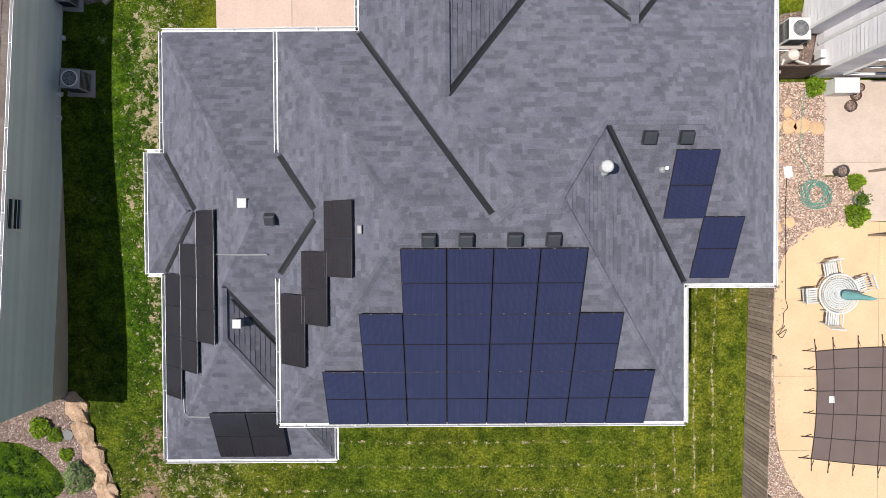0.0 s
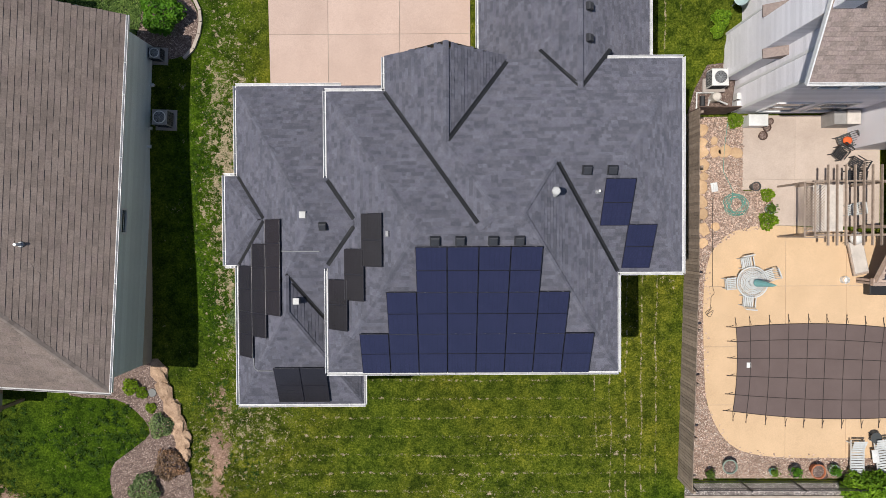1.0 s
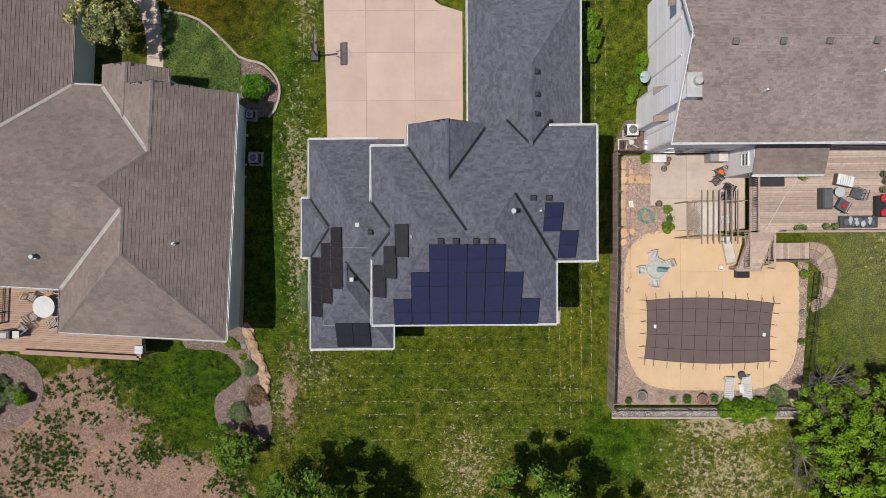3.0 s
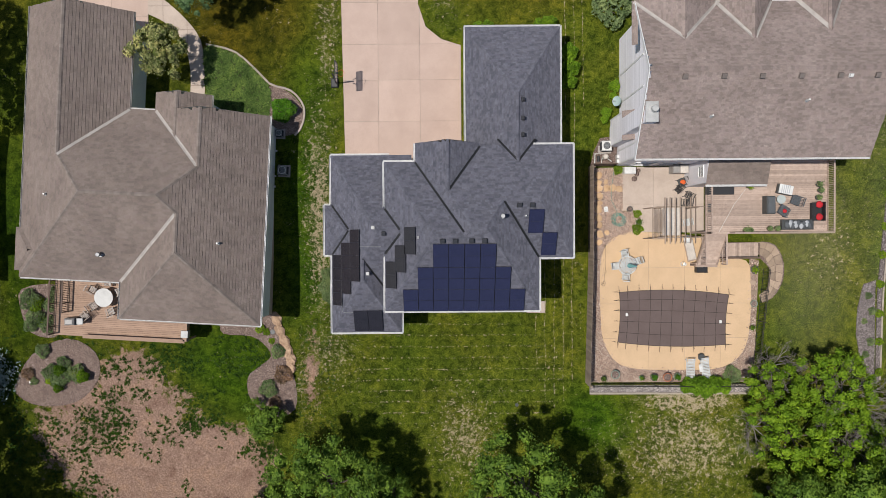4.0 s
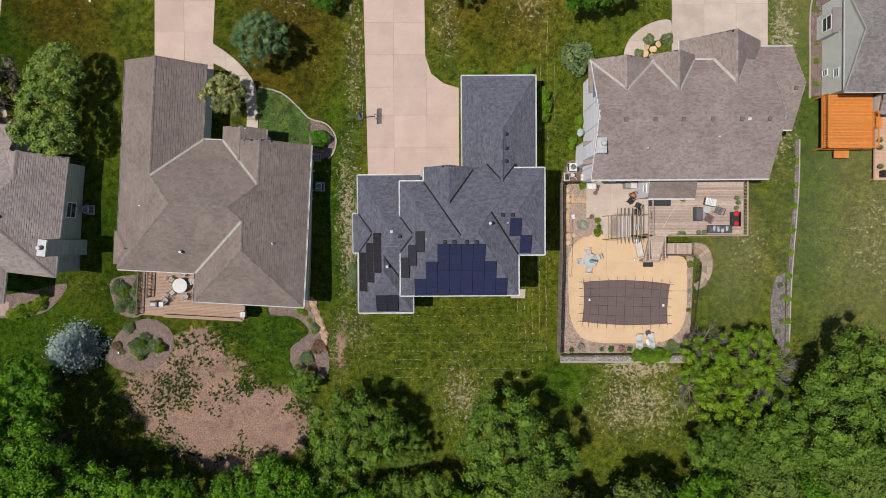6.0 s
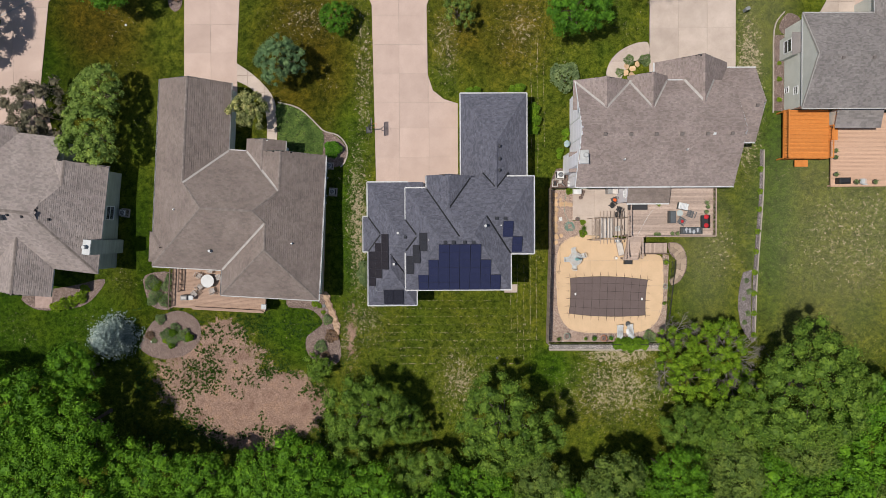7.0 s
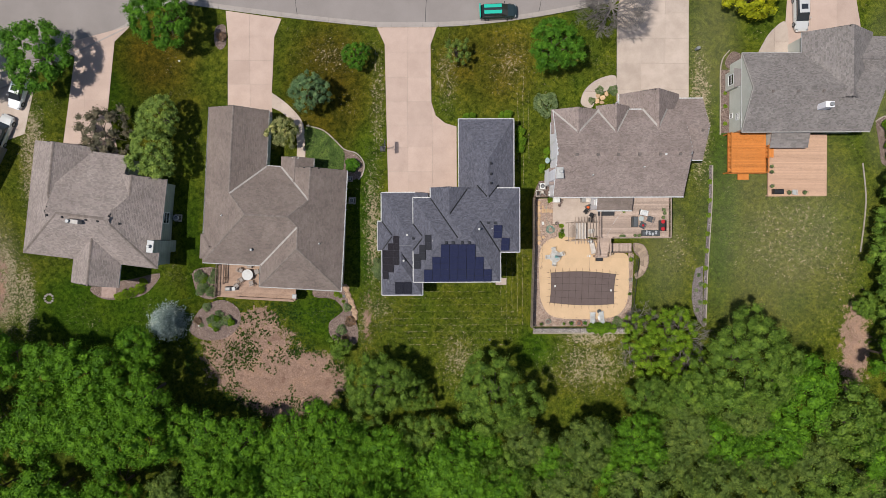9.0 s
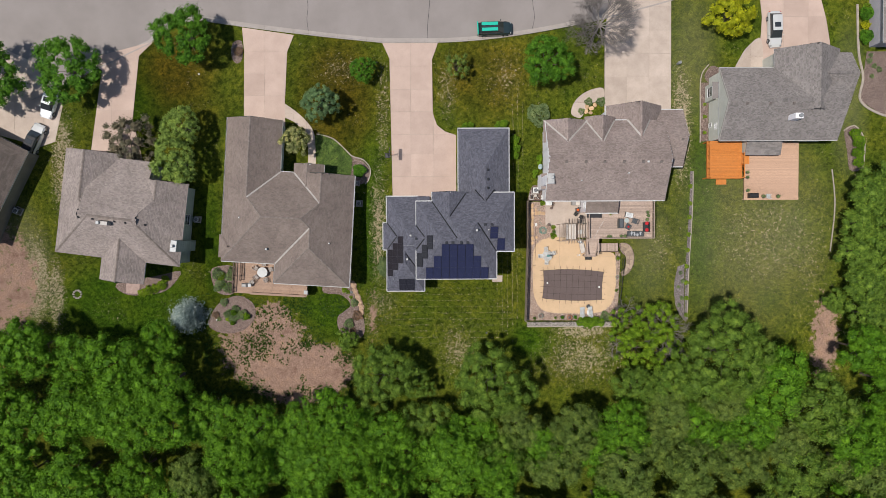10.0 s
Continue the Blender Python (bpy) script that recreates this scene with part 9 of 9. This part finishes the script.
# ---- grass: tufts that stand up from the lawns, ragged clumps on the bare soil, low cover in the beds ----
def in_poly(poly, x, y):
    r = np.zeros(len(x), bool)
    for (x1, y1), (x2, y2) in zip([p[:2] for p in poly], [p[:2] for p in poly[1:] + poly[:1]]):
        if y1 != y2:
            r ^= ((y1 > y) != (y2 > y)) & (x < (x2 - x1) * (y - y1) / (y2 - y1) + x1)
    return r


def blades(x, y, per, reach, high, wide, seed, lift=0.0):
    """Flat leaning blades round each foot point, as one mesh."""
    r = np.random.default_rng(seed)
    n = len(x) * per
    size = np.repeat(r.uniform(0.6, 1.3, len(x)), per)
    bx, by = np.repeat(x, per), np.repeat(y, per)
    bz = np.repeat(np.array([ground_z(a, b) for a, b in zip(x, y)]) + lift, per)
    a = r.uniform(0, 2 * np.pi, n)
    l, h = reach * size * r.uniform(0.4, 1.1, n), high * size * r.uniform(0.4, 1.1, n)
    w = wide * size * r.uniform(0.6, 1.2, n)
    ox, oy = r.normal(0, reach * 0.3, n), r.normal(0, reach * 0.3, n)
    c, s = np.cos(a), np.sin(a)
    v = np.empty((n, 3, 3))
    v[:, 0] = np.stack([bx + ox - s * w, by + oy + c * w, bz - 0.01], 1)
    v[:, 1] = np.stack([bx + ox + s * w, by + oy - c * w, bz - 0.01], 1)
    v[:, 2] = np.stack([bx + ox + c * l, by + oy + s * l, bz + h], 1)
    sh = Shape()
    sh.v = v.reshape(-1, 3).tolist()
    sh.f = [(3 * i, 3 * i + 1, 3 * i + 2) for i in range(n)]
    return sh


def waves(x, y, k, ph):
    return np.sin(x * k + ph + 1.3 * np.sin(y * k * 0.7 + 2 * ph)) + np.sin(y * k * 1.17 - ph + 1.1 * np.sin(x * k * 0.83))


BARRED = [DRIVE_MAIN, DRIVE_LEFT, DRIVE_FARL, DRIVE_R, DRIVE_FR, DRIVE_EDGE, WALK_LEFT, WALK_R, WALK_F, BED_A, BED_B, BED_C, BED_D, BED_E, BED_F, BED_G, BED_H, BED_J,
          [(11.7, 5.2), (11.7, -13.6), (25.6, -13.6), (27.5, -4.0), (27.2, -1.0), (30.0, -1.0), (30.0, 5.2)]]


def lawn_points(count, box, seed):
    r = np.random.default_rng(seed)
    x, y = r.uniform(box[0], box[1], count), r.uniform(box[2], box[3], count)
    ok = y < np.array([curb_y(a) for a in x]) - 0.25
    for p in BARRED:
        ok &= ~in_poly(list(p), x, y)
    for hx0, hx1, hy0, hy1 in ((-7.0, 9.2, -5.4, 14.0), (-6.9, -2.3, -7.2, 5.0), (-27.5, -12.6, -6.5, 12.5), (13.0, 33.0, 5.5, 19.5), (37.5, 54.0, 12.8, 23.0)):
        ok &= ~((x > hx0) & (x < hx1) & (y > hy0) & (y < hy1))
    return x[ok], y[ok]


def lay_grass():
    x, y = lawn_points(52000, (-13.0, 13.0, -18.0, 11.0), 1)
    solo("lawn_grass", blades(x, y, 3, 0.06, 0.045, 0.012, 2), LAWN, "short patchy lawn grass round the slate-roofed house", "grass", kind="stuff")
    x, y = lawn_points(42000, (-58.0, 57.0, -24.0, 32.0), 3)
    solo("rough_grass", blades(x, y, 5, 0.13, 0.06, 0.03, 4), LAWN, "uneven tufts of lawn grass in the yards", "grass", kind="stuff")
    # ragged clumps on the bare soil
    r = np.random.default_rng(5)
    x, y = r.uniform(-33.5, -12.5, 16000), r.uniform(-24.0, -8.0, 16000)
    core = np.exp(-(((x + 19.5) / 5.2) ** 2 + ((y + 19.0) / 2.6) ** 2) ** 2)
    want = 0.10 + 0.18 * (waves(x, y, 0.9, 0.4) + 0.8 * waves(x, y, 2.3, 1.9)) + 0.25 * np.exp(-((x + 25.5) / 3.5) ** 2 - ((y + 15) / 3.0) ** 2) - 0.42 * core + 0.08 * r.random(len(x))
    ok = r.random(len(x)) < want
    ok &= ~in_poly(BED_B, x, y) & ~in_poly(BED_A, x, y) & ~((y > -8.6) & (x > -28) & (x < -17))
    solo("grass_clumps", blades(x[ok], y[ok], 16, 0.145, 0.11, 0.036, 6), CLUMP_LEAF, "dark green grass clumps scattered on bare soil", "grass", kind="stuff")
    x, y = r.uniform(-10.8, -7.6, 900), r.uniform(-15.5, 6.0, 900)
    ok = r.random(len(x)) < 0.55 + 0.3 * waves(x, y, 1.7, 0.9)
    solo("grass_clumps", blades(x[ok], y[ok], 9, 0.12, 0.08, 0.03, 7), CLUMP_LEAF, "green grass clumps on the worn strip beside the house", "grass", kind="stuff")
    # low cover plants
    x, y = r.uniform(-17.2, -12.0, 2600), r.uniform(8.0, 14.0, 2600)
    ok = in_poly(BED_E, x, y)
    solo("ground_cover", blades(x[ok], y[ok], 10, 0.16, 0.12, 0.05, 8, 0.05), COVER_LEAF, "low mottled green cover plants filling the bed", "plants", kind="stuff")


CLUMP_LEAF = leaf_mat("grass_clump_blade", (0.020, 0.050, 0.006), (0.055, 0.105, 0.014))
COVER_LEAF = leaf_mat("cover_plant_leaf", (0.05, 0.11, 0.02), (0.21, 0.29, 0.085))
lay_grass()
# plants in the round bed
for x, y, s in ((-27.8, -11.0, 0.9), (-29.8, -10.9, 0.8), (-29.3, -11.8, 0.6), (-30.4, -9.2, 0.7), (-28.8, -10.2, 0.7), (-31.2, -11.6, 0.4)):
    put(GREYS, x, y, s, x)
for x, y, s in ((-27.2, -11.2, 1.2), (-29.0, -10.7, 1.1), (-29.2, -12.1, 0.9)):
    put(CEDAR, x, y, s * 0.55, x, label="low bright green bush in the round bed")
for x, y, s in ((33.9, -5.4, 0.35), (34.2, -6.6, 0.4), (33.6, -7.4, 0.3), (34.1, -9.0, 0.4), (33.7, -10.0, 0.35)):
    put(GREYS, x, y, s, x, label="small grey-green plant in the gravel bed")
for x, y, s in ((-8.05, -3.5, 0.75), (-8.15, -4.3, 0.85), (-8.0, -5.1, 0.75)):
    put(GREYS, x, y, s, y, label="loose grey-green bush against the house wall")
# plants against the chimney wall
for x, y, s in ((13.2, 8.7, 0.42), (13.75, 10.0, 0.3), (13.1, 8.2, 0.3), (13.8, 10.7, 0.45)):
    put(CEDAR, x, y, s * 1.35, x, label="loose leafy bush below the grey chimney wall")
# the yard past the grey house: brown soil, stone edging, clipped hedges
YARD_R = [(58.75, 21.6), (58.4, 18.4), (61.7, 16.4), (66.0, 16.4), (66.0, 25.2), (59.2, 25.2)]
solo("soil_bed", draped(YARD_R, 0.05, 0.12), MULCH, "bare brown garden soil past the grey house", "planting bed", kind="structure")
edging([(57.8, 31.7), (58.05, 25.2), (58.7, 21.7), (58.4, 18.4), (61.7, 16.4), (65.0, 16.3)], "garden_edging", "pale stone edging round the far garden", 0.45, 0.3)
for x, y, s in ((58.75, 30.2, 1.1), (58.75, 27.1, 1.1)):
    put(BUSH, x, y, s, x, label="clipped dark green hedge bush by the lilac wall")
put(YELLOW, 58.7, 28.7, 0.28, 1.0, label="small golden shrub between hedge bushes")
for x, y, s in ((59.5, 23.9, 0.5), (60.2, 23.2, 0.45), (60.9, 22.7, 0.5), (59.9, 21.8, 0.4), (59.7, 24.7, 0.4)):
    put(GREYS, x, y, s, x, label="potted plants and flowers on the far patio")
# leafy bed behind the grey house
GB = smooth_line([(56.2, 14.4), (57.6, 14.9), (58.8, 13.2), (58.9, 10.5), (58.5, 8.9), (57.0, 8.9), (56.6, 11.5)], 3, True)
solo("mulch_bed", draped(GB, 0.05, 0.12), MULCH, "curved bed of green cover plants with stone edging", "planting bed", kind="structure")
edging([(56.1, 14.3), (57.6, 15.0), (58.9, 13.3), (59.0, 10.5), (58.7, 8.8)], "garden_edging", "pale stone edging round the leafy bed", 0.45, 0.14)
for x, y, s in ((57.3, 13.8, 1.0), (57.8, 12.6, 1.1), (57.7, 11.2, 1.1), (57.8, 9.9, 1.0)):
    put(CEDAR, x, y, s, x, label="low bright green cover shrub in the curved bed")
# plants and flat stones in the front walk of the taupe house
for x, y, s in ((20.6, 18.4, 0.7), (22.3, 18.4, 0.8), (19.6, 17.1, 0.6)):
    put(GREYS, x, y, s, x, label="low grey-green plant in the front walk")
for x, y, r in ((20.4, 17.8, 0.4), (21.0, 17.5, 0.45), (20.3, 17.1, 0.4), (20.9, 16.9, 0.35), (21.5, 18.0, 0.4)):
    stone(x, y, FZ + 0.05, r, r * 0.75, 0.03, x * 3, "flagstone", STONE_TAN, "tan flagstone in the front walk planting", "flagstone", "front walk stones", 6)
# dry ornamental grass and shrubs in the beds of the brown house
REDDISH = shrub("shrub", "loose reddish-brown dried shrub in the mulch bed", LEAF_RED, 91, 0.8, 0.7, 650, 0.08)
for x, y, s in ((-11.7, -11.2, 1.0), (-12.4, -13.4, 0.7), (-27.6, 25.4, 0.9), (-31.6, -11.0, 0.7)):
    put(REDDISH, x, y, s, x)
for x, y, s in ((-31.2, -5.2, 1.0), (-29.6, -5.6, 0.8), (-30.9, -6.6, 0.9), (-29.8, -7.2, 0.9), (-31.3, -7.2, 0.7), (-29.3, -4.7, 0.6)):
    put(GREYS, x, y, s, x, label="loose green shrub beside the deck stairs")


# ---- shingles of the middle house: the nearest ones singly, the rest joined ----
def lay_shingles():
    for ob, tabs in MAIN_ROOFS:
        near, rest = [], Shape()
        for t in tabs:
            c = t[0][0]
            if ob is MAIN_ROOFS[0][0] and 1.9 < c[0] < 5.2 and 1.0 < c[1] < 3.9 and len(near) < 300:
                near.append(t)
            else:
                tab_shape(rest, t)
        part("shingles", rest, SHINGLE_GREY, ob, kind="stuff")
        for t in near:
            sh = Shape()
            tab_shape(sh, t)
            part("shingle", sh, SHINGLE_PIECE, ob)


lay_shingles()
